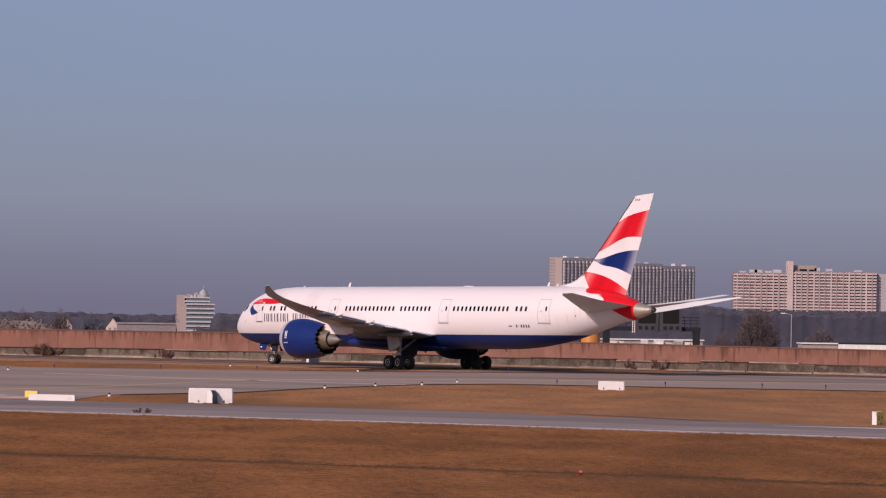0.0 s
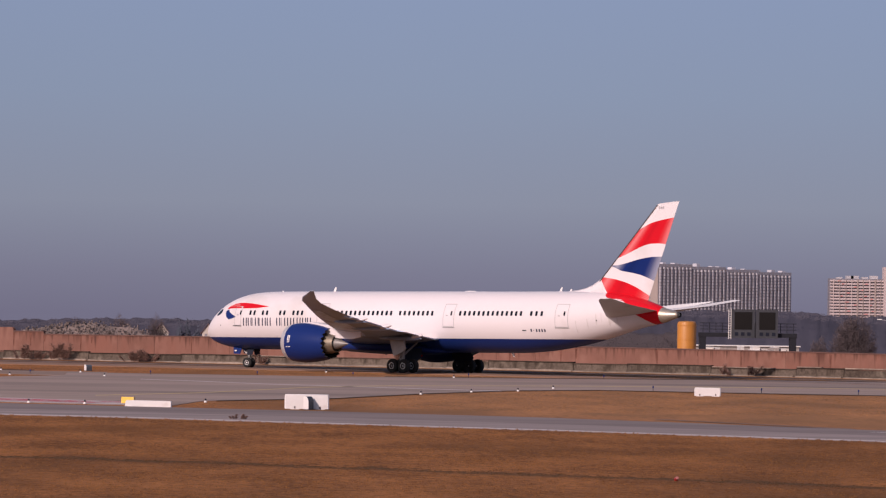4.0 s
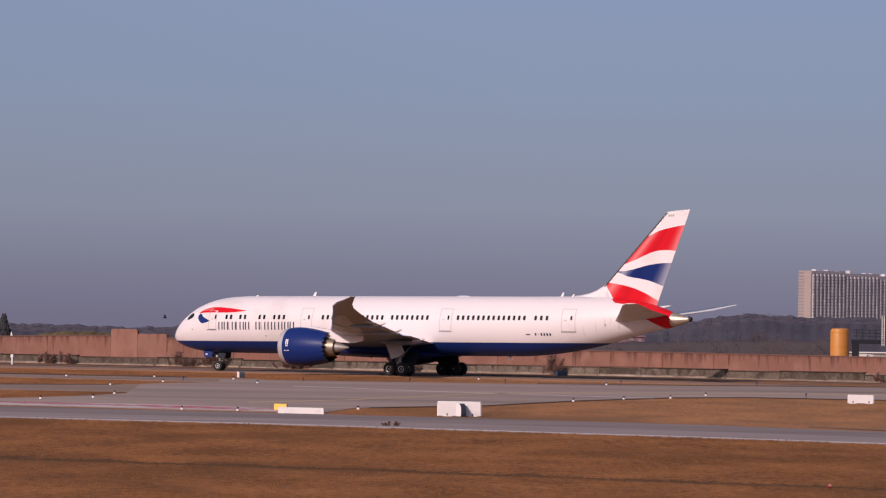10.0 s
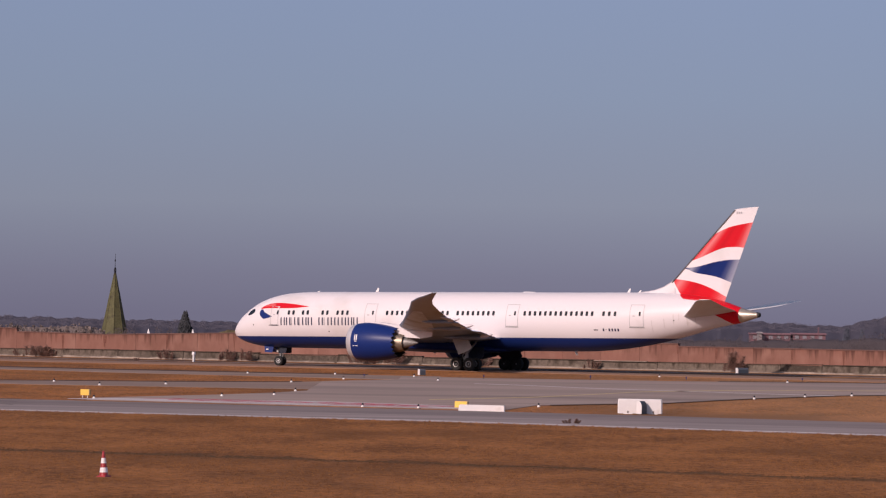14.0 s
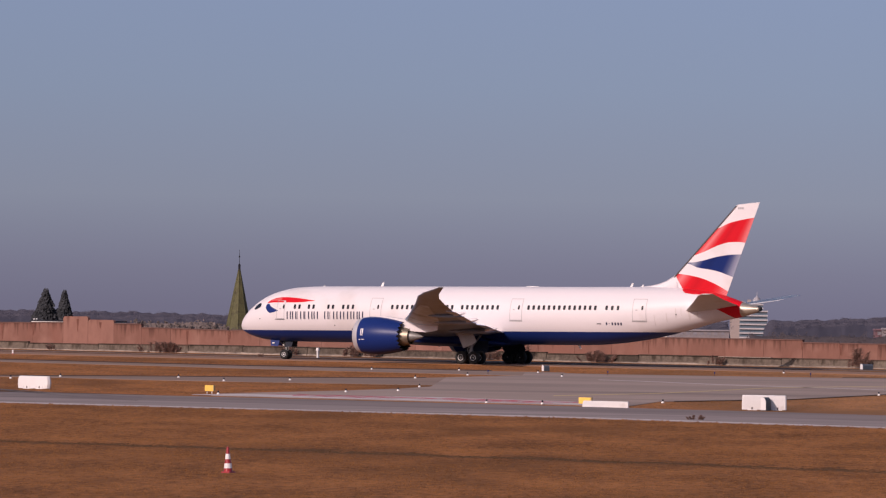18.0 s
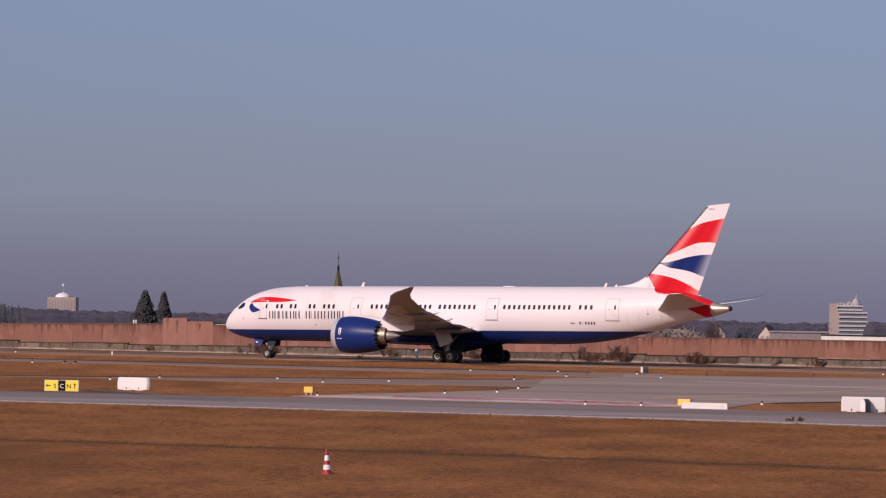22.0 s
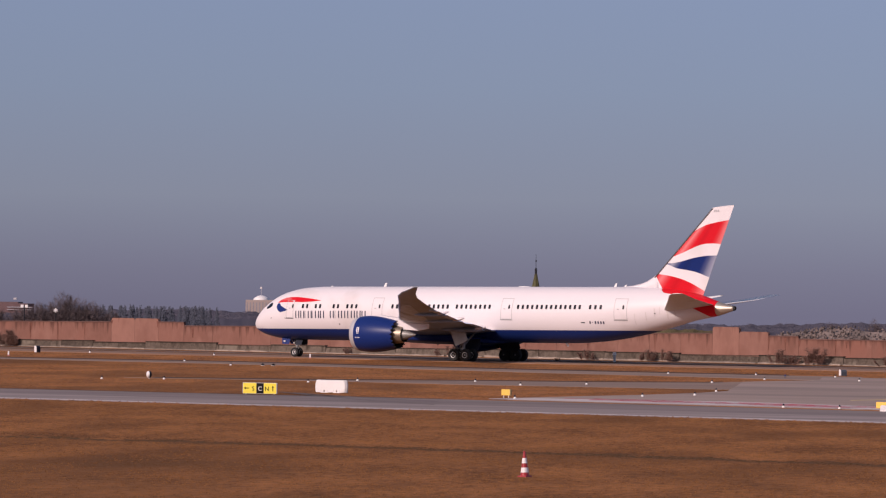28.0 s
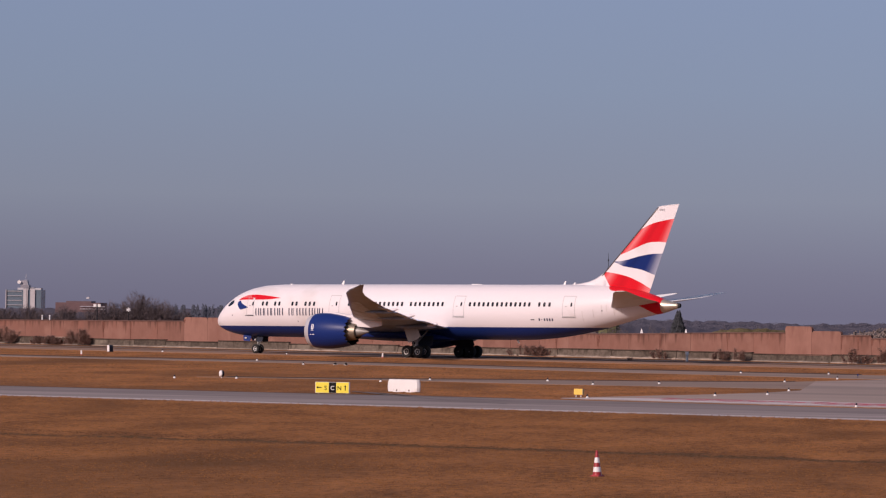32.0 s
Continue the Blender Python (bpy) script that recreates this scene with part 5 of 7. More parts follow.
def fin(plane):
    """The fin, its skin divided along the wavy edges of the painted flag."""
    def edge(pts):
        return smoothcol(pts)
    B = [edge([(0, 16.74), (1, 17.05)]), edge([(0, 14.15), (.3, 14.95), (.7, 15.32), (1, 15.5)]), edge([(0, 11.45), (.2, 11.98), (.4, 12.62), (.6, 12.95), (.85, 13.0), (1, 12.92)]),
         edge([(0, 10.84), (.12, 10.86), (.3, 11.05), (.5, 11.42), (.8, 11.70), (1, 11.74)]), edge([(0, 10.80), (.12, 10.66), (.3, 10.34), (.5, 10.18), (.7, 9.98), (1, 9.4)]),
         edge([(0, 9.72), (.25, 9.55), (.5, 9.25), (.75, 8.72), (1, 7.95)]), edge([(0, 8.05), (1, 7.0)])]
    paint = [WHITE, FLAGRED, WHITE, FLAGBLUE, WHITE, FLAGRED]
    le = lambda z: 52.1 + (z - 8.9) * (59.62 - 52.1) / (16.74 - 8.9)
    te = lambda z: 58.62 + (z - 7.42) * (62.32 - 58.62) / (17.05 - 7.42)
    us = [0, 0.015, 0.05, 0.12, 0.2, 0.3, 0.4, 0.5, 0.6, 0.7, 0.8, 0.9, 0.96, 1.0]
    rows = []
    for k in range(6):
        for r in range(6):
            rows.append((k, r / 6))
    rows.append((5, 1.0))
    for side in (1, -1):
        v, f, ix = [], [], []
        for k, w in rows:
            for u in us:
                z = lerp(B[k], u) * (1 - w) + lerp(B[k + 1], u) * w
                th = 0.42 * (0.35 + 0.65 * (17.05 - z) / 10) * 1.15
                prof = lerp([(0, 0), (0.015, .2), (.05, .33), (.12, .44), (.3, .5), (.5, .45), (.7, .3), (.9, .12), (1, .03)], u)
                v.append(Q(le(z) + (te(z) - le(z)) * u, side * th * prof, z))
        n = len(us)
        for i in range(len(rows) - 1):
            for j in range(n - 1):
                q = (i * n + j, (i + 1) * n + j, (i + 1) * n + j + 1, i * n + j + 1)
                f.append(q if side > 0 else q[::-1])
                ix.append(rows[i][0])
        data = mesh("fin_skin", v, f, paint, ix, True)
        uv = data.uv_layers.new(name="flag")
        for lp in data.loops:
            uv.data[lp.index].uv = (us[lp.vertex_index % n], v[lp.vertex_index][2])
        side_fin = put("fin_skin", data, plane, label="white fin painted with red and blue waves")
        # white wedge of the fillet that laps over the foot of the fin
        wedge = []
        for z in np.linspace(8.15, 9.55, 8):
            a, b = le(z) + .02, le(9.55) + 0.06 + (9.55 - z) * .66
            for q in (a, (a + b) / 2, b):
                u = max(0.0, (q - le(z)) / (te(z) - le(z)))
                th = 0.42 * (0.35 + 0.65 * (17.05 - z) / 10) * 1.15
                wedge.append(Q(q, side * (th * lerp([(0, 0), (0.015, .2), (.05, .33), (.12, .44), (.3, .5), (.5, .45)], u) + .022), z))
        faces = [(3 * i + j, 3 * i + j + 1, 3 * i + j + 4, 3 * i + j + 3) for i in range(7) for j in range(2)]
        put("root_wedge", mesh("root_wedge", wedge, faces if side < 0 else [q[::-1] for q in faces], WHITE, smooth=True), side_fin, label="white wedge at the foot of the fin")
        for i in range(3):
            a = 59.9 + i * 0.24
            pts = [Q(a + p, side * 0.13, 16.35 + z) for p, z in ((0, 0), (0.15, 0), (0.15, 0.2), (0, 0.2))]
            put("fin_number_bar", mesh("fin_number_bar", pts, [(0, 1, 2, 3) if side < 0 else (3, 2, 1, 0)], DOORLINE), side_fin)
    v = []
    for z in np.linspace(9.3, 16.7, 12):
        s = le(z)
        v.append([Q(s + 0.24, 0.10 + 0.011 * (17 - z), z), Q(s + 0.1, 0.075 + 0.008 * (17 - z), z), Q(s - 0.015, 0, z), Q(s + 0.1, -0.075 - 0.008 * (17 - z), z), Q(s + 0.24, -0.10 - 0.011 * (17 - z), z), Q(s + 0.2, 0, z)])
    put("leading_edge", Build().loft(v).done("leading_edge", SLAT, True), plane, label="dark metal leading edge of the fin")
    # cap, and the white fillet ahead of the fin
    b = Build().loft([[Q(59.55, 0, 16.70), Q(59.8, .09, 16.76), Q(61, .1, 16.9), Q(62.32, .01, 17.05), Q(61, -.1, 16.9), Q(59.8, -.09, 16.76)],
                      [Q(59.75, 0, 16.78), Q(59.9, .05, 16.82), Q(61, .06, 16.95), Q(62.3, .005, 17.08), Q(61, -.06, 16.95), Q(59.9, -.05, 16.82)]])
    put("fin_cap", b.done("fin_cap", WHITE, True), plane)
    rings = []
    for s, z, w in [(48.6, 8.30, 0.05), (49.8, 8.42, 0.14), (50.8, 8.62, 0.18), (51.6, 8.90, 0.2), (52.4, 9.35, 0.2), (52.75, 9.6, 0.17)]:
        rings.append([Q(s, 0, z), Q(s + 0.2, w * .7, z - 0.12), Q(s + 0.5, w + 0.12, 8.15), Q(s + 0.5, 0, 7.9), Q(s + 0.5, -w - 0.12, 8.15), Q(s + 0.2, -w * .7, z - 0.12)])
    put("fin_fillet", Build().loft(rings).done("fin_fillet", WHITE, True), plane, label="white fillet at the foot of the fin")
    for s, h, c in [(17.5, 0.45, 0.35), (47.6, 0.42, 0.3), (48.85, 0.26, 0.25), (10.2, 0.12, 0.3)]:
        z = lerp(TOP, s) - 0.03
        b = Build().loft([[Q(s - c / 2, .03, z), Q(s + c / 2, .03, z), Q(s + c / 2, -.03, z), Q(s - c / 2, -.03, z)], [Q(s + 0.08, .012, z + h), Q(s + c / 2 + .1, .012, z + h), Q(s + c / 2 + .1, -.012, z + h), Q(s + .08, -.012, z + h)]])
        put("blade_antenna", b.done("blade_antenna", PLASTIC), plane)
    b = Build().lathe([(-0.75, 0.02), (-0.6, 0.055), (0, 0.065), (0.6, 0.055), (0.75, 0.02)], "x", 12, (S0 - 35.9, 0, lerp(TOP, 35.9)))
    put("antenna_dome", b.done("antenna_dome", PLASTIC, True), plane)
    for s in (41.5, 24.5):
        z = lerp(BOT, s) + 0.03
        b = Build().loft([[Q(s - .15, .03, z), Q(s + .15, .03, z), Q(s + .15, -.03, z), Q(s - .15, -.03, z)], [Q(s + .1, .01, z - .4), Q(s + .3, .01, z - .4), Q(s + .3, -.01, z - .4), Q(s + .1, -.01, z - .4)]])
        put("blade_antenna", b.done("blade_antenna", PLASTIC), plane)


def engines(plane):
    cz = 2.81
    for side in (1, -1):
        y = side * 9.75
        c = (0, y, cz)
        eng = put("engine", None, plane, label="dark blue turbofan nacelle with a silver lip and serrated rear edge")
        n = 40
        b = Build()
        prof = [(21.50, 1.885), (21.95, 1.94), (22.7, 1.975), (23.5, 1.95), (24.4, 1.85), (25.4, 1.68), (25.95, 1.56)]
        rings = [[Q(s, y + r * math.cos(2 * math.pi * j / n), cz + r * math.sin(2 * math.pi * j / n)) for j in range(n)] for s, r in prof]
        rings.append([Q(26.1 + (0.27 if j % 2 else -0.03), y + (1.50 if j % 2 else 1.53) * math.cos(2 * math.pi * j / n), cz + (1.50 if j % 2 else 1.53) * math.sin(2 * math.pi * j / n)) for j in range(n)])
        b.loft(rings, caps=False)
        inner = [[(p[0], y + (p[1] - y) * 0.965, cz + (p[2] - cz) * 0.965) for p in rings[-1]]] + [[Q(s, y + r * math.cos(2 * math.pi * j / n), cz + r * math.sin(2 * math.pi * j / n)) for j in range(n)] for s, r in [(25.0, 1.5), (24.0, 1.45)]]
        b.loft([rings[-1]] + inner, 1, caps=False)
        put("nacelle", b.done("nacelle", [BLUE, DARK], "auto"), eng)
        b = Build().lathe([(S0 - 21.50, 1.885), (S0 - 21.12, 1.82), (S0 - 20.90, 1.745), (S0 - 20.83, 1.665), (S0 - 20.88, 1.58), (S0 - 21.1, 1.51), (S0 - 21.6, 1.49)], "x", n, c)
        put("intake_lip", b.done("intake_lip", LIP, True), eng, label="silver intake lip")
        b = Build().lathe([(S0 - 21.6, 1.49), (S0 - 22.4, 1.49), (S0 - 22.4, 0.3), (S0 - 21.9, 0.05)], "x", n, c)
        put("fan", b.done("fan", DARK, "auto"), eng)
        b = Build().lathe([(S0 - 24.0, 1.45), (S0 - 24.6, 1.2), (S0 - 25.4, 1.12), (S0 - 26.3, 0.98), (S0 - 27.0, 0.83), (S0 - 26.97, 0.79), (S0 - 26.4, 0.74)], "x", n, c)
        put("core_nozzle", b.done("core_nozzle", TITAN, "auto"), eng, label="bronze core exhaust nozzle")
        b = Build().lathe([(S0 - 26.3, 0.66), (S0 - 26.9, 0.60), (S0 - 27.5, 0.42), (S0 - 28.2, 0.16), (S0 - 28.5, 0.02)], "x", 24, c)
        put("exhaust_plug", b.done("exhaust_plug", PLUG, True), eng, label="grey exhaust cone")
        rings = []
        for s, z0, z1, w in [(22.2, cz + 1.75, cz + 1.98, 0.08), (23.7, cz + 1.5, cz + 2.08, 0.26), (26, cz + 0.72, 4.6, 0.3), (27.4, cz + 0.52, 4.42, 0.28), (29.0, cz + 0.46, 4.2, 0.2), (30.2, 3.5, 4.0, 0.05)]:
            rings.append([Q(s, y + w, z0), Q(s, y + w, z1), Q(s, y - w, z1), Q(s, y - w, z0)])
        put("pylon", Build().loft(rings).done("pylon", WHITE), eng, label="white engine pylon")
        # marks on the cowl
        for s0, s1, z0, z1 in [(21.98, 22.10, 3.0, 3.55), (22.18, 22.30, 3.0, 3.55), (21.98, 22.30, 2.85, 2.93), (21.80, 22.02, 2.38, 2.46), (22.14, 22.42, 2.38, 2.46)]:
            v, f = [], []
            for i in range(7):
                z = z0 + (z1 - z0) * i / 6
                for s in (s0, s1):
                    r = lerp([(21.50, 1.885), (21.95, 1.94), (22.7, 1.975)], s) + 0.012
                    v.append(Q(s, y + side * math.sqrt(max(0.01, r * r - (z - cz) ** 2)), z))
            f = [(2 * i, 2 * i + 1, 2 * i + 3, 2 * i + 2) for i in range(6)]
            put("cowl_mark", mesh("cowl_mark", v, f, PLASTIC), eng)


WHEELS = []


def wheel_mesh(r, w, inner=0):
    prof = [(-w * .42, r * .38), (-w * .45, r * .62), (-w * .5, r * .78), (-w * .44, r * .93), (-w * .25, r), (w * .25, r), (w * .44, r * .93), (w * .5, r * .78), (w * .45, r * .62), (w * .42, r * .38)]
    tyre = Build().lathe(prof, "y", 28)
    hub = Build()
    for s in (1, -1):  # the brake side is dark, the outer side has a bright rim
        k = 1 if s == inner else 0
        hub.lathe([(s * w * .42, r * .47), (s * w * .46, r * .45), (s * w * .43, r * .395), (s * w * .26, r * .37), (s * w * .28, r * .19), (s * w * .38, r * .15), (s * w * .40, 0.005)], "y", 24, ks=[k, k, 1, 1, 1, k])
    for j in range(8):
        a = 2 * math.pi * j / 8
        for s in (1, -1):
            if s == inner:
                continue
            hub.tube((r * .27 * math.cos(a), s * w * .30, r * .27 * math.sin(a)), (r * .27 * math.cos(a), s * w * .37, r * .27 * math.sin(a)), r * .035, n=6, k=1)
    return tyre.done("tyre", TYRE, True), hub.done("hub", [HUB, DARK], "auto")


def gear(plane):
    tm = wheel_mesh(0.685, 0.52)[0]
    brake = {1: wheel_mesh(0.685, 0.52, -1)[1], -1: wheel_mesh(0.685, 0.52, 1)[1]}
    tn, hn = wheel_mesh(0.52, 0.36)

    def wheel(parent, x, y, r, t, h):
        w = put("wheel", t, parent, Matrix.Translation((x, y, r)), "black tyre on a pale hub")
        put("hub", h, w)
        WHEELS.append((w, x, y, r))

    for side in (1, -1):
        y = side * 4.9
        b = Build()
        b.tube((0, y, 0.75), (-0.15, y, 3.4), 0.17, 0.2, 14)
        b.tube((0, y, 0.6), (0, y, 1.5), 0.24, 0.22, 14)
        b.box(-0.95, 0.95, y - 0.13, y + 0.13, 0.58, 0.84)
        for x in (-0.75, 0.75):
            b.tube((x, y - 0.85, 0.685), (x, y + 0.85, 0.685), 0.09, n=10)
        b.tube((-0.05, y, 1.6), (2.0, y - side * 0.3, 3.2), 0.09, n=8)
        b.tube((-0.05, y, 1.7), (0.1, y - side * 2.2, 3.0), 0.10, n=8)
        b.tube((0.25, y, 1.0), (0.42, y, 1.5), 0.05, n=6)
        b.tube((0.42, y, 1.5), (0.2, y, 2.1), 0.05, n=6)
        g = put("main_gear", b.done("main_gear", STRUT, "auto"), plane, label="grey main gear leg with four wheels")
        for x in (-0.75, 0.75):
            for dy in (0.62, -0.62):
                wheel(g, x, y + dy, 0.685, tm, brake[side])
        # the inner door hangs open between the leg and the belly
        p = [(30.2, 3.6, 2.35), (32.7, 3.6, 2.45), (32.9, 4.0, 1.5), (32.4, 4.15, 1.0), (30.6, 4.15, 0.95), (30.1, 4.0, 1.5)]
        b = Build().loft([[Q(s, side * yy, z) for s, yy, z in p], [Q(s, side * (yy - 0.07), z) for s, yy, z in p]])
        put("inner_gear_door", b.done("inner_gear_door", NAVY), plane, label="dark inner gear door hanging open")
        # leg door
        p = [(29.9, 5.35, 3.35), (31.6, 5.35, 3.6), (32.5, 5.75, 2.4), (32.1, 5.85, 2.05), (31.0, 5.85, 1.65)]
        b = Build().loft([[Q(s, side * yy, z) for s, yy, z in p], [Q(s, side * (yy - 0.09), z) for s, yy, z in p]])
        put("gear_door", b.done("gear_door", GEARGREY), plane, label="pale grey gear door hanging by the leg")
    # nose gear, which steers
    steer = put("nose_gear", None, plane, Matrix.Translation((25.8, 0, 0)), "nose gear leg with two wheels")
    b = Build()
    b.tube((0, 0, 0.5), (-0.1, 0, 2.3), 0.11, 0.14, 12)
    b.tube((0, -0.42, 0.52), (0, 0.42, 0.52), 0.08, n=10)
    b.tube((0, 0, 1.2), (1.0, 0, 2.1), 0.06, n=8)
    b.tube((-0.16, 0, 0.8), (-0.34, 0, 1.2), 0.04, n=6)
    b.tube((-0.34, 0, 1.2), (-0.14, 0, 1.6), 0.04, n=6)
    b.box(0.08, 0.2, -0.28, 0.28, 1.42, 1.6)
    put("leg", b.done("leg", STRUT, "auto"), steer)
    b = Build().box(-.34, .30, -.2, .2, 1.62, 2.05, taper=.04).tube((-.26, 0, 1.65), (-.1, 0, .95), .05, n=8)
    put("steering_bracket", b.done("steering_bracket", DARK, "auto"), steer)
    for yy in (0.35, -0.35):
        b = Build().lathe([(0.19, 0.09), (0.27, 0.1), (0.30, 0.07)], "x", 10, (0, yy * 0.55, 1.52))
        put("taxi_lamp", b.done("taxi_lamp", PLASTIC), steer)
    for dy in (0.36, -0.36):
        wheel(steer, 0, dy, 0.52, tn, hn)
    for side in (1, -1):
        p = [(3.95, .62, 2.12), (5.15, .62, 2.05), (5.05, .82, 1.38), (4.15, .82, 1.42)]
        b = Build().loft([[Q(s, side * yy, z) for s, yy, z in p], [Q(s, side * (yy - 0.05), z) for s, yy, z in p]])
        d = put("nose_gear_door", b.done("nose_gear_door", BLUE), plane, label="dark blue nose gear door with a white mark")
        q = [(4.35, .86, 1.66), (4.62, .85, 1.68), (4.62, .84, 1.78), (4.35, .84, 1.78)]
        put("door_mark", mesh("door_mark", [Q(s, side * (yy + .012), z) for s, yy, z in q], [(0, 1, 2, 3)], PLASTIC), d)
        p = [(5.75, .45, 2.1), (6.75, .45, 2.05), (6.6, .58, 1.35), (5.85, .58, 1.30)]
        b = Build().loft([[Q(s, side * yy, z) for s, yy, z in p], [Q(s, side * (yy - 0.04), z) for s, yy, z in p]])
        put("nose_gear_door", b.done("nose_gear_door", NAVY), plane, label="dark aft nose gear door")
    return steer


airliner = tagged(new("airliner"), "white twin-engine airliner with dark blue belly and red-blue waved tail, taxiing", "airplane")
fuselage(airliner)
cabin(airliner)
wings(airliner)
fin(airliner)
engines(airliner)
nose_gear = gear(airliner)



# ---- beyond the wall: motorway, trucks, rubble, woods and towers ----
# distance haze is mixed into these base colours, paler and bluer
WOODS = material("hazed_woods", (0.078, 0.074, 0.096), 0.95, vary=0.06, scale=40, grain=20, per="island", spec=0.1)
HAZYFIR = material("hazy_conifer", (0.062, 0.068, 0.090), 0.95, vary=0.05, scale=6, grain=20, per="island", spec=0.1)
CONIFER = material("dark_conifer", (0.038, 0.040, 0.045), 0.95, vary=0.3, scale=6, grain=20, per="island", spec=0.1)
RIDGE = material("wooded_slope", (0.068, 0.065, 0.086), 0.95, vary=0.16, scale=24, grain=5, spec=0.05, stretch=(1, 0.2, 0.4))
HEDGE = material("hedge_twigs", (0.064, 0.054, 0.059), 0.95, vary=0.08, scale=3, grain=10, per="island", spec=0.1)
TWIG = material("tree_twigs", (0.106, 0.084, 0.088), 0.95, vary=0.12, scale=2, grain=10, per="island", spec=0.1)
BARK = material("bark", (0.085, 0.068, 0.064), 0.9, vary=0.2)
RUBBLE = material("rubble", (0.140, 0.108, 0.098), 0.9, vary=0.5, scale=3, grain=20, per="island")
COPPER = material("green_copper_roof", (0.094, 0.090, 0.042), 0.7, vary=0.35, scale=1.4, grain=6, spot=((0.060, 0.055, 0.030), 0.7, 0.5), spec=0.2)
STONE = material("stone", (0.33, 0.29, 0.25), 0.9, vary=0.15)
# tower and window greys are raised in colour for haze too
TOWERGREY = material("tower_concrete", (0.345, 0.332, 0.365), 0.85, vary=0.1, scale=20, grain=20)
TOWERBEIGE = material("tower_gable", (0.31, 0.255, 0.24), 0.85, vary=0.08, scale=20, grain=20)
BALCONY = material("pale_balcony", (0.41, 0.39, 0.41), 0.8, vary=0.12, scale=10, grain=10, per="island")
BALCONYGREY = material("grey_white_balcony", (0.45, 0.44, 0.48), 0.8, vary=0.2, scale=8, grain=8, per="object")
BALCONYPINK = material("pinkish_balcony", (0.48, 0.40, 0.40), 0.8, vary=0.15, scale=10, grain=10, per="object")
RECESS = material("shaded_windows", (0.200, 0.188, 0.215), 0.5, vary=0.2, scale=6, grain=6)
REDPANEL = material("red_awning", (0.55, 0.25, 0.24), 0.8, vary=0.2)
GLASSY = material("office_glass", (0.105, 0.140, 0.178), 0.25, vary=0.2, scale=8, grain=8)
ORANGE = material("orange_tank_paint", (0.46, 0.185, 0.028), 0.5, vary=0.12, scale=1, grain=12)
SIGNBACK = material("sign_back", (0.022, 0.023, 0.029), 0.8, vary=0.15, spec=0.1)
TRAILER = material("trailer_side", (0.54, 0.51, 0.49), 0.5, vary=0.08, scale=2, grain=10)
GANTRY = material("gantry_steel", (0.05, 0.052, 0.061), 0.7, vary=0.2, scale=1, grain=10, spec=0.2)
CABRED = material("red_cab", (0.55, 0.04, 0.045), 0.35, vary=0.08)
CABYEL = material("yellow_trailer", (0.62, 0.44, 0.08), 0.5, vary=0.1)
SHED = material("shed_cladding", (0.30, 0.265, 0.25), 0.7, vary=0.25, scale=3, grain=10)
HALL = material("dull_hall_front", (0.21, 0.185, 0.195), 0.8, vary=0.2, scale=4, grain=8)
ROOFTILE = material("roof_tiles", (0.118, 0.070, 0.074), 0.85, vary=0.2, scale=2, grain=10)
RENDERW = material("house_plaster", (0.46, 0.40, 0.36), 0.85, vary=0.1)
# red of the far halls, haze dulling put into the colour
REDROOF = material("hazed_red_roof", (0.150, 0.076, 0.092), 0.7, vary=0.2)

ROAD_LINE = [(-700, 1038), (700, 198)]
band("motorway", shift(ROAD_LINE, -12), shift(ROAD_LINE, 14), -1.035, ASPHALT, "asphalt motorway sunk behind the wall", "road", thick=False, step=40)
at = lambda b, d: b * d / 1000


def truck(trailer, cab, label, top=3.96):
    """Drives towards +x. Origin under the rear end, on the road."""
    t = tagged(new("truck"), label, "truck", "trucks on the motorway")
    b = Build().box(0, 13.4, -1.25, 1.25, 1.15, top)
    put("trailer_box", b.done("trailer_box", trailer), t)
    for i in range(9):
        put("side_rib", Build().box(0.6 + i * 1.5, 0.66 + i * 1.5, -1.275, -1.252, 1.2, top - .04).done("side_rib", LAMP), t)
    put("roof_edge", Build().box(-.02, 13.42, -1.28, 1.28, top, top + .17).done("roof_edge", SIGNBACK), t)
    put("chassis", Build().box(0.2, 15.6, -.5, .5, .75, 1.13).done("chassis", DARK), t)
    prof = [(13.75, .5), (16.2, .5), (16.25, 1.9), (15.95, 2.9), (15.0, 3.5), (14.1, 3.75), (13.75, 3.75)]
    put("cab", slab(prof, -1.2, 1.2).done("cab", cab), t)
    put("windscreen", Build().add([(16.235, -1.05, 2.0), (16.235, 1.05, 2.0), (15.98, 1.05, 2.85), (15.98, -1.05, 2.85)], [(0, 1, 2, 3)]).done("windscreen", GLASS), t)
    wm = Build().lathe([(-.15, .1), (-.15, .5), (.15, .5), (.15, .1)], "y", 16).done("wheel", TYRE, "auto")
    for x in (1.6, 2.9, 4.2, 12.6, 15.3):
        for y in (-1.05, 1.05):
            put("wheel", wm, t, Matrix.Translation((x, y, .5)))
    return t


TRUCKS = [(truck(TRAILER, PLASTIC, "white articulated truck with a white cab"), -4.5, 5.9, 20.0), (truck(TRAILER, TRAILER, "long pale articulated truck"), -56.8, 18.6, 22.0), (truck(TRAILER, CABRED, "pale box trailer drawn by a red truck cab"), -79.3, 21.2, 21.9),
          (truck(CABYEL, CABYEL, "yellow articulated truck with a box trailer"), -123.3, 29.8, 21.4), (truck(TRAILER, CABRED, "white box trailer drawn by a red truck cab"), -27.6, 30.2, 23.5), (truck(TRAILER, PLASTIC, "white articulated truck with a low box trailer", 3.45), 91.4, 0.0, 21.0)]


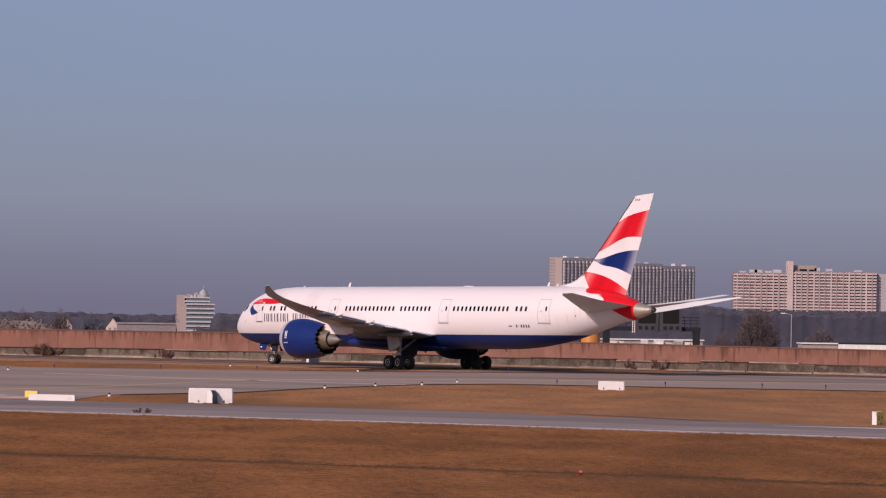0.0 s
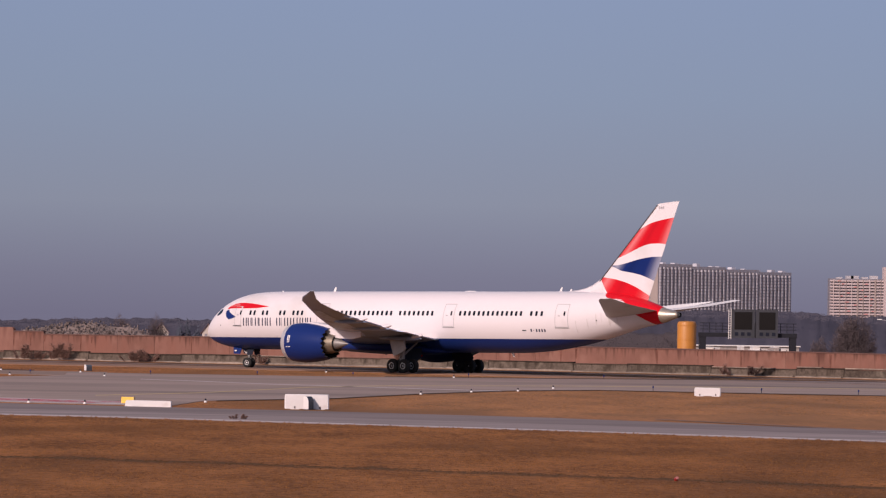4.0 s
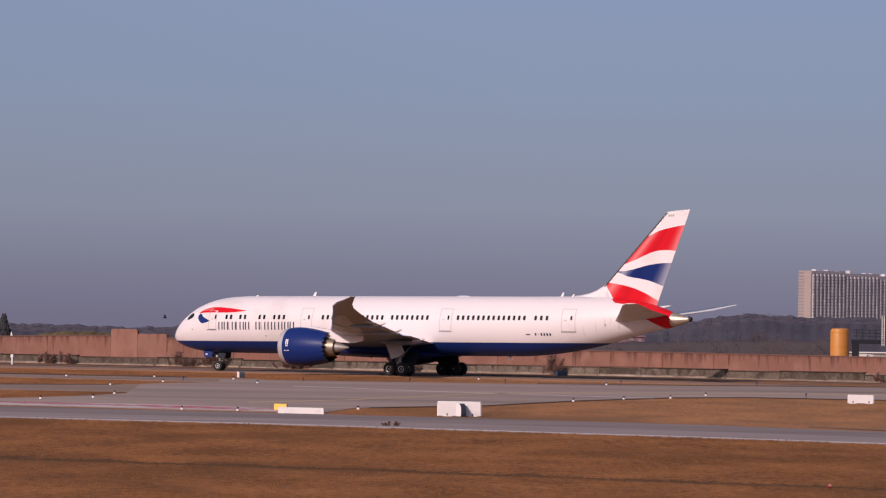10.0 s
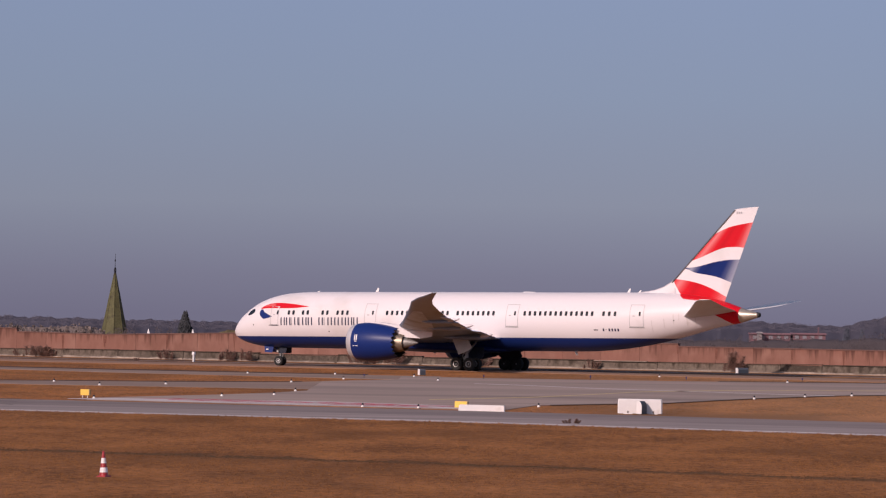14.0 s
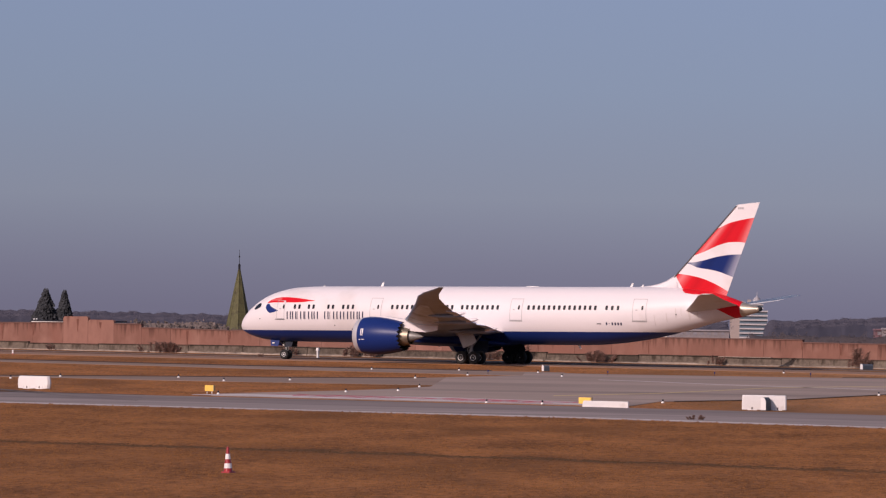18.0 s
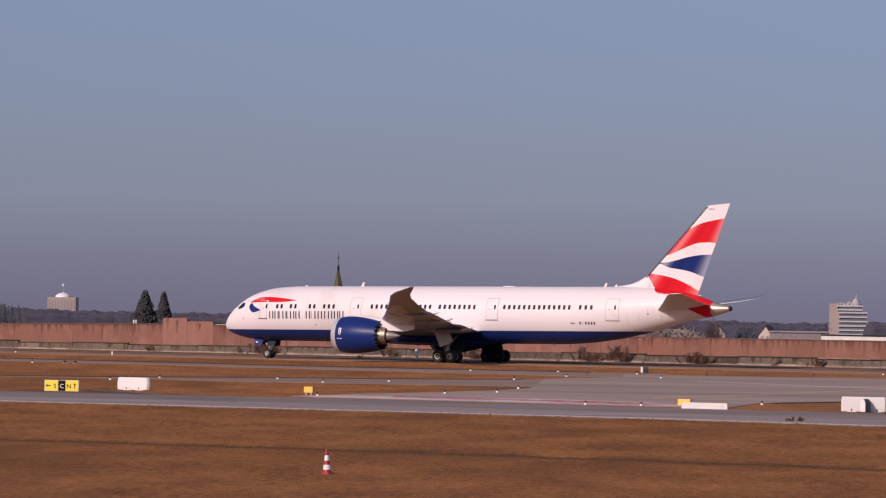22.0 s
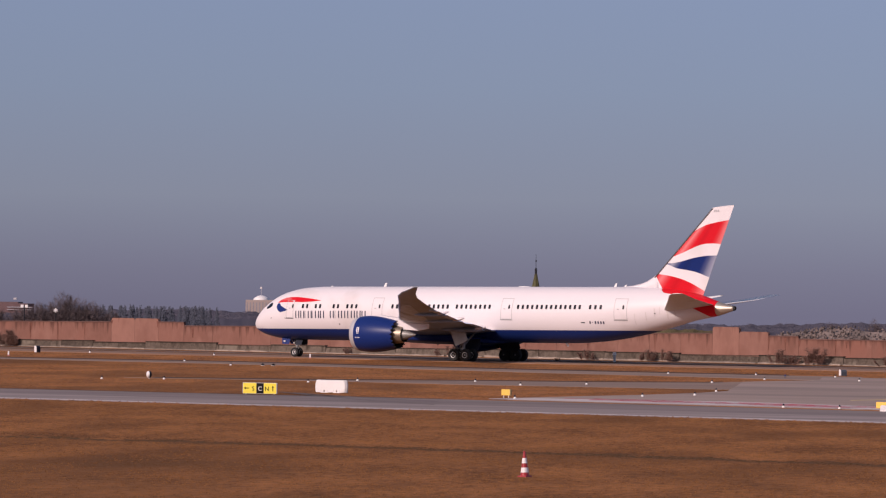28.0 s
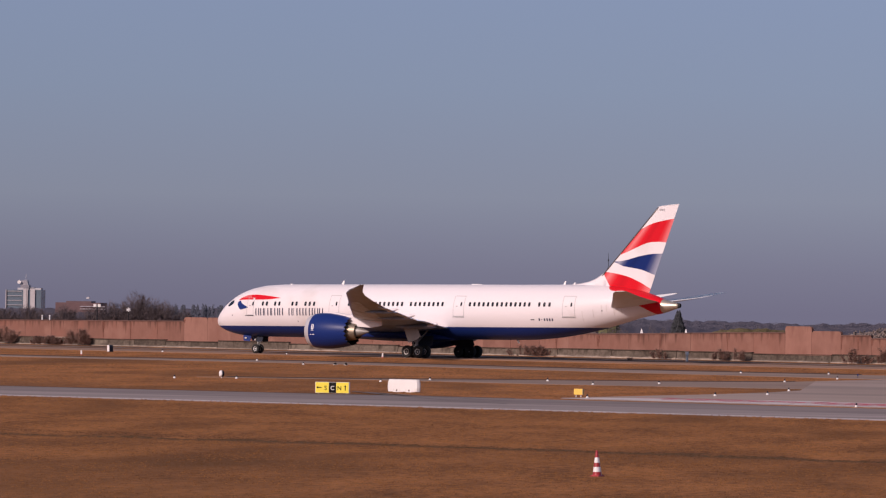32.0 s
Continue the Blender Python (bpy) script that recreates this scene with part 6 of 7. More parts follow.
def gantry():
    d = 655
    t = tagged(new("sign_gantry"), "dark steel motorway sign gantry with two matrix boards", "sign gantry")
    x0, x1 = at(114.8, d), at(132.7, d)
    t.matrix_basis = Matrix.Translation((0, d, 0))
    for x in (x0, x1):
        put("leg", Build().box(x - .42, x + .42, -.5, .5, -1.35, 2.95).done("leg", SIGNBACK), t)
    put("beam", Build().box(x0 - .5, x1 + .5, -.6, .6, 2.95, 3.5).done("beam", SIGNBACK), t)
    for z in (3.95, 4.35, 4.75):
        put("rail", Build().tube((x0 - .4, -.6, z), (x1 + .4, -.6, z), .045, n=6).done("rail", SIGNBACK), t)
    for i in range(15):
        x = x0 + (x1 - x0) * i / 14
        put("baluster", Build().tube((x, -.6, 3.55), (x, -.6, 4.8), .04, n=6).done("baluster", SIGNBACK), t)
    for a, b in ((120.2, 124.9), (125.1, 129.5)):
        xa, xb = at(a, d), at(b, d)
        board = put("board", Build().box(xa, xb, -1.3, -.65, 2.85, 6.55).done("board", GANTRY), t, label="matrix sign board")
        put("screen", Build().box(xa + .45, xb - .35, -1.34, -1.302, 3.95, 6.2).done("screen", BLACK), board)
        for k in range(3):
            put("hatch", Build().box(xa + .5 + k * .8, xa + .95 + k * .8, -1.34, -1.302, 3.15, 3.6).done("hatch", NAVY), board)
    xl = at(119.75, d)
    for x in (xl, xl + .3):
        put("ladder_rail", Build().tube((x, -1.35, 2.7), (x, -1.35, 6.6), .045, n=6).done("ladder_rail", LAMP), t)
    for k in range(12):
        put("rung", Build().tube((xl, -1.35, 2.9 + k * .3), (xl + .3, -1.35, 2.9 + k * .3), .03, n=5).done("rung", LAMP), t)
    d = 640
    t = tagged(new("orange_tank"), "upright orange steel tank behind the wall", "tank")
    t.matrix_basis = Matrix.Translation((at(111.7, d), d, -1.05))
    put("shell", Build().lathe([(0, 1.2), (5.65, 1.2), (5.9, 1.12), (6.0, .9), (6.05, .01)], "z", 28).done("shell", ORANGE, "auto"), t)
    for z in (1.8, 3.7, 5.5):
        put("hoop", Build().lathe([(z - .05, 1.205), (z - .05, 1.24), (z + .05, 1.24), (z + .05, 1.205)], "z", 28).done("hoop", ORANGE), t)


def rubble(name, b0, b1, d, tops, seed, n):
    """A mound of broken pieces behind the wall."""
    r = random.Random(seed)
    bu = Build()
    for i in range(n):
        u = r.random()
        b = b0 + (b1 - b0) * u
        x, y = at(b, d), d + r.uniform(-5, 6)
        zt = EYE + lerp(tops, b) * d / 1000
        g = land(x, d)
        z = g + (zt - g) * (1 - .7 * r.random() ** 1.6) * (1 - abs(y - d) / 11)
        s = r.uniform(.07, .19) if r.random() < .95 else r.uniform(.2, .36)
        m = Matrix.Translation((x, y, z)) @ Euler((r.uniform(0, 6), r.uniform(0, 6), r.uniform(0, 6))).to_matrix().to_4x4()
        bu.box(-s, s * r.uniform(.4, 1), -s * .6, s * .6, -s * .5, s * r.uniform(.2, .7), m=m, taper=s * .12)
    core = []
    for k in range(13):
        b = b0 + (b1 - b0) * k / 12
        x, g = at(b, d), land(at(b, d), d)
        zt = g + (EYE + lerp(tops, b) * d / 1000 - g) * .93
        core.append([(x, d - 7, g - .5), (x, d - 3, g + (zt - g) * .6), (x, d, zt), (x, d + 3, g + (zt - g) * .6), (x, d + 7, g - .5)])
    bu.loft(core)
    tagged(put(name, bu.done(name, RUBBLE)), "heap of grey-brown building rubble behind the wall", "rubble", kind="stuff")


BANK = material("mossy_bank", (0.105, 0.084, 0.044), 0.95, vary=0.5, scale=2, grain=8, spot=((0.10, 0.07, 0.05), 3, 0.4), spec=0.1)


def bank(b0, b1, d, top):
    """A low grassy bank whose crest shows over the wall."""
    r = random.Random(21)
    rings = []
    for k in range(49):
        u = k / 48
        x = at(b0 + (b1 - b0) * u, d)
        g, zt = land(x, d), EYE + (top - 1.1 * abs(2 * u - 1) ** 4 + .10 * math.sin(u * 23) + .07 * math.sin(u * 61) + r.uniform(-.05, .05)) * d / 1000
        rings.append([(x, d - 6, g - .3), (x, d - 2.5, g + (zt - g) * .7), (x, d, zt), (x, d + 3, zt - .4), (x, d + 8, g - .3)])
    tagged(put("grassy_bank", Build().loft(rings).done("grassy_bank", BANK, True)), "low mossy earth bank behind the wall", "bank", kind="structure")


bank(-46, -29, 668, -6.85)
rubble("rubble_heap", -19, 6, 690, [(-19, -7.2), (-14, -6.3), (-8, -5.75), (-5, -5.3), (-1, -6.2), (2, -6.0), (6, -7.3)], 3, 3900)
rubble("rubble_heap", -90, -68, 690, [(-90, -7.0), (-86, -6.6), (-80, -6.7), (-74, -6.2), (-70, -6.8), (-68, -7.4)], 4, 3000)


def crown(bu, r, x, y, z0, z1, w, n, size, conifer=False):
    """Leaf or twig pieces through a tree's crown."""
    for i in range(n):
        if conifer:
            u = r.random() ** 0.75
            z = z1 - (z1 - z0) * u
            rad = w * (0.03 + u) * (0.75 + 0.35 * r.random())
            a = r.uniform(0, 2 * math.pi)
            p = Vector((x + rad * math.cos(a) * r.random() ** .4, y + rad * math.sin(a), z))
            d = Vector((math.cos(a), math.sin(a), -.5)) * size * r.uniform(.6, 1.3) * (.4 + .7 * u)
        else:
            v = Vector((r.gauss(0, 1), r.gauss(0, 1), r.gauss(0, 1))).normalized() * r.random() ** .36
            lump = 1 + .12 * math.sin(v.x * 6 + x) + .1 * math.sin(v.z * 7 + y)
            p = Vector((x + v.x * w * lump, y + v.y * w, (z0 + z1) / 2 + v.z * (z1 - z0) / 2 * lump))
            d = Vector((r.gauss(0, 1), r.gauss(0, 1), r.gauss(0.4, 1))).normalized() * size * r.uniform(.5, 1.4)
        face = Vector((-.4, -.85, .3)) + Vector((r.gauss(0, .3), r.gauss(0, .3), r.gauss(0, .3)))  # foliage turned to the light
        d = d - face * (d.dot(face) / face.length_squared)
        s = face.cross(d).normalized() * size * (.42 if conifer else .3)
        bu.add([p - s, p + s, p + d], [(0, 1, 2)])


SKYLINE = [(-200, -4.6), (-166, -4.5), (-150, -4.3), (-137, -3.9), (-116, -4.5), (-88, -4.6), (-75, -4.8), (-40, -5.1), (-27, -5.5), (-7, -4.8), (7, -4.6), (23, -4.9), (45, -4.3), (60, -3.6), (72, -4.2), (76, -4.3), (85, -2.2), (93, -1.1), (105, -1.6), (123, -1.5), (134, -1.5), (142, -2.3), (180, -2.2)]


def woods():
    r = random.Random(11)
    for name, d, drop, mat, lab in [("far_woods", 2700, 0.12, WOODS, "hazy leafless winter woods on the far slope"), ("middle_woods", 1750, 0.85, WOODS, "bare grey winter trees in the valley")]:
        # the closed mass of the wood, its crest as uneven as tree tops are
        v, f, crest = [], [], []
        n = 620
        for i in range(n):
            b = -240 + 450 * i / (n - 1)
            e = lerp(SKYLINE, b) - drop - .32 + .12 * math.sin(b * .9 + d) + .1 * math.sin(b * 2.3) + .07 * math.sin(b * 5.1) + r.uniform(-.06, .06)
            if abs(b - 33.8) < 3.4:  # a clearing before the office tower
                e = -9.5
            x, z = at(b, d), EYE + e * d / 1000
            crest.append((x, z))
            v += [(at(b, d - 150), d - 150, -45), (at(b, d - 40), d - 40, z * .55 - 45 * .45), (x, d, z), (x, d + 60, z - 4), (x, d + 260, -45)]
        for i in range(n - 1):
            for k in range(4):
                f.append((i * 5 + k, i * 5 + 5 + k, i * 5 + 6 + k, i * 5 + 1 + k))
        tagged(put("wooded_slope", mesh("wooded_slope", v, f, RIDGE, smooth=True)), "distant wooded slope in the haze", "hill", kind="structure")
        bu = Build()
        for x, z in crest:
            for k in range(2):  # twiggy tops that stand out along the crest
                w = r.uniform(.7, 1.9) * d / 1000
                h = r.uniform(1.2, 3.0) * d / 1000
                xx, yy, zz = x + r.uniform(-1, 1), d - r.uniform(0, 30), z + r.uniform(-.6, .12) * d / 1000 * .6
                crown(bu, r, xx, yy, zz - h * .22, zz + h * .10, w * .6, 34, .15 * d / 1000)
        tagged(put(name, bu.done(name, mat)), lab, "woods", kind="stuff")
    # scrubby hedge close behind the motorway, dense inside
    HEDGETOP = [(-70, -7.0), (-20, -7.2), (34, -7.4), (62, -7.3), (68, -7.0), (75, -6.9), (85, -6.5), (112, -5.9)]
    bu = Build()
    core = []
    for k in range(60):
        b = 34 + 78 * k / 59
        x, zt = at(b, 806), EYE + (lerp(HEDGETOP, b) - .45 + .15 * math.sin(b * 1.7) + .12 * math.sin(b * 4.1)) * .806
        core.append([(x, 803, -3), (x, 804.5, zt - .5), (x, 806, zt), (x, 807.5, zt - .5), (x, 809, -3)])
    bu.loft(core)
    for i in range(90):
        b = r.uniform(34, 112) if i < 70 else r.uniform(-70, -20)
        d = 800 * r.uniform(.96, 1.04)
        x = at(b, d)
        top = EYE + (lerp(HEDGETOP, b) + r.gauss(0, .3)) * d / 1000
        w = r.uniform(1.5, 2.8)
        crown(bu, r, x, d, land(x, d), top, w, 1100, .26)
    tagged(put("hedge", bu.done("hedge", HEDGE, True)), "brown leafless hedge behind the motorway", "hedge", kind="stuff")
    # a belt of dark conifers
    bu = Build()
    for i in range(86):
        b = r.uniform(-152, -129) if i < 74 else r.uniform(76, 95)
        d = 1500 * r.uniform(.95, 1.05)
        x = at(b, d)
        base = land(x, d)
        top = EYE + ((-3.55 if i < 74 else -4.6) - abs(r.gauss(0, .45))) * d / 1000
        crown(bu, r, x, d, base, top, (top - base) * .17, 1200, .62, True)
        bu.tube((x, d, base - 1), (x, d, top - 1), .3, .05, 5, caps=False)
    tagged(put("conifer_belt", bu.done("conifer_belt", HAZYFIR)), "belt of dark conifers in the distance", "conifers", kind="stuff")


def conifer(b, e, d, w, seed):
    r = random.Random(seed)
    x = at(b, d)
    base, top = land(x, d), EYE + e * d / 1000
    t = tagged(new("conifer"), "tall dark pointed conifer behind the wall", "tree", "pointed conifers")
    t.matrix_basis = Matrix.Translation((x, d, base))
    put("trunk", Build().tube((0, 0, 0), (0, 0, (top - base) * .95), .3, .04, 8).done("trunk", BARK), t)
    bu = Build()
    crown(bu, r, 0, 0, (top - base) * .08, top - base, w, 4200, .85, True)
    put("crown", bu.done("crown", CONIFER), t)


def evergreen(b, e, d, w, seed):
    """A rounded, dense evergreen."""
    r = random.Random(seed)
    x = at(b, d)
    base, top = land(x, d), EYE + e * d / 1000
    t = tagged(new("evergreen_tree"), "rounded dark evergreen tree between the houses", "tree", "rounded evergreens")
    t.matrix_basis = Matrix.Translation((x, d, base))
    put("trunk", Build().tube((0, 0, 0), (0, 0, (top - base) * .8), .25, .05, 8).done("trunk", BARK), t)
    bu = Build()
    for k in range(7):
        a, u = r.uniform(0, 6.3), r.uniform(.35, .92)
        crown(bu, r, w * .45 * math.cos(a) * (1.1 - u), w * .45 * math.sin(a), (top - base) * (u - .34), (top - base) * min(1.0, u + .08), w * .62 * (1.25 - u * .6), 420, .5)
    put("crown", bu.done("crown", HAZYFIR), t)


def bare_tree(b, e, d, w, seed, label="bare broad winter tree behind the wall", n=2600):
    r = random.Random(seed)
    x = at(b, d)
    base, top = land(x, d), EYE + e * d / 1000
    h = top - base
    t = tagged(new("bare_tree"), label, "tree", "bare trees")
    t.matrix_basis = Matrix.Translation((x, d, base))
    put("trunk", Build().tube((0, 0, 0), (0, 0, h * .5), .3, .16, 8).done("trunk", BARK), t)
    limbs, twigs = Build(), Build()
    for i in range(110):
        a, el = r.uniform(0, 2 * math.pi), math.asin(r.uniform(-.15, 1))
        p = Vector((0, 0, h * r.uniform(.25, .5)))
        q = Vector((0, 0, h * .52)) + Vector((math.cos(a) * math.cos(el) * w, math.sin(a) * math.cos(el) * w, math.sin(el) * h * .46)) * r.uniform(.8, 1.04)
        limbs.tube(p, q, .06, .015, 5, caps=False)
        for j in range(n // 110):
            c = p.lerp(q, r.uniform(.3, 1) ** .7)
            dd = Vector((r.gauss(0, 1), r.gauss(0, 1), r.gauss(.3, .8))).normalized() * r.uniform(.3, 1.1) * w * .19
            s = Vector((r.gauss(0, 1), r.gauss(0, 1), r.gauss(0, 1))).normalized() * .03
            twigs.add([c - s, c + s, c + dd], [(0, 1, 2)])
    for i in range(n // 2):
        v = Vector((r.gauss(0, 1), r.gauss(0, 1), r.gauss(0, 1))).normalized() * r.random() ** .42
        c = Vector((v.x * w * (1 + .1 * math.sin(v.z * 6 + seed)), v.y * w, h * (.56 + .43 * v.z * (1 + .08 * math.sin(v.x * 7 + seed)))))
        if c.z < h * .2:
            continue
        dd = (Vector((v.x, v.y, v.z + .5)).normalized() + Vector((r.gauss(0, .6), r.gauss(0, .6), r.gauss(0, .5)))) * w * .13
        s = Vector((r.gauss(0, 1), r.gauss(0, 1), r.gauss(0, 1))).normalized() * .03
        twigs.add([c - s, c + s, c + dd], [(0, 1, 2)])
    put("limbs", limbs.done("limbs", BARK), t)
    put("crown", twigs.done("crown", TWIG), t)["kind"] = "stuff"


woods()
conifer(-104.2, -0.75, 900, 6.0, 1)
conifer(-100.5, -1.05, 900, 4.2, 2)
conifer(-52.3, -3.65, 900, 4.0, 3)
evergreen(13.3, -4.5, 1000, 1.9, 4)
evergreen(15.3, -4.75, 1000, 1.5, 6)
evergreen(11.9, -5.3, 1000, 1.2, 8)
for i, (b, e, d, w) in enumerate([(-159.0, -1.75, 850, 4.3), (-163.6, -3.4, 850, 3.6), (-168.0, -4.3, 850, 3.0), (-154.6, -3.3, 850, 4.0), (-150.4, -5.0, 850, 3.0), (-174, -4.5, 850, 3.6), (-181, -4.6, 850, 3.8), (-186.5, -4.9, 850, 3.6), (145.2, -2.1, 800, 3.4), (143.6, -3.2, 802, 2.9), (157.5, -6.0, 800, 3.4), (7.5, -4.4, 1000, 2.6), (0.5, -4.4, 1000, 2.8), (-8, -4.9, 1000, 2.6), (96, -4.4, 1000, 3.0), (138, -6.8, 800, 2.0)]):
    bare_tree(b, e, d, w, 60 + i, n=22000 if 140 < b < 150 else 17600)


def steeple():
    d = 1000
    x = at(-66.2, d)
    t = tagged(new("church_steeple"), "pointed church steeple with weathered green copper roof", "steeple")
    t.matrix_basis = Matrix.Translation((x, d, 0))
    n, zb, zt = 8, -5.0, 12.2
    slope = 2.42 / 12.2
    for j in range(n):
        a0, a1 = 2 * math.pi * (j + .03) / n, 2 * math.pi * (j + 1.03) / n
        r0 = (zt - zb) * slope
        bu = Build().add([(r0 * math.cos(a0), r0 * math.sin(a0), zb), (r0 * math.cos(a1), r0 * math.sin(a1), zb), (0, 0, zt)], [(0, 1, 2)])
        put("roof_facet", bu.done("roof_facet", COPPER), t)
        put("ridge_seam", Build().tube((r0 * math.cos(a0), r0 * math.sin(a0), zb), (0, 0, zt), .07, .05, 6).done("ridge_seam", COPPER), t)
    r0 = (zt - zb) * slope
    put("tower", Build().box(-r0 * .9, r0 * .9, -r0 * .9, r0 * .9, land(x, d) - 1, zb + .02).done("tower", STONE), t)
    put("cap", Build().lathe([(zt - 1.1, .23), (zt - .7, .22), (zt - .2, .24), (zt + .1, .18), (zt + .25, .02)], "z", 12).done("cap", SIGNBACK, True), t)
    put("finial_rod", Build().tube((0, 0, zt - .3), (0, 0, 15.1), .06, .03, 6).done("finial_rod", SIGNBACK), t)
    put("finial_ball", Build().lathe([(13.5, .01), (13.6, .11), (13.75, .14), (13.9, .11), (14.0, .01)], "z", 10).done("finial_ball", SIGNBACK, True), t)


def slab_tower():
    """A long high-rise turned away from the sun, with a grid of pale balconies and a stepped roof."""
    d = 4400
    t = tagged(new("apartment_tower"), "long grey apartment high-rise with rows of pale balconies", "building", "high-rises")
    x0, x1 = at(105.9, d), at(132.2, d)
    t.matrix_basis = Matrix.Translation((x0, d, 0)) @ Matrix.Rotation(radians(38), 4, "Z")
    g = land(x0, d) - 2
    L = (x1 - x0) / (math.cos(radians(38)) - 0.1322 * math.sin(radians(38)))
    top = lambda x: EYE + (7.35 - x / L * 1.65) * d / 1000
    n = 36
    for k in range(4):
        a, b = L * k / 4, L * (k + 1) / 4
        put("wall", Build().box(a, b, 0, 15.5, g, top((a + b) / 2)).done("wall", TOWERGREY), t)
        put("roof_band", Build().box(a, b, -.5, -.02, top((a + b) / 2) - 2.6, top((a + b) / 2) - .3).done("roof_band", TOWERGREY), t)
    put("gable_wall", Build().box(-.4, -.02, 0, 15.5, g, top(L / 8)).done("gable_wall", TOWERBEIGE), t, label="beige gable wall")
    for r in range(15):
        z = top(L / 8) - 2.6 - r * 2.75
        put("gable_band", Build().box(-.6, -.41, 8.5, 15.4, z, z + 1.1).done("gable_band", RECESS), t)
    bal = Build().box(-1.0, .5, -1.5, -.02, -.5, 1.7).done("balcony", BALCONYGREY)
    for i in range(n):
        x = L * (i + .5) / n
        zt = top(L * (int(i * 4 / n) + .5) / 4)
        for r in range(10):
            put("balcony", bal, t, Matrix.Translation((x, 0, zt - 4.5 - r * 2.75)))
        bu = Build().box(x + .6, x + 2.7, -.06, -.01, zt - 50, zt - 3)
        put("window_strip", bu.done("window_strip", RECESS), t)
        bu = Build()
        for r in range(10, 17):
            z = zt - 4.5 - r * 2.75
            bu.box(x - 1.0, x + .5, -1.5, -.02, z - .5, z + 1.7)
        put("lower_balconies", bu.done("lower_balconies", BALCONYGREY), t)["kind"] = "stuff"
    rr = random.Random(2)
    for i in range(11):
        x = L * (i + .5 + rr.uniform(-.3, .3)) / 11
        put("roof_house", Build().box(x - rr.uniform(1.2, 3.5), x + rr.uniform(1.2, 3.5), 3, 9, top(x) - 2, top(x) + rr.uniform(.8, 2.2), taper=.5).done("roof_house", BALCONYGREY), t)

    t = tagged(new("apartment_tower"), "long pinkish apartment high-rise with horizontal balcony bands", "building", "high-rises")
    t.matrix_basis = Matrix.Translation((0, d, 0))
    for a, b, e in ((140.0, 150.7, 4.75), (151.6, 168.4, 5.2)):
        xa, xb, zt = at(a, d), at(b, d), EYE + e * d / 1000
        put("wall", Build().box(xa, xb, 0, 15, g, zt).done("wall", RECESS), t)
        for r in range(20):
            z = zt - 2.6 - r * 2.62
            band_ = put("balcony_band", Build().box(xa - .3, xb + .3, -1.6, -.02, z, z + 1.35).done("balcony_band", BALCONYPINK), t)
            for k in range(rr.randint(0, 2)):
                u = rr.uniform(xa, xb - 6)
                put("awning", Build().box(u, u + rr.uniform(1.2, 3.5), -1.75, -1.62, z + .2, z + 1.1).done("awning", REDPANEL), band_)
        for k in range(int((xb - xa) / 5.2)):
            u = xa + 5.2 * (k + .5) + rr.uniform(-.4, .4)
            put("pier", Build().box(u, u + rr.uniform(.5, 1.5), -1.9, -1.61, g, zt - .6).done("pier", TOWERBEIGE if k % 3 else BALCONYPINK), t)
        for k in range(5):
            u = rr.uniform(xa + 2, xb - 8)
            put("roof_house", Build().box(u, u + rr.uniform(3, 8), 3, 10, zt - .5, zt + rr.uniform(1.2, 3.0)).done("roof_house", BALCONY), t)
    put("stair_tower", Build().box(at(150.6, d), at(151.75, d), -2.5, 8, g, EYE + 7.1 * d / 1000).done("stair_tower", BALCONYPINK), t, label="pale concrete stair tower")
    put("end_wing", Build().box(at(168.5, d), at(172.5, d), 4, 18, g, EYE + 4.8 * d / 1000).done("end_wing", TOWERGREY), t)
    put("penthouse", Build().box(at(151.9, d), at(156.6, d), 3, 12, EYE + 5.1 * d / 1000, EYE + 6.3 * d / 1000).done("penthouse", TOWERBEIGE), t)


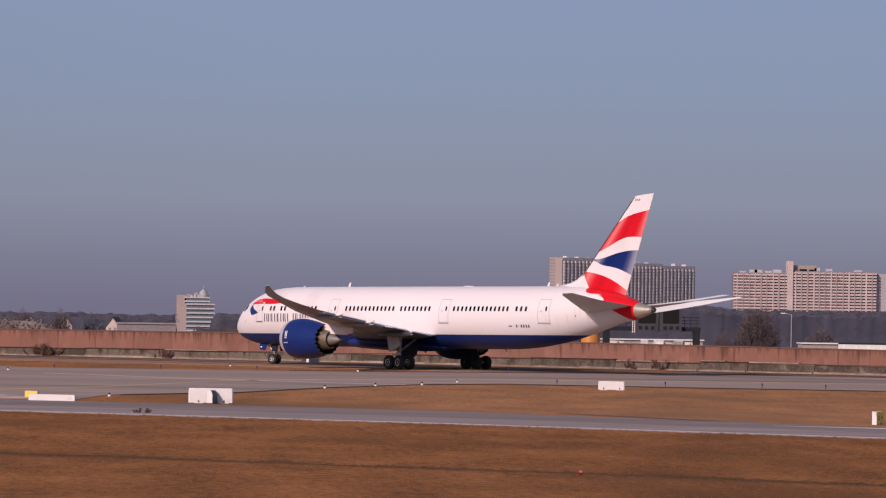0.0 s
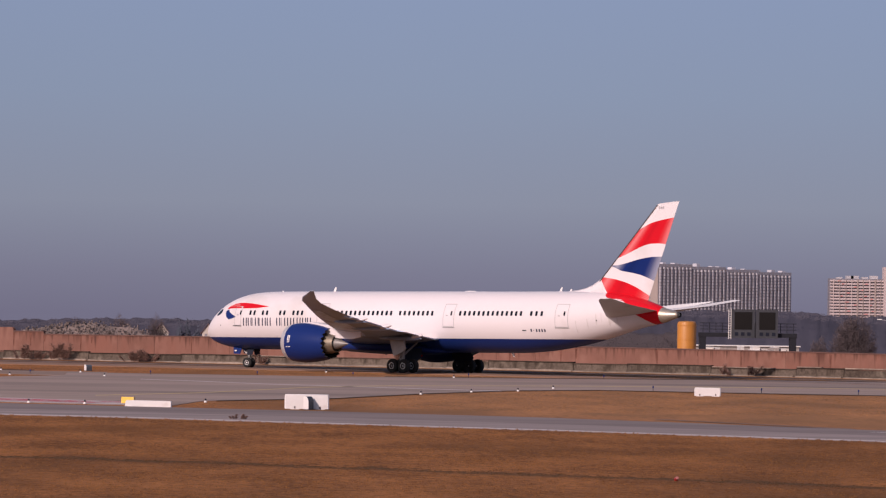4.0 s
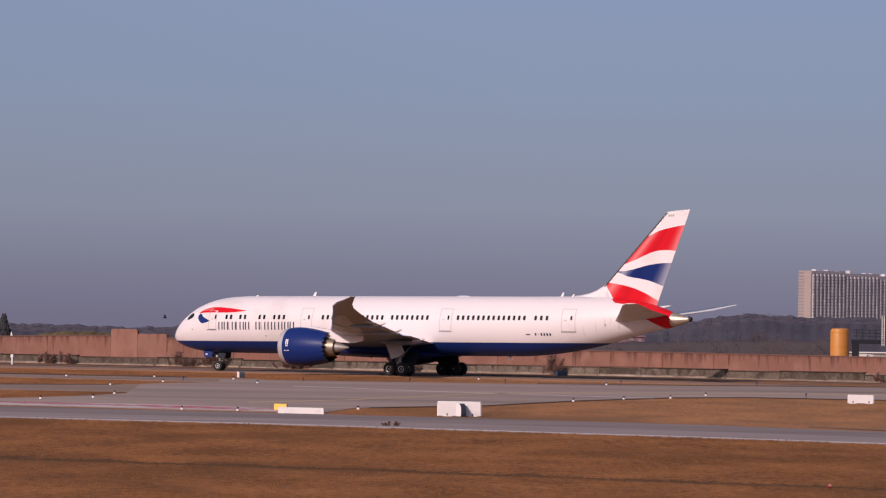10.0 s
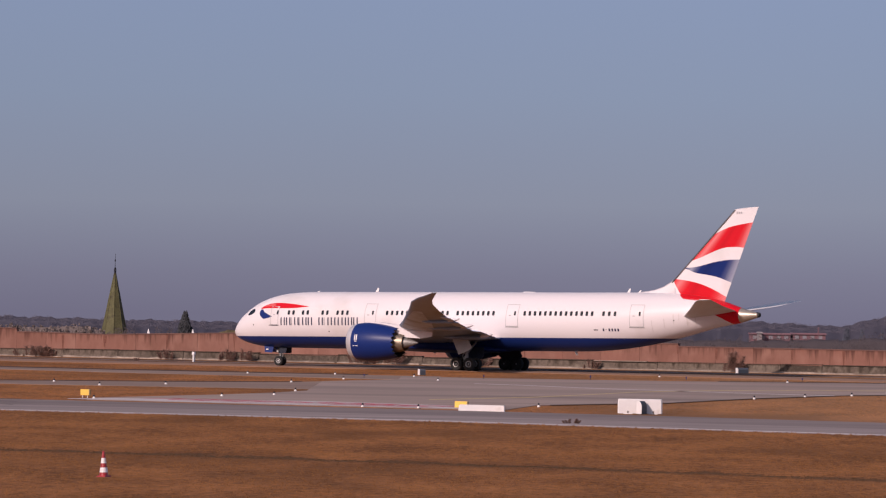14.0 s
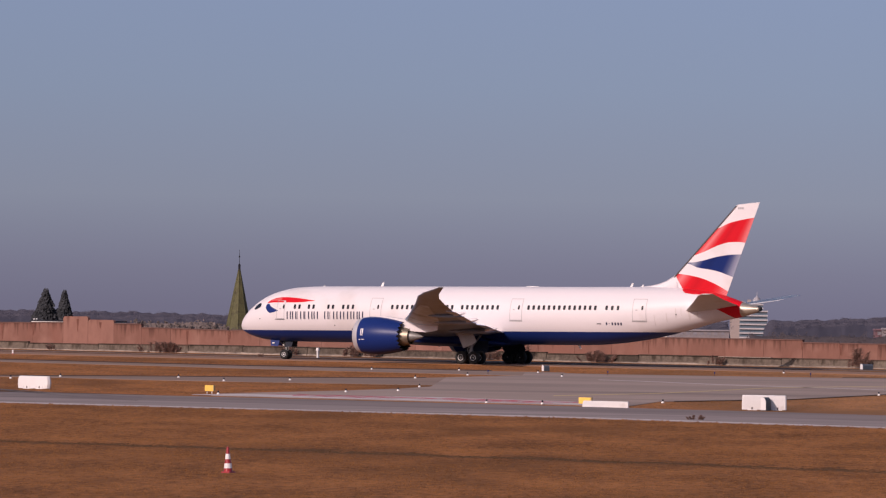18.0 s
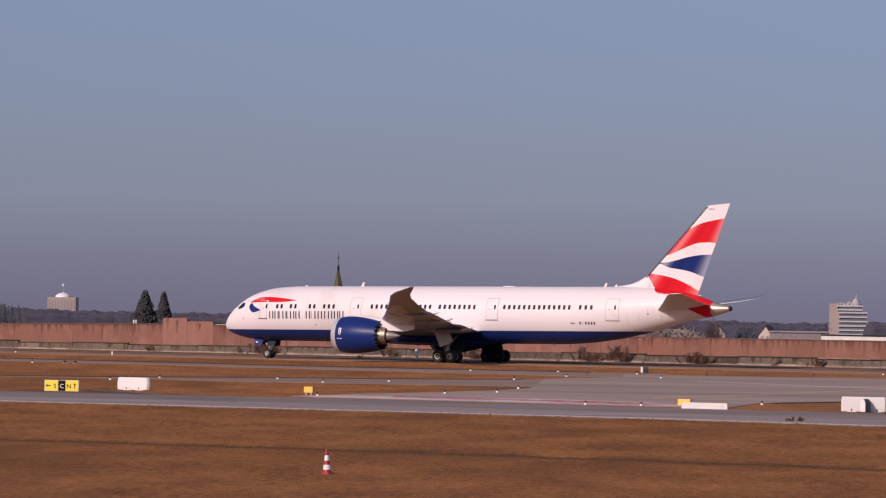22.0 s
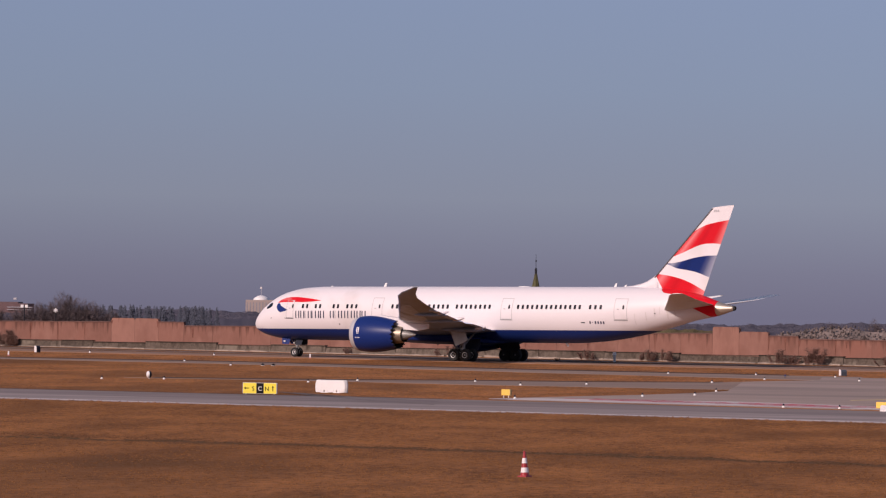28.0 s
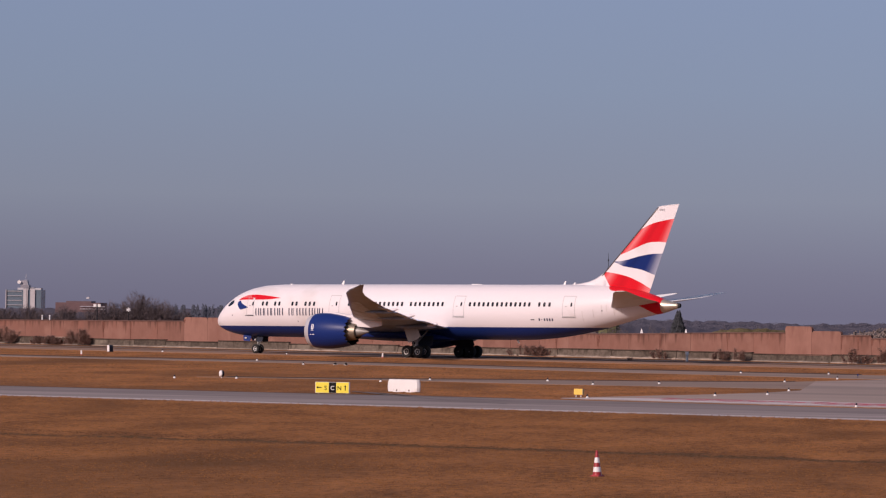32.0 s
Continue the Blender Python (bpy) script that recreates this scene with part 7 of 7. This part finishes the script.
def offices():
    d = 3500
    t = tagged(new("office_tower"), "glazed office tower with white floor bands and rooftop mast", "building")
    t.matrix_basis = Matrix.Translation((0, d, 0))
    xa, xm, xb = at(30.2, d), at(32.0, d), at(37.4, d)
    zt, g = EYE - 1.75 * 3.5, land(xa, d) - 2
    put("side_wall", Build().box(xa, xm, 1, 16, g, zt + 1.5).done("side_wall", TOWERBEIGE), t)
    put("glass_wall", Build().box(xm, xb, 0, 16, g, zt - 4).done("glass_wall", GLASSY), t)
    put("upper_floors", Build().box(xm - 1, xb - 3, 1, 15, zt - 4, zt).done("upper_floors", GLASSY), t)
    for r in range(10):
        z = zt - 5.2 - r * 3.0
        put("floor_band", Build().box(xm, xb + .4, -1.2, -.02, z, z + 1.0).done("floor_band", BALCONY), t)
    for r in range(2):
        put("floor_band", Build().box(xm - 1.3, xb - 2.8, .2, .98, zt - 3.2 + r * 2.6, zt - 2.2 + r * 2.6).done("floor_band", BALCONY), t)
    for k in range(4):
        x = xm + k * 2.6
        put("roof_unit", Build().box(x, x + 1.6, 4, 8, zt, zt + 1.6).done("roof_unit", BALCONY), t)
    for k in range(5):
        put("pillar", Build().box(xm + k * 3.2, xm + k * 3.2 + .9, .05, .3, zt - 8, zt - 4.8).done("pillar", BALCONY), t)
    for u, w, hh in ((.5, 2.4, 2.2), (5.2, 3.0, 3.2), (9.8, 2.0, 1.8), (13.4, 1.4, 2.6)):
        put("roof_block", Build().box(xm + u, xm + u + w, 5, 11, zt - .02, zt + hh, taper=.25).done("roof_block", TOWERBEIGE), t)
    c = (at(35.4, d), 7, zt)
    put("roof_drum", Build().lathe([(0, 3.6), (1.6, 3.6), (1.7, 3.0), (3.4, 2.8), (3.5, 2.2), (4.6, 2.0), (4.7, 1.0), (5.6, .8), (5.7, .01)], "z", 16, c).done("roof_drum", TOWERGREY), t)
    put("mast", Build().tube((c[0], 7, zt + 5.5), (c[0], 7, zt + 8.5), .2, .08, 6).done("mast", BALCONY), t)

    d = 3300
    t = tagged(new("domed_building"), "pale pink block with a low white dome and mast", "building")
    t.matrix_basis = Matrix.Translation((0, d, 0))
    xa, xb, zt = at(-123.5, d), at(-117.9, d), EYE - 2.3 * 3.3
    g = land(xa, d) - 2
    put("wall", Build().box(xa, xb, 0, 16, g, zt).done("wall", TOWERBEIGE), t)
    for k in range(9):
        x = xa + (xb - xa) * (k + .35) / 9
        put("window_strip", Build().box(x, x + .8, -.08, -.01, g + 2, zt - 1.6).done("window_strip", RECESS), t)
    c = ((xa + xb) / 2, 8, zt)
    put("dome", Build().lathe([(0, 5.2), (.8, 5.0), (1.6, 4.2), (2.4, 2.8), (2.9, 1.2), (3.1, .01)], "z", 24, c).done("dome", PLASTIC, True), t)
    put("mast", Build().tube((c[0], 8, zt + 3.5), (c[0], 8, zt + 9.5), .22, .12, 6).done("mast", TOWERGREY), t)
    put("emblem", Build().lathe([(7.0, .05), (7.4, .8), (8.2, .8), (8.6, .05)], "z", 8, c).done("emblem", PLASTIC), t)

    d = 3300
    t = tagged(new("hospital_block"), "blue-glass office block with white columns and roof plant", "building")
    t.matrix_basis = Matrix.Translation((0, d, 0))
    xa, xb, zt = at(-186.0, d), at(-178.9, d), EYE - 1.3 * 3.3
    g = land(xa, d) - 2
    put("wall", Build().box(xa, xb, 0, 16, g, zt).done("wall", GLASSY), t)
    for r in range(9):
        put("floor_band", Build().box(xa, xa + (xb - xa) * .46, -.5, -.02, zt - 1.2 - r * 3, zt - .8 - r * 3).done("floor_band", TOWERGREY), t)
    for u, w in ((.0, .02), (.50, .09), (.60, .025), (.70, .13)):
        x = xa + (xb - xa) * u
        put("column", Build().box(x, x + (xb - xa) * w, -.9, -.03, g, zt + (.8 if u > .1 else 0)).done("column", BALCONY), t)
    for u, v, hh, mat in ((7, 11, 1.3, BALCONY), (9, 14.5, 3.0, RECESS), (15, 18, 1.6, RECESS), (17.5, 22.5, 1.2, BALCONY)):
        put("roof_plant", Build().box(xa + u, xa + v, 3 + u * .1, 12, zt, zt + hh).done("roof_plant", mat), t)
    put("roof_tower", Build().box(xa + 8.5, xa + 14, 4, 10, zt + 3, zt + 6.2, taper=.8).done("roof_tower", RECESS), t)
    put("sign_disc", Build().lathe([(-.2, .01), (-.2, 1.15), (.2, 1.15), (.2, .01)], "y", 16, (xa + 8.2, 3, zt + 5.0)).done("sign_disc", PLASTIC), t)
    put("mast", Build().tube((xa + 12, 7, zt + 6), (xa + 12, 7, zt + 10.5), .18, .08, 6).done("mast", TOWERGREY), t)

    d = 2200
    t = tagged(new("low_building"), "long low dark red-brown building with white ledges", "building")
    t.matrix_basis = Matrix.Translation((0, d, 0))
    g = land(at(-170, d), d) - 2
    put("wall", Build().box(at(-176.0, d), at(-167.0, d), 0, 18, g, EYE - 3.7 * 2.2).done("wall", ROOFTILE), t)
    put("upper_storey", Build().box(at(-174, d), at(-169, d), 2, 14, EYE - 3.7 * 2.2, EYE - 3.4 * 2.2).done("upper_storey", ROOFTILE), t)
    for z in (-5.0, -4.5):
        put("ledge", Build().box(at(-171, d), at(-166, d), -.6, -.02, EYE + z * 2.2, EYE + z * 2.2 + .3).done("ledge", TOWERGREY), t)
    put("chimney", Build().box(at(-170.2, d), at(-169.6, d), 5, 6.5, EYE - 2.95 * 2.2, EYE - 2.55 * 2.2).done("chimney", BALCONY), t)


def house(b, d, w, ridge_e, turn=0, label="small plastered house with a tiled gable roof"):
    x, base = at(b, d), land(at(b, d), d)
    ridge = EYE + ridge_e * d / 1000
    t = tagged(new("house"), label, "house", "gabled houses")
    t.matrix_basis = Matrix.Translation((x, d, base)) @ Matrix.Rotation(radians(turn), 4, "Z")
    h = ridge - base
    e = h - w * .72
    put("walls", Build().loft([[(-w / 2, 0, -1), (w / 2, 0, -1), (w / 2, 0, e), (0, 0, h - .15), (-w / 2, 0, e)], [(-w / 2, 11, -1), (w / 2, 11, -1), (w / 2, 11, e), (0, 11, h - .15), (-w / 2, 11, e)]]).done("walls", RENDERW), t)
    for s in (1, -1):
        put("roof_slope", Build().loft([[(0, -.4, h), (s * (w / 2 + .5), -.4, e - .3), (s * (w / 2 + .5), -.4, e - .52), (0, -.4, h - .22)], [(0, 11.4, h), (s * (w / 2 + .5), 11.4, e - .3), (s * (w / 2 + .5), 11.4, e - .52), (0, 11.4, h - .22)]]).done("roof_slope", ROOFTILE), t)
    for u in (-.2, .2):
        put("window", Build().box(u * w - .4, u * w + .4, -.05, -.01, e - 1.6, e - .4).done("window", RECESS), t)


def village():
    house(8.4, 1500, 4.0, -5.75)
    house(17.6, 1500, 3.8, -5.8, -10)
    # long low halls: one white, one with a red front
    for b0, b1, e, dd, mat, lab in ((18.6, 30.0, -6.85, 1480, HALL, "long low white hall among the trees"), (58.6, 66.3, -6.2, 1300, REDROOF, "low hall with a red front, its colour dulled for haze"), (66.8, 73.2, -6.1, 1300, REDROOF, "low hall with a red front, its colour dulled for haze"), (60.2, 60.75, -6.0, 1290, HALL, "small white hut before the red halls")):
        x0, x1 = at(b0, dd), at(b1, dd)
        g, zt = land(x0, dd), EYE + e * dd / 1000
        t = tagged(new("low_hall"), lab, "hall", "low halls")
        t.matrix_basis = Matrix.Translation((x0, dd, g))
        put("wall", Build().box(0, x1 - x0, 0, 9, -1, zt - g - .4).done("wall", mat), t)
        put("roof", Build().box(-.3, x1 - x0 + .3, -.4, 9.4, zt - g - .4, zt - g, taper=.2).done("roof", mat), t)
        for k in range(int((x1 - x0) / 2)):
            put("window", Build().box(.5 + k * 2, 1.5 + k * 2, -.06, -.01, zt - g - 1.5, zt - g - .7).done("window", RECESS), t)
    d = 1295
    x = at(71.8, d)
    t = tagged(new("red_mast"), "slim red lattice mast beside the red halls", "mast")
    t.matrix_basis = Matrix.Translation((x, d, land(x, d)))
    h = EYE - 4.9 * 1.295 - land(x, d)
    for sx, sy in ((-.35, -.35), (.35, -.35), (.35, .35), (-.35, .35)):
        put("leg", Build().tube((sx, sy, 0), (sx * .3, sy * .3, h), .11, .07, 6).done("leg", REDROOF), t)
    for k in range(9):
        z = h * (k + .5) / 9
        w = .35 * (1 - .7 * z / h)
        put("brace", Build().tube((-w, -w, z - .5), (w, -w, z + .5), .05, n=5).done("brace", REDROOF), t)
    # small white tents
    for b, e, w in ((-59.5, -7.15, .26), (-50.8, -7.1, .26)):
        d = 690
        x = at(b, d)
        t = tagged(new("white_tent"), "small pointed white tent roof beyond the wall", "tent", "white tents")
        t.matrix_basis = Matrix.Translation((x, d, land(x, d)))
        h = EYE + e * d / 1000 - land(x, d)
        put("canopy", Build().loft([[(-w, -w, h - 0.95), (w, -w, h - 0.95), (w, w, h - 0.95), (-w, w, h - 0.95)], [(-.03, -.03, h), (.03, -.03, h), (.03, .03, h), (-.03, .03, h)]]).done("canopy", PLASTIC), t)
        for sx in (-1, 1):
            for sy in (-1, 1):
                put("pole", Build().tube((sx * w * .95, sy * w * .95, 0), (sx * w * .95, sy * w * .95, h - 0.95), .05, n=6).done("pole", LAMP), t)
    # parked vans and pale sheds seen under the gantry
    r = random.Random(8)
    for i in range(10):
        b = 113.5 + i * 1.75 + r.uniform(-.3, .3)
        d = 720 + r.uniform(-8, 8)
        x = at(b, d)
        t = tagged(new("parked_van"), "pale parked van behind the motorway", "van", "parked vans")
        t.matrix_basis = Matrix.Translation((x, d, land(x, d))) @ Matrix.Rotation(r.uniform(-.6, .6), 4, "Z")
        hh = r.uniform(1.9, 2.6)
        prof = [(-1.2, .3), (1.25, .3), (1.25, 1.1), (.85, 1.3), (.5, hh), (-1.15, hh + .05), (-1.2, hh - .1)]
        put("body", slab(prof, -.9, .9).done("body", r.choice([TRAILER, BALCONYGREY, SHED, LAMP])), t)
        put("side_glass", Build().box(-.9, .4, -.93, -.905, hh * .58, hh * .85).done("side_glass", GLASS), t)
        for wx in (-.75, .8):
            put("wheel", Build().lathe([(-.1, .05), (-.1, .33), (.1, .33), (.1, .05)], "y", 12, (wx, -.85, .33)).done("wheel", TYRE), t)
    for b0, b1, e, d in ((154, 176, -9.2, 745), (113.0, 134.0, -8.9, 770)):
        x0, x1 = at(b0, d), at(b1, d)
        g = land(x0, d)
        zt = EYE + e * d / 1000
        t = tagged(new("long_shed"), "long low pale shed with a flat roof", "shed", "pale sheds")
        t.matrix_basis = Matrix.Translation((x0, d, g))
        put("wall", Build().box(0, x1 - x0, 0, 5, -.3, zt - g).done("wall", SHED), t)
        put("roof", Build().box(-.2, x1 - x0 + .2, -.3, 5.3, zt - g, zt - g + .15).done("roof", LAMP), t)
        for k in range(int((x1 - x0) / 2)):
            put("door", Build().box(.6 + k * 2, 1.5 + k * 2, -.05, -.01, 0, min(2, zt - g - .3)).done("door", SIGNBACK), t)
    # stacked site containers, pale and grey
    for i in range(26):
        b = 112.5 + i * .78 + r.uniform(-.2, .2)
        d = 738
        x, zt = at(b, d), EYE + r.uniform(-10.2, -8.9) * d / 1000
        g = land(x, d)
        t = tagged(new("site_container"), "pale site container standing behind the motorway", "container", "site containers")
        t.matrix_basis = Matrix.Translation((x, d, g))
        w, mat = r.uniform(.5, 1.1), r.choice([TRAILER, PALE, SHED, SHED, LAMP, SIGNBACK])
        put("box", Build().box(-w / 2, w / 2, 0, 4, 0, zt - g - .08).done("box", mat), t)
        put("lid", Build().box(-w / 2 - .03, w / 2 + .03, -.05, 4.05, zt - g - .08, zt - g).done("lid", LAMP), t)
        put("door", Build().box(-w * .3, w * .3, -.04, -.005, .1, (zt - g) * .8).done("door", mat), t)
    d = 800
    x = at(151.6, d)
    t = tagged(new("street_lamp"), "slim pale street lamp beyond the motorway", "street lamp")
    t.matrix_basis = Matrix.Translation((x, d, land(x, d)))
    h = EYE - 3.4 * .8 - land(x, d)
    put("pole", Build().tube((0, 0, 0), (0, 0, h), .09, .06, 8).done("pole", TOWERGREY), t)
    put("arm", Build().tube((0, 0, h - .05), (-1.1, 0, h + .12), .05, n=6).done("arm", TOWERGREY), t)
    put("lamp_head", Build().box(-1.7, -1.0, -.14, .14, h + .08, h + .2, taper=.03).done("lamp_head", LAMP), t)
    # flood lamps, wind vane and white marker posts above the wall
    d = 700
    x = at(-167.6, d)
    t = tagged(new("floodlight_mast"), "dark pole with a pair of white floodlights", "floodlight")
    t.matrix_basis = Matrix.Translation((x, d, land(x, d)))
    top = EYE - 4.0 * .7 - land(x, d)
    put("pole", Build().tube((0, 0, 0), (0, 0, top), .11, .07, 8).done("pole", SIGNBACK), t)
    for s in (-1, 1):
        put("lamp_head", Build().box(s * .3 - .2, s * .3 + .2, -.2, .15, top - .35, top + .05).done("lamp_head", PLASTIC if s < 0 else LAMP), t)
    x = at(-161.3, d)
    t = tagged(new("wind_vane"), "small white wind vane on a pole above the wall", "wind vane")
    t.matrix_basis = Matrix.Translation((x, d, land(x, d)))
    top = EYE - 4.95 * .7 - land(x, d)
    put("pole", Build().tube((0, 0, 0), (0, 0, top), .06, .04, 8).done("pole", SIGNBACK), t)
    for a in (20, 85, 150):
        put("vane", Build().box(-.3, .3, -.03, .03, -.06, .06, m=Matrix.Translation((0, -.06 - a * .0008, top)) @ Matrix.Rotation(radians(a), 4, "Y")).done("vane", PLASTIC), t)
    d = 690
    x = at(-153.6, d)
    t = tagged(new("red_tent"), "small red pointed roof just above the wall", "tent")
    t.matrix_basis = Matrix.Translation((x, d, land(x, d)))
    h = EYE - 7.0 * d / 1000 - land(x, d)
    put("canopy", Build().loft([[(-.34, -.34, h - .7), (.34, -.34, h - .7), (.34, .34, h - .7), (-.34, .34, h - .7)], [(-.06, -.03, h), (.06, -.03, h), (.06, .03, h), (-.06, .03, h)]]).done("canopy", CABRED), t)
    for sx, sy in ((-.3, -.3), (.3, -.3), (.3, .3), (-.3, .3)):
        put("pole", Build().tube((sx, sy, 0), (sx, sy, h - .7), .05, n=6).done("pole", LAMP), t)
    for b, e in ((-178.6, -6.4), (-177.1, -6.4), (-106.4, -6.7), (-105.9, -6.7)):
        d = 668
        x = at(b, d)
        t = tagged(new("white_post"), "slim white post rising above the wall", "post", "white posts")
        t.matrix_basis = Matrix.Translation((x, d, land(x, d)))
        h = EYE + e * d / 1000 - land(x, d)
        put("shaft", Build().tube((0, 0, 0), (0, 0, h), .09, n=8).done("shaft", PLASTIC), t)
        put("cap", Build().lathe([(h, .12), (h + .1, .1), (h + .12, .01)], "z", 8).done("cap", PLASTIC), t)


gantry()
steeple()
slab_tower()
offices()
village()

bird = tagged(new("bird"), "small dark bird gliding low over the field", "bird")
put("body", Build().lathe([(-.3, .01), (-.2, .06), (0, .1), (.2, .07), (.32, .01)], "x", 8).done("body", SIGNBACK, True), bird)
for s in (1, -1):
    put("wing", Build().loft([[(-.1, s * .05, .02), (.12, s * .05, .02), (.12, s * .05, .05), (-.1, s * .05, .05)], [(-.12, s * .48, .40), (0, s * .48, .40), (0, s * .48, .42), (-.12, s * .48, .42)]]).done("wing", SIGNBACK), bird)
put("tail", Build().box(-.45, -.25, -.07, .07, 0, .03).done("tail", SIGNBACK), bird)



# ---- what moves ----
def motions():
    walk(airliner, [(t, pose(x, y, 0.03, 0, 0, 180 - h)) for t, x, y, h in AIR])
    ts = np.arange(0, 193) / 6.0
    fine = np.linspace(0, 32, 1281)
    X, Y, Hd = (np.interp(fine, [a[0] for a in AIR], [a[k] for a in AIR]) for k in (1, 2, 3))
    run = np.concatenate([[0], np.cumsum(np.hypot(np.diff(X), np.diff(Y)))])
    for w, x, y, r in WHEELS:
        walk(w, [(t, pose(x, y, r) @ pose(0, 0, 0, 0, math.degrees(np.interp(t, fine, run) / r) % 360, 0)) for t in ts])
    rows = []
    for t in range(0, 33, 2):
        a, b = max(0, t - 1.5), min(32, t + 1.5)
        bend = radians(np.interp(a, fine, Hd) - np.interp(b, fine, Hd)) / (np.interp(b, fine, run) - np.interp(a, fine, run))
        rows.append((t, pose(25.8, 0, 0, 0, 0, math.degrees(math.atan(25.8 * bend)))))
    walk(nose_gear, rows)
    for t, x0, t0, v in TRUCKS:
        rows = []
        for k in range(0, 33, 2):
            x = x0 + v * (k - t0)
            rows.append((k, pose(x, 618 - 0.6 * x + 1.5, -1.03, 0, 0, math.degrees(math.atan(-0.6)))))
        walk(t, rows)
    fly = [(0, -66, 5.0), (3, -50, 5.3), (7, -28.2, 5.48), (8, -22.4, 5.62), (9, -18.2, 5.36), (10, -14.6, 4.85), (11, -11, 4.0), (12, -8, 1.0), (13, -6.5, -0.9), (32, -6.5, -0.9)]
    walk(bird, [(t, pose(x, 700, z, 0, 0, 8)) for t, x, z in fly])


motions()
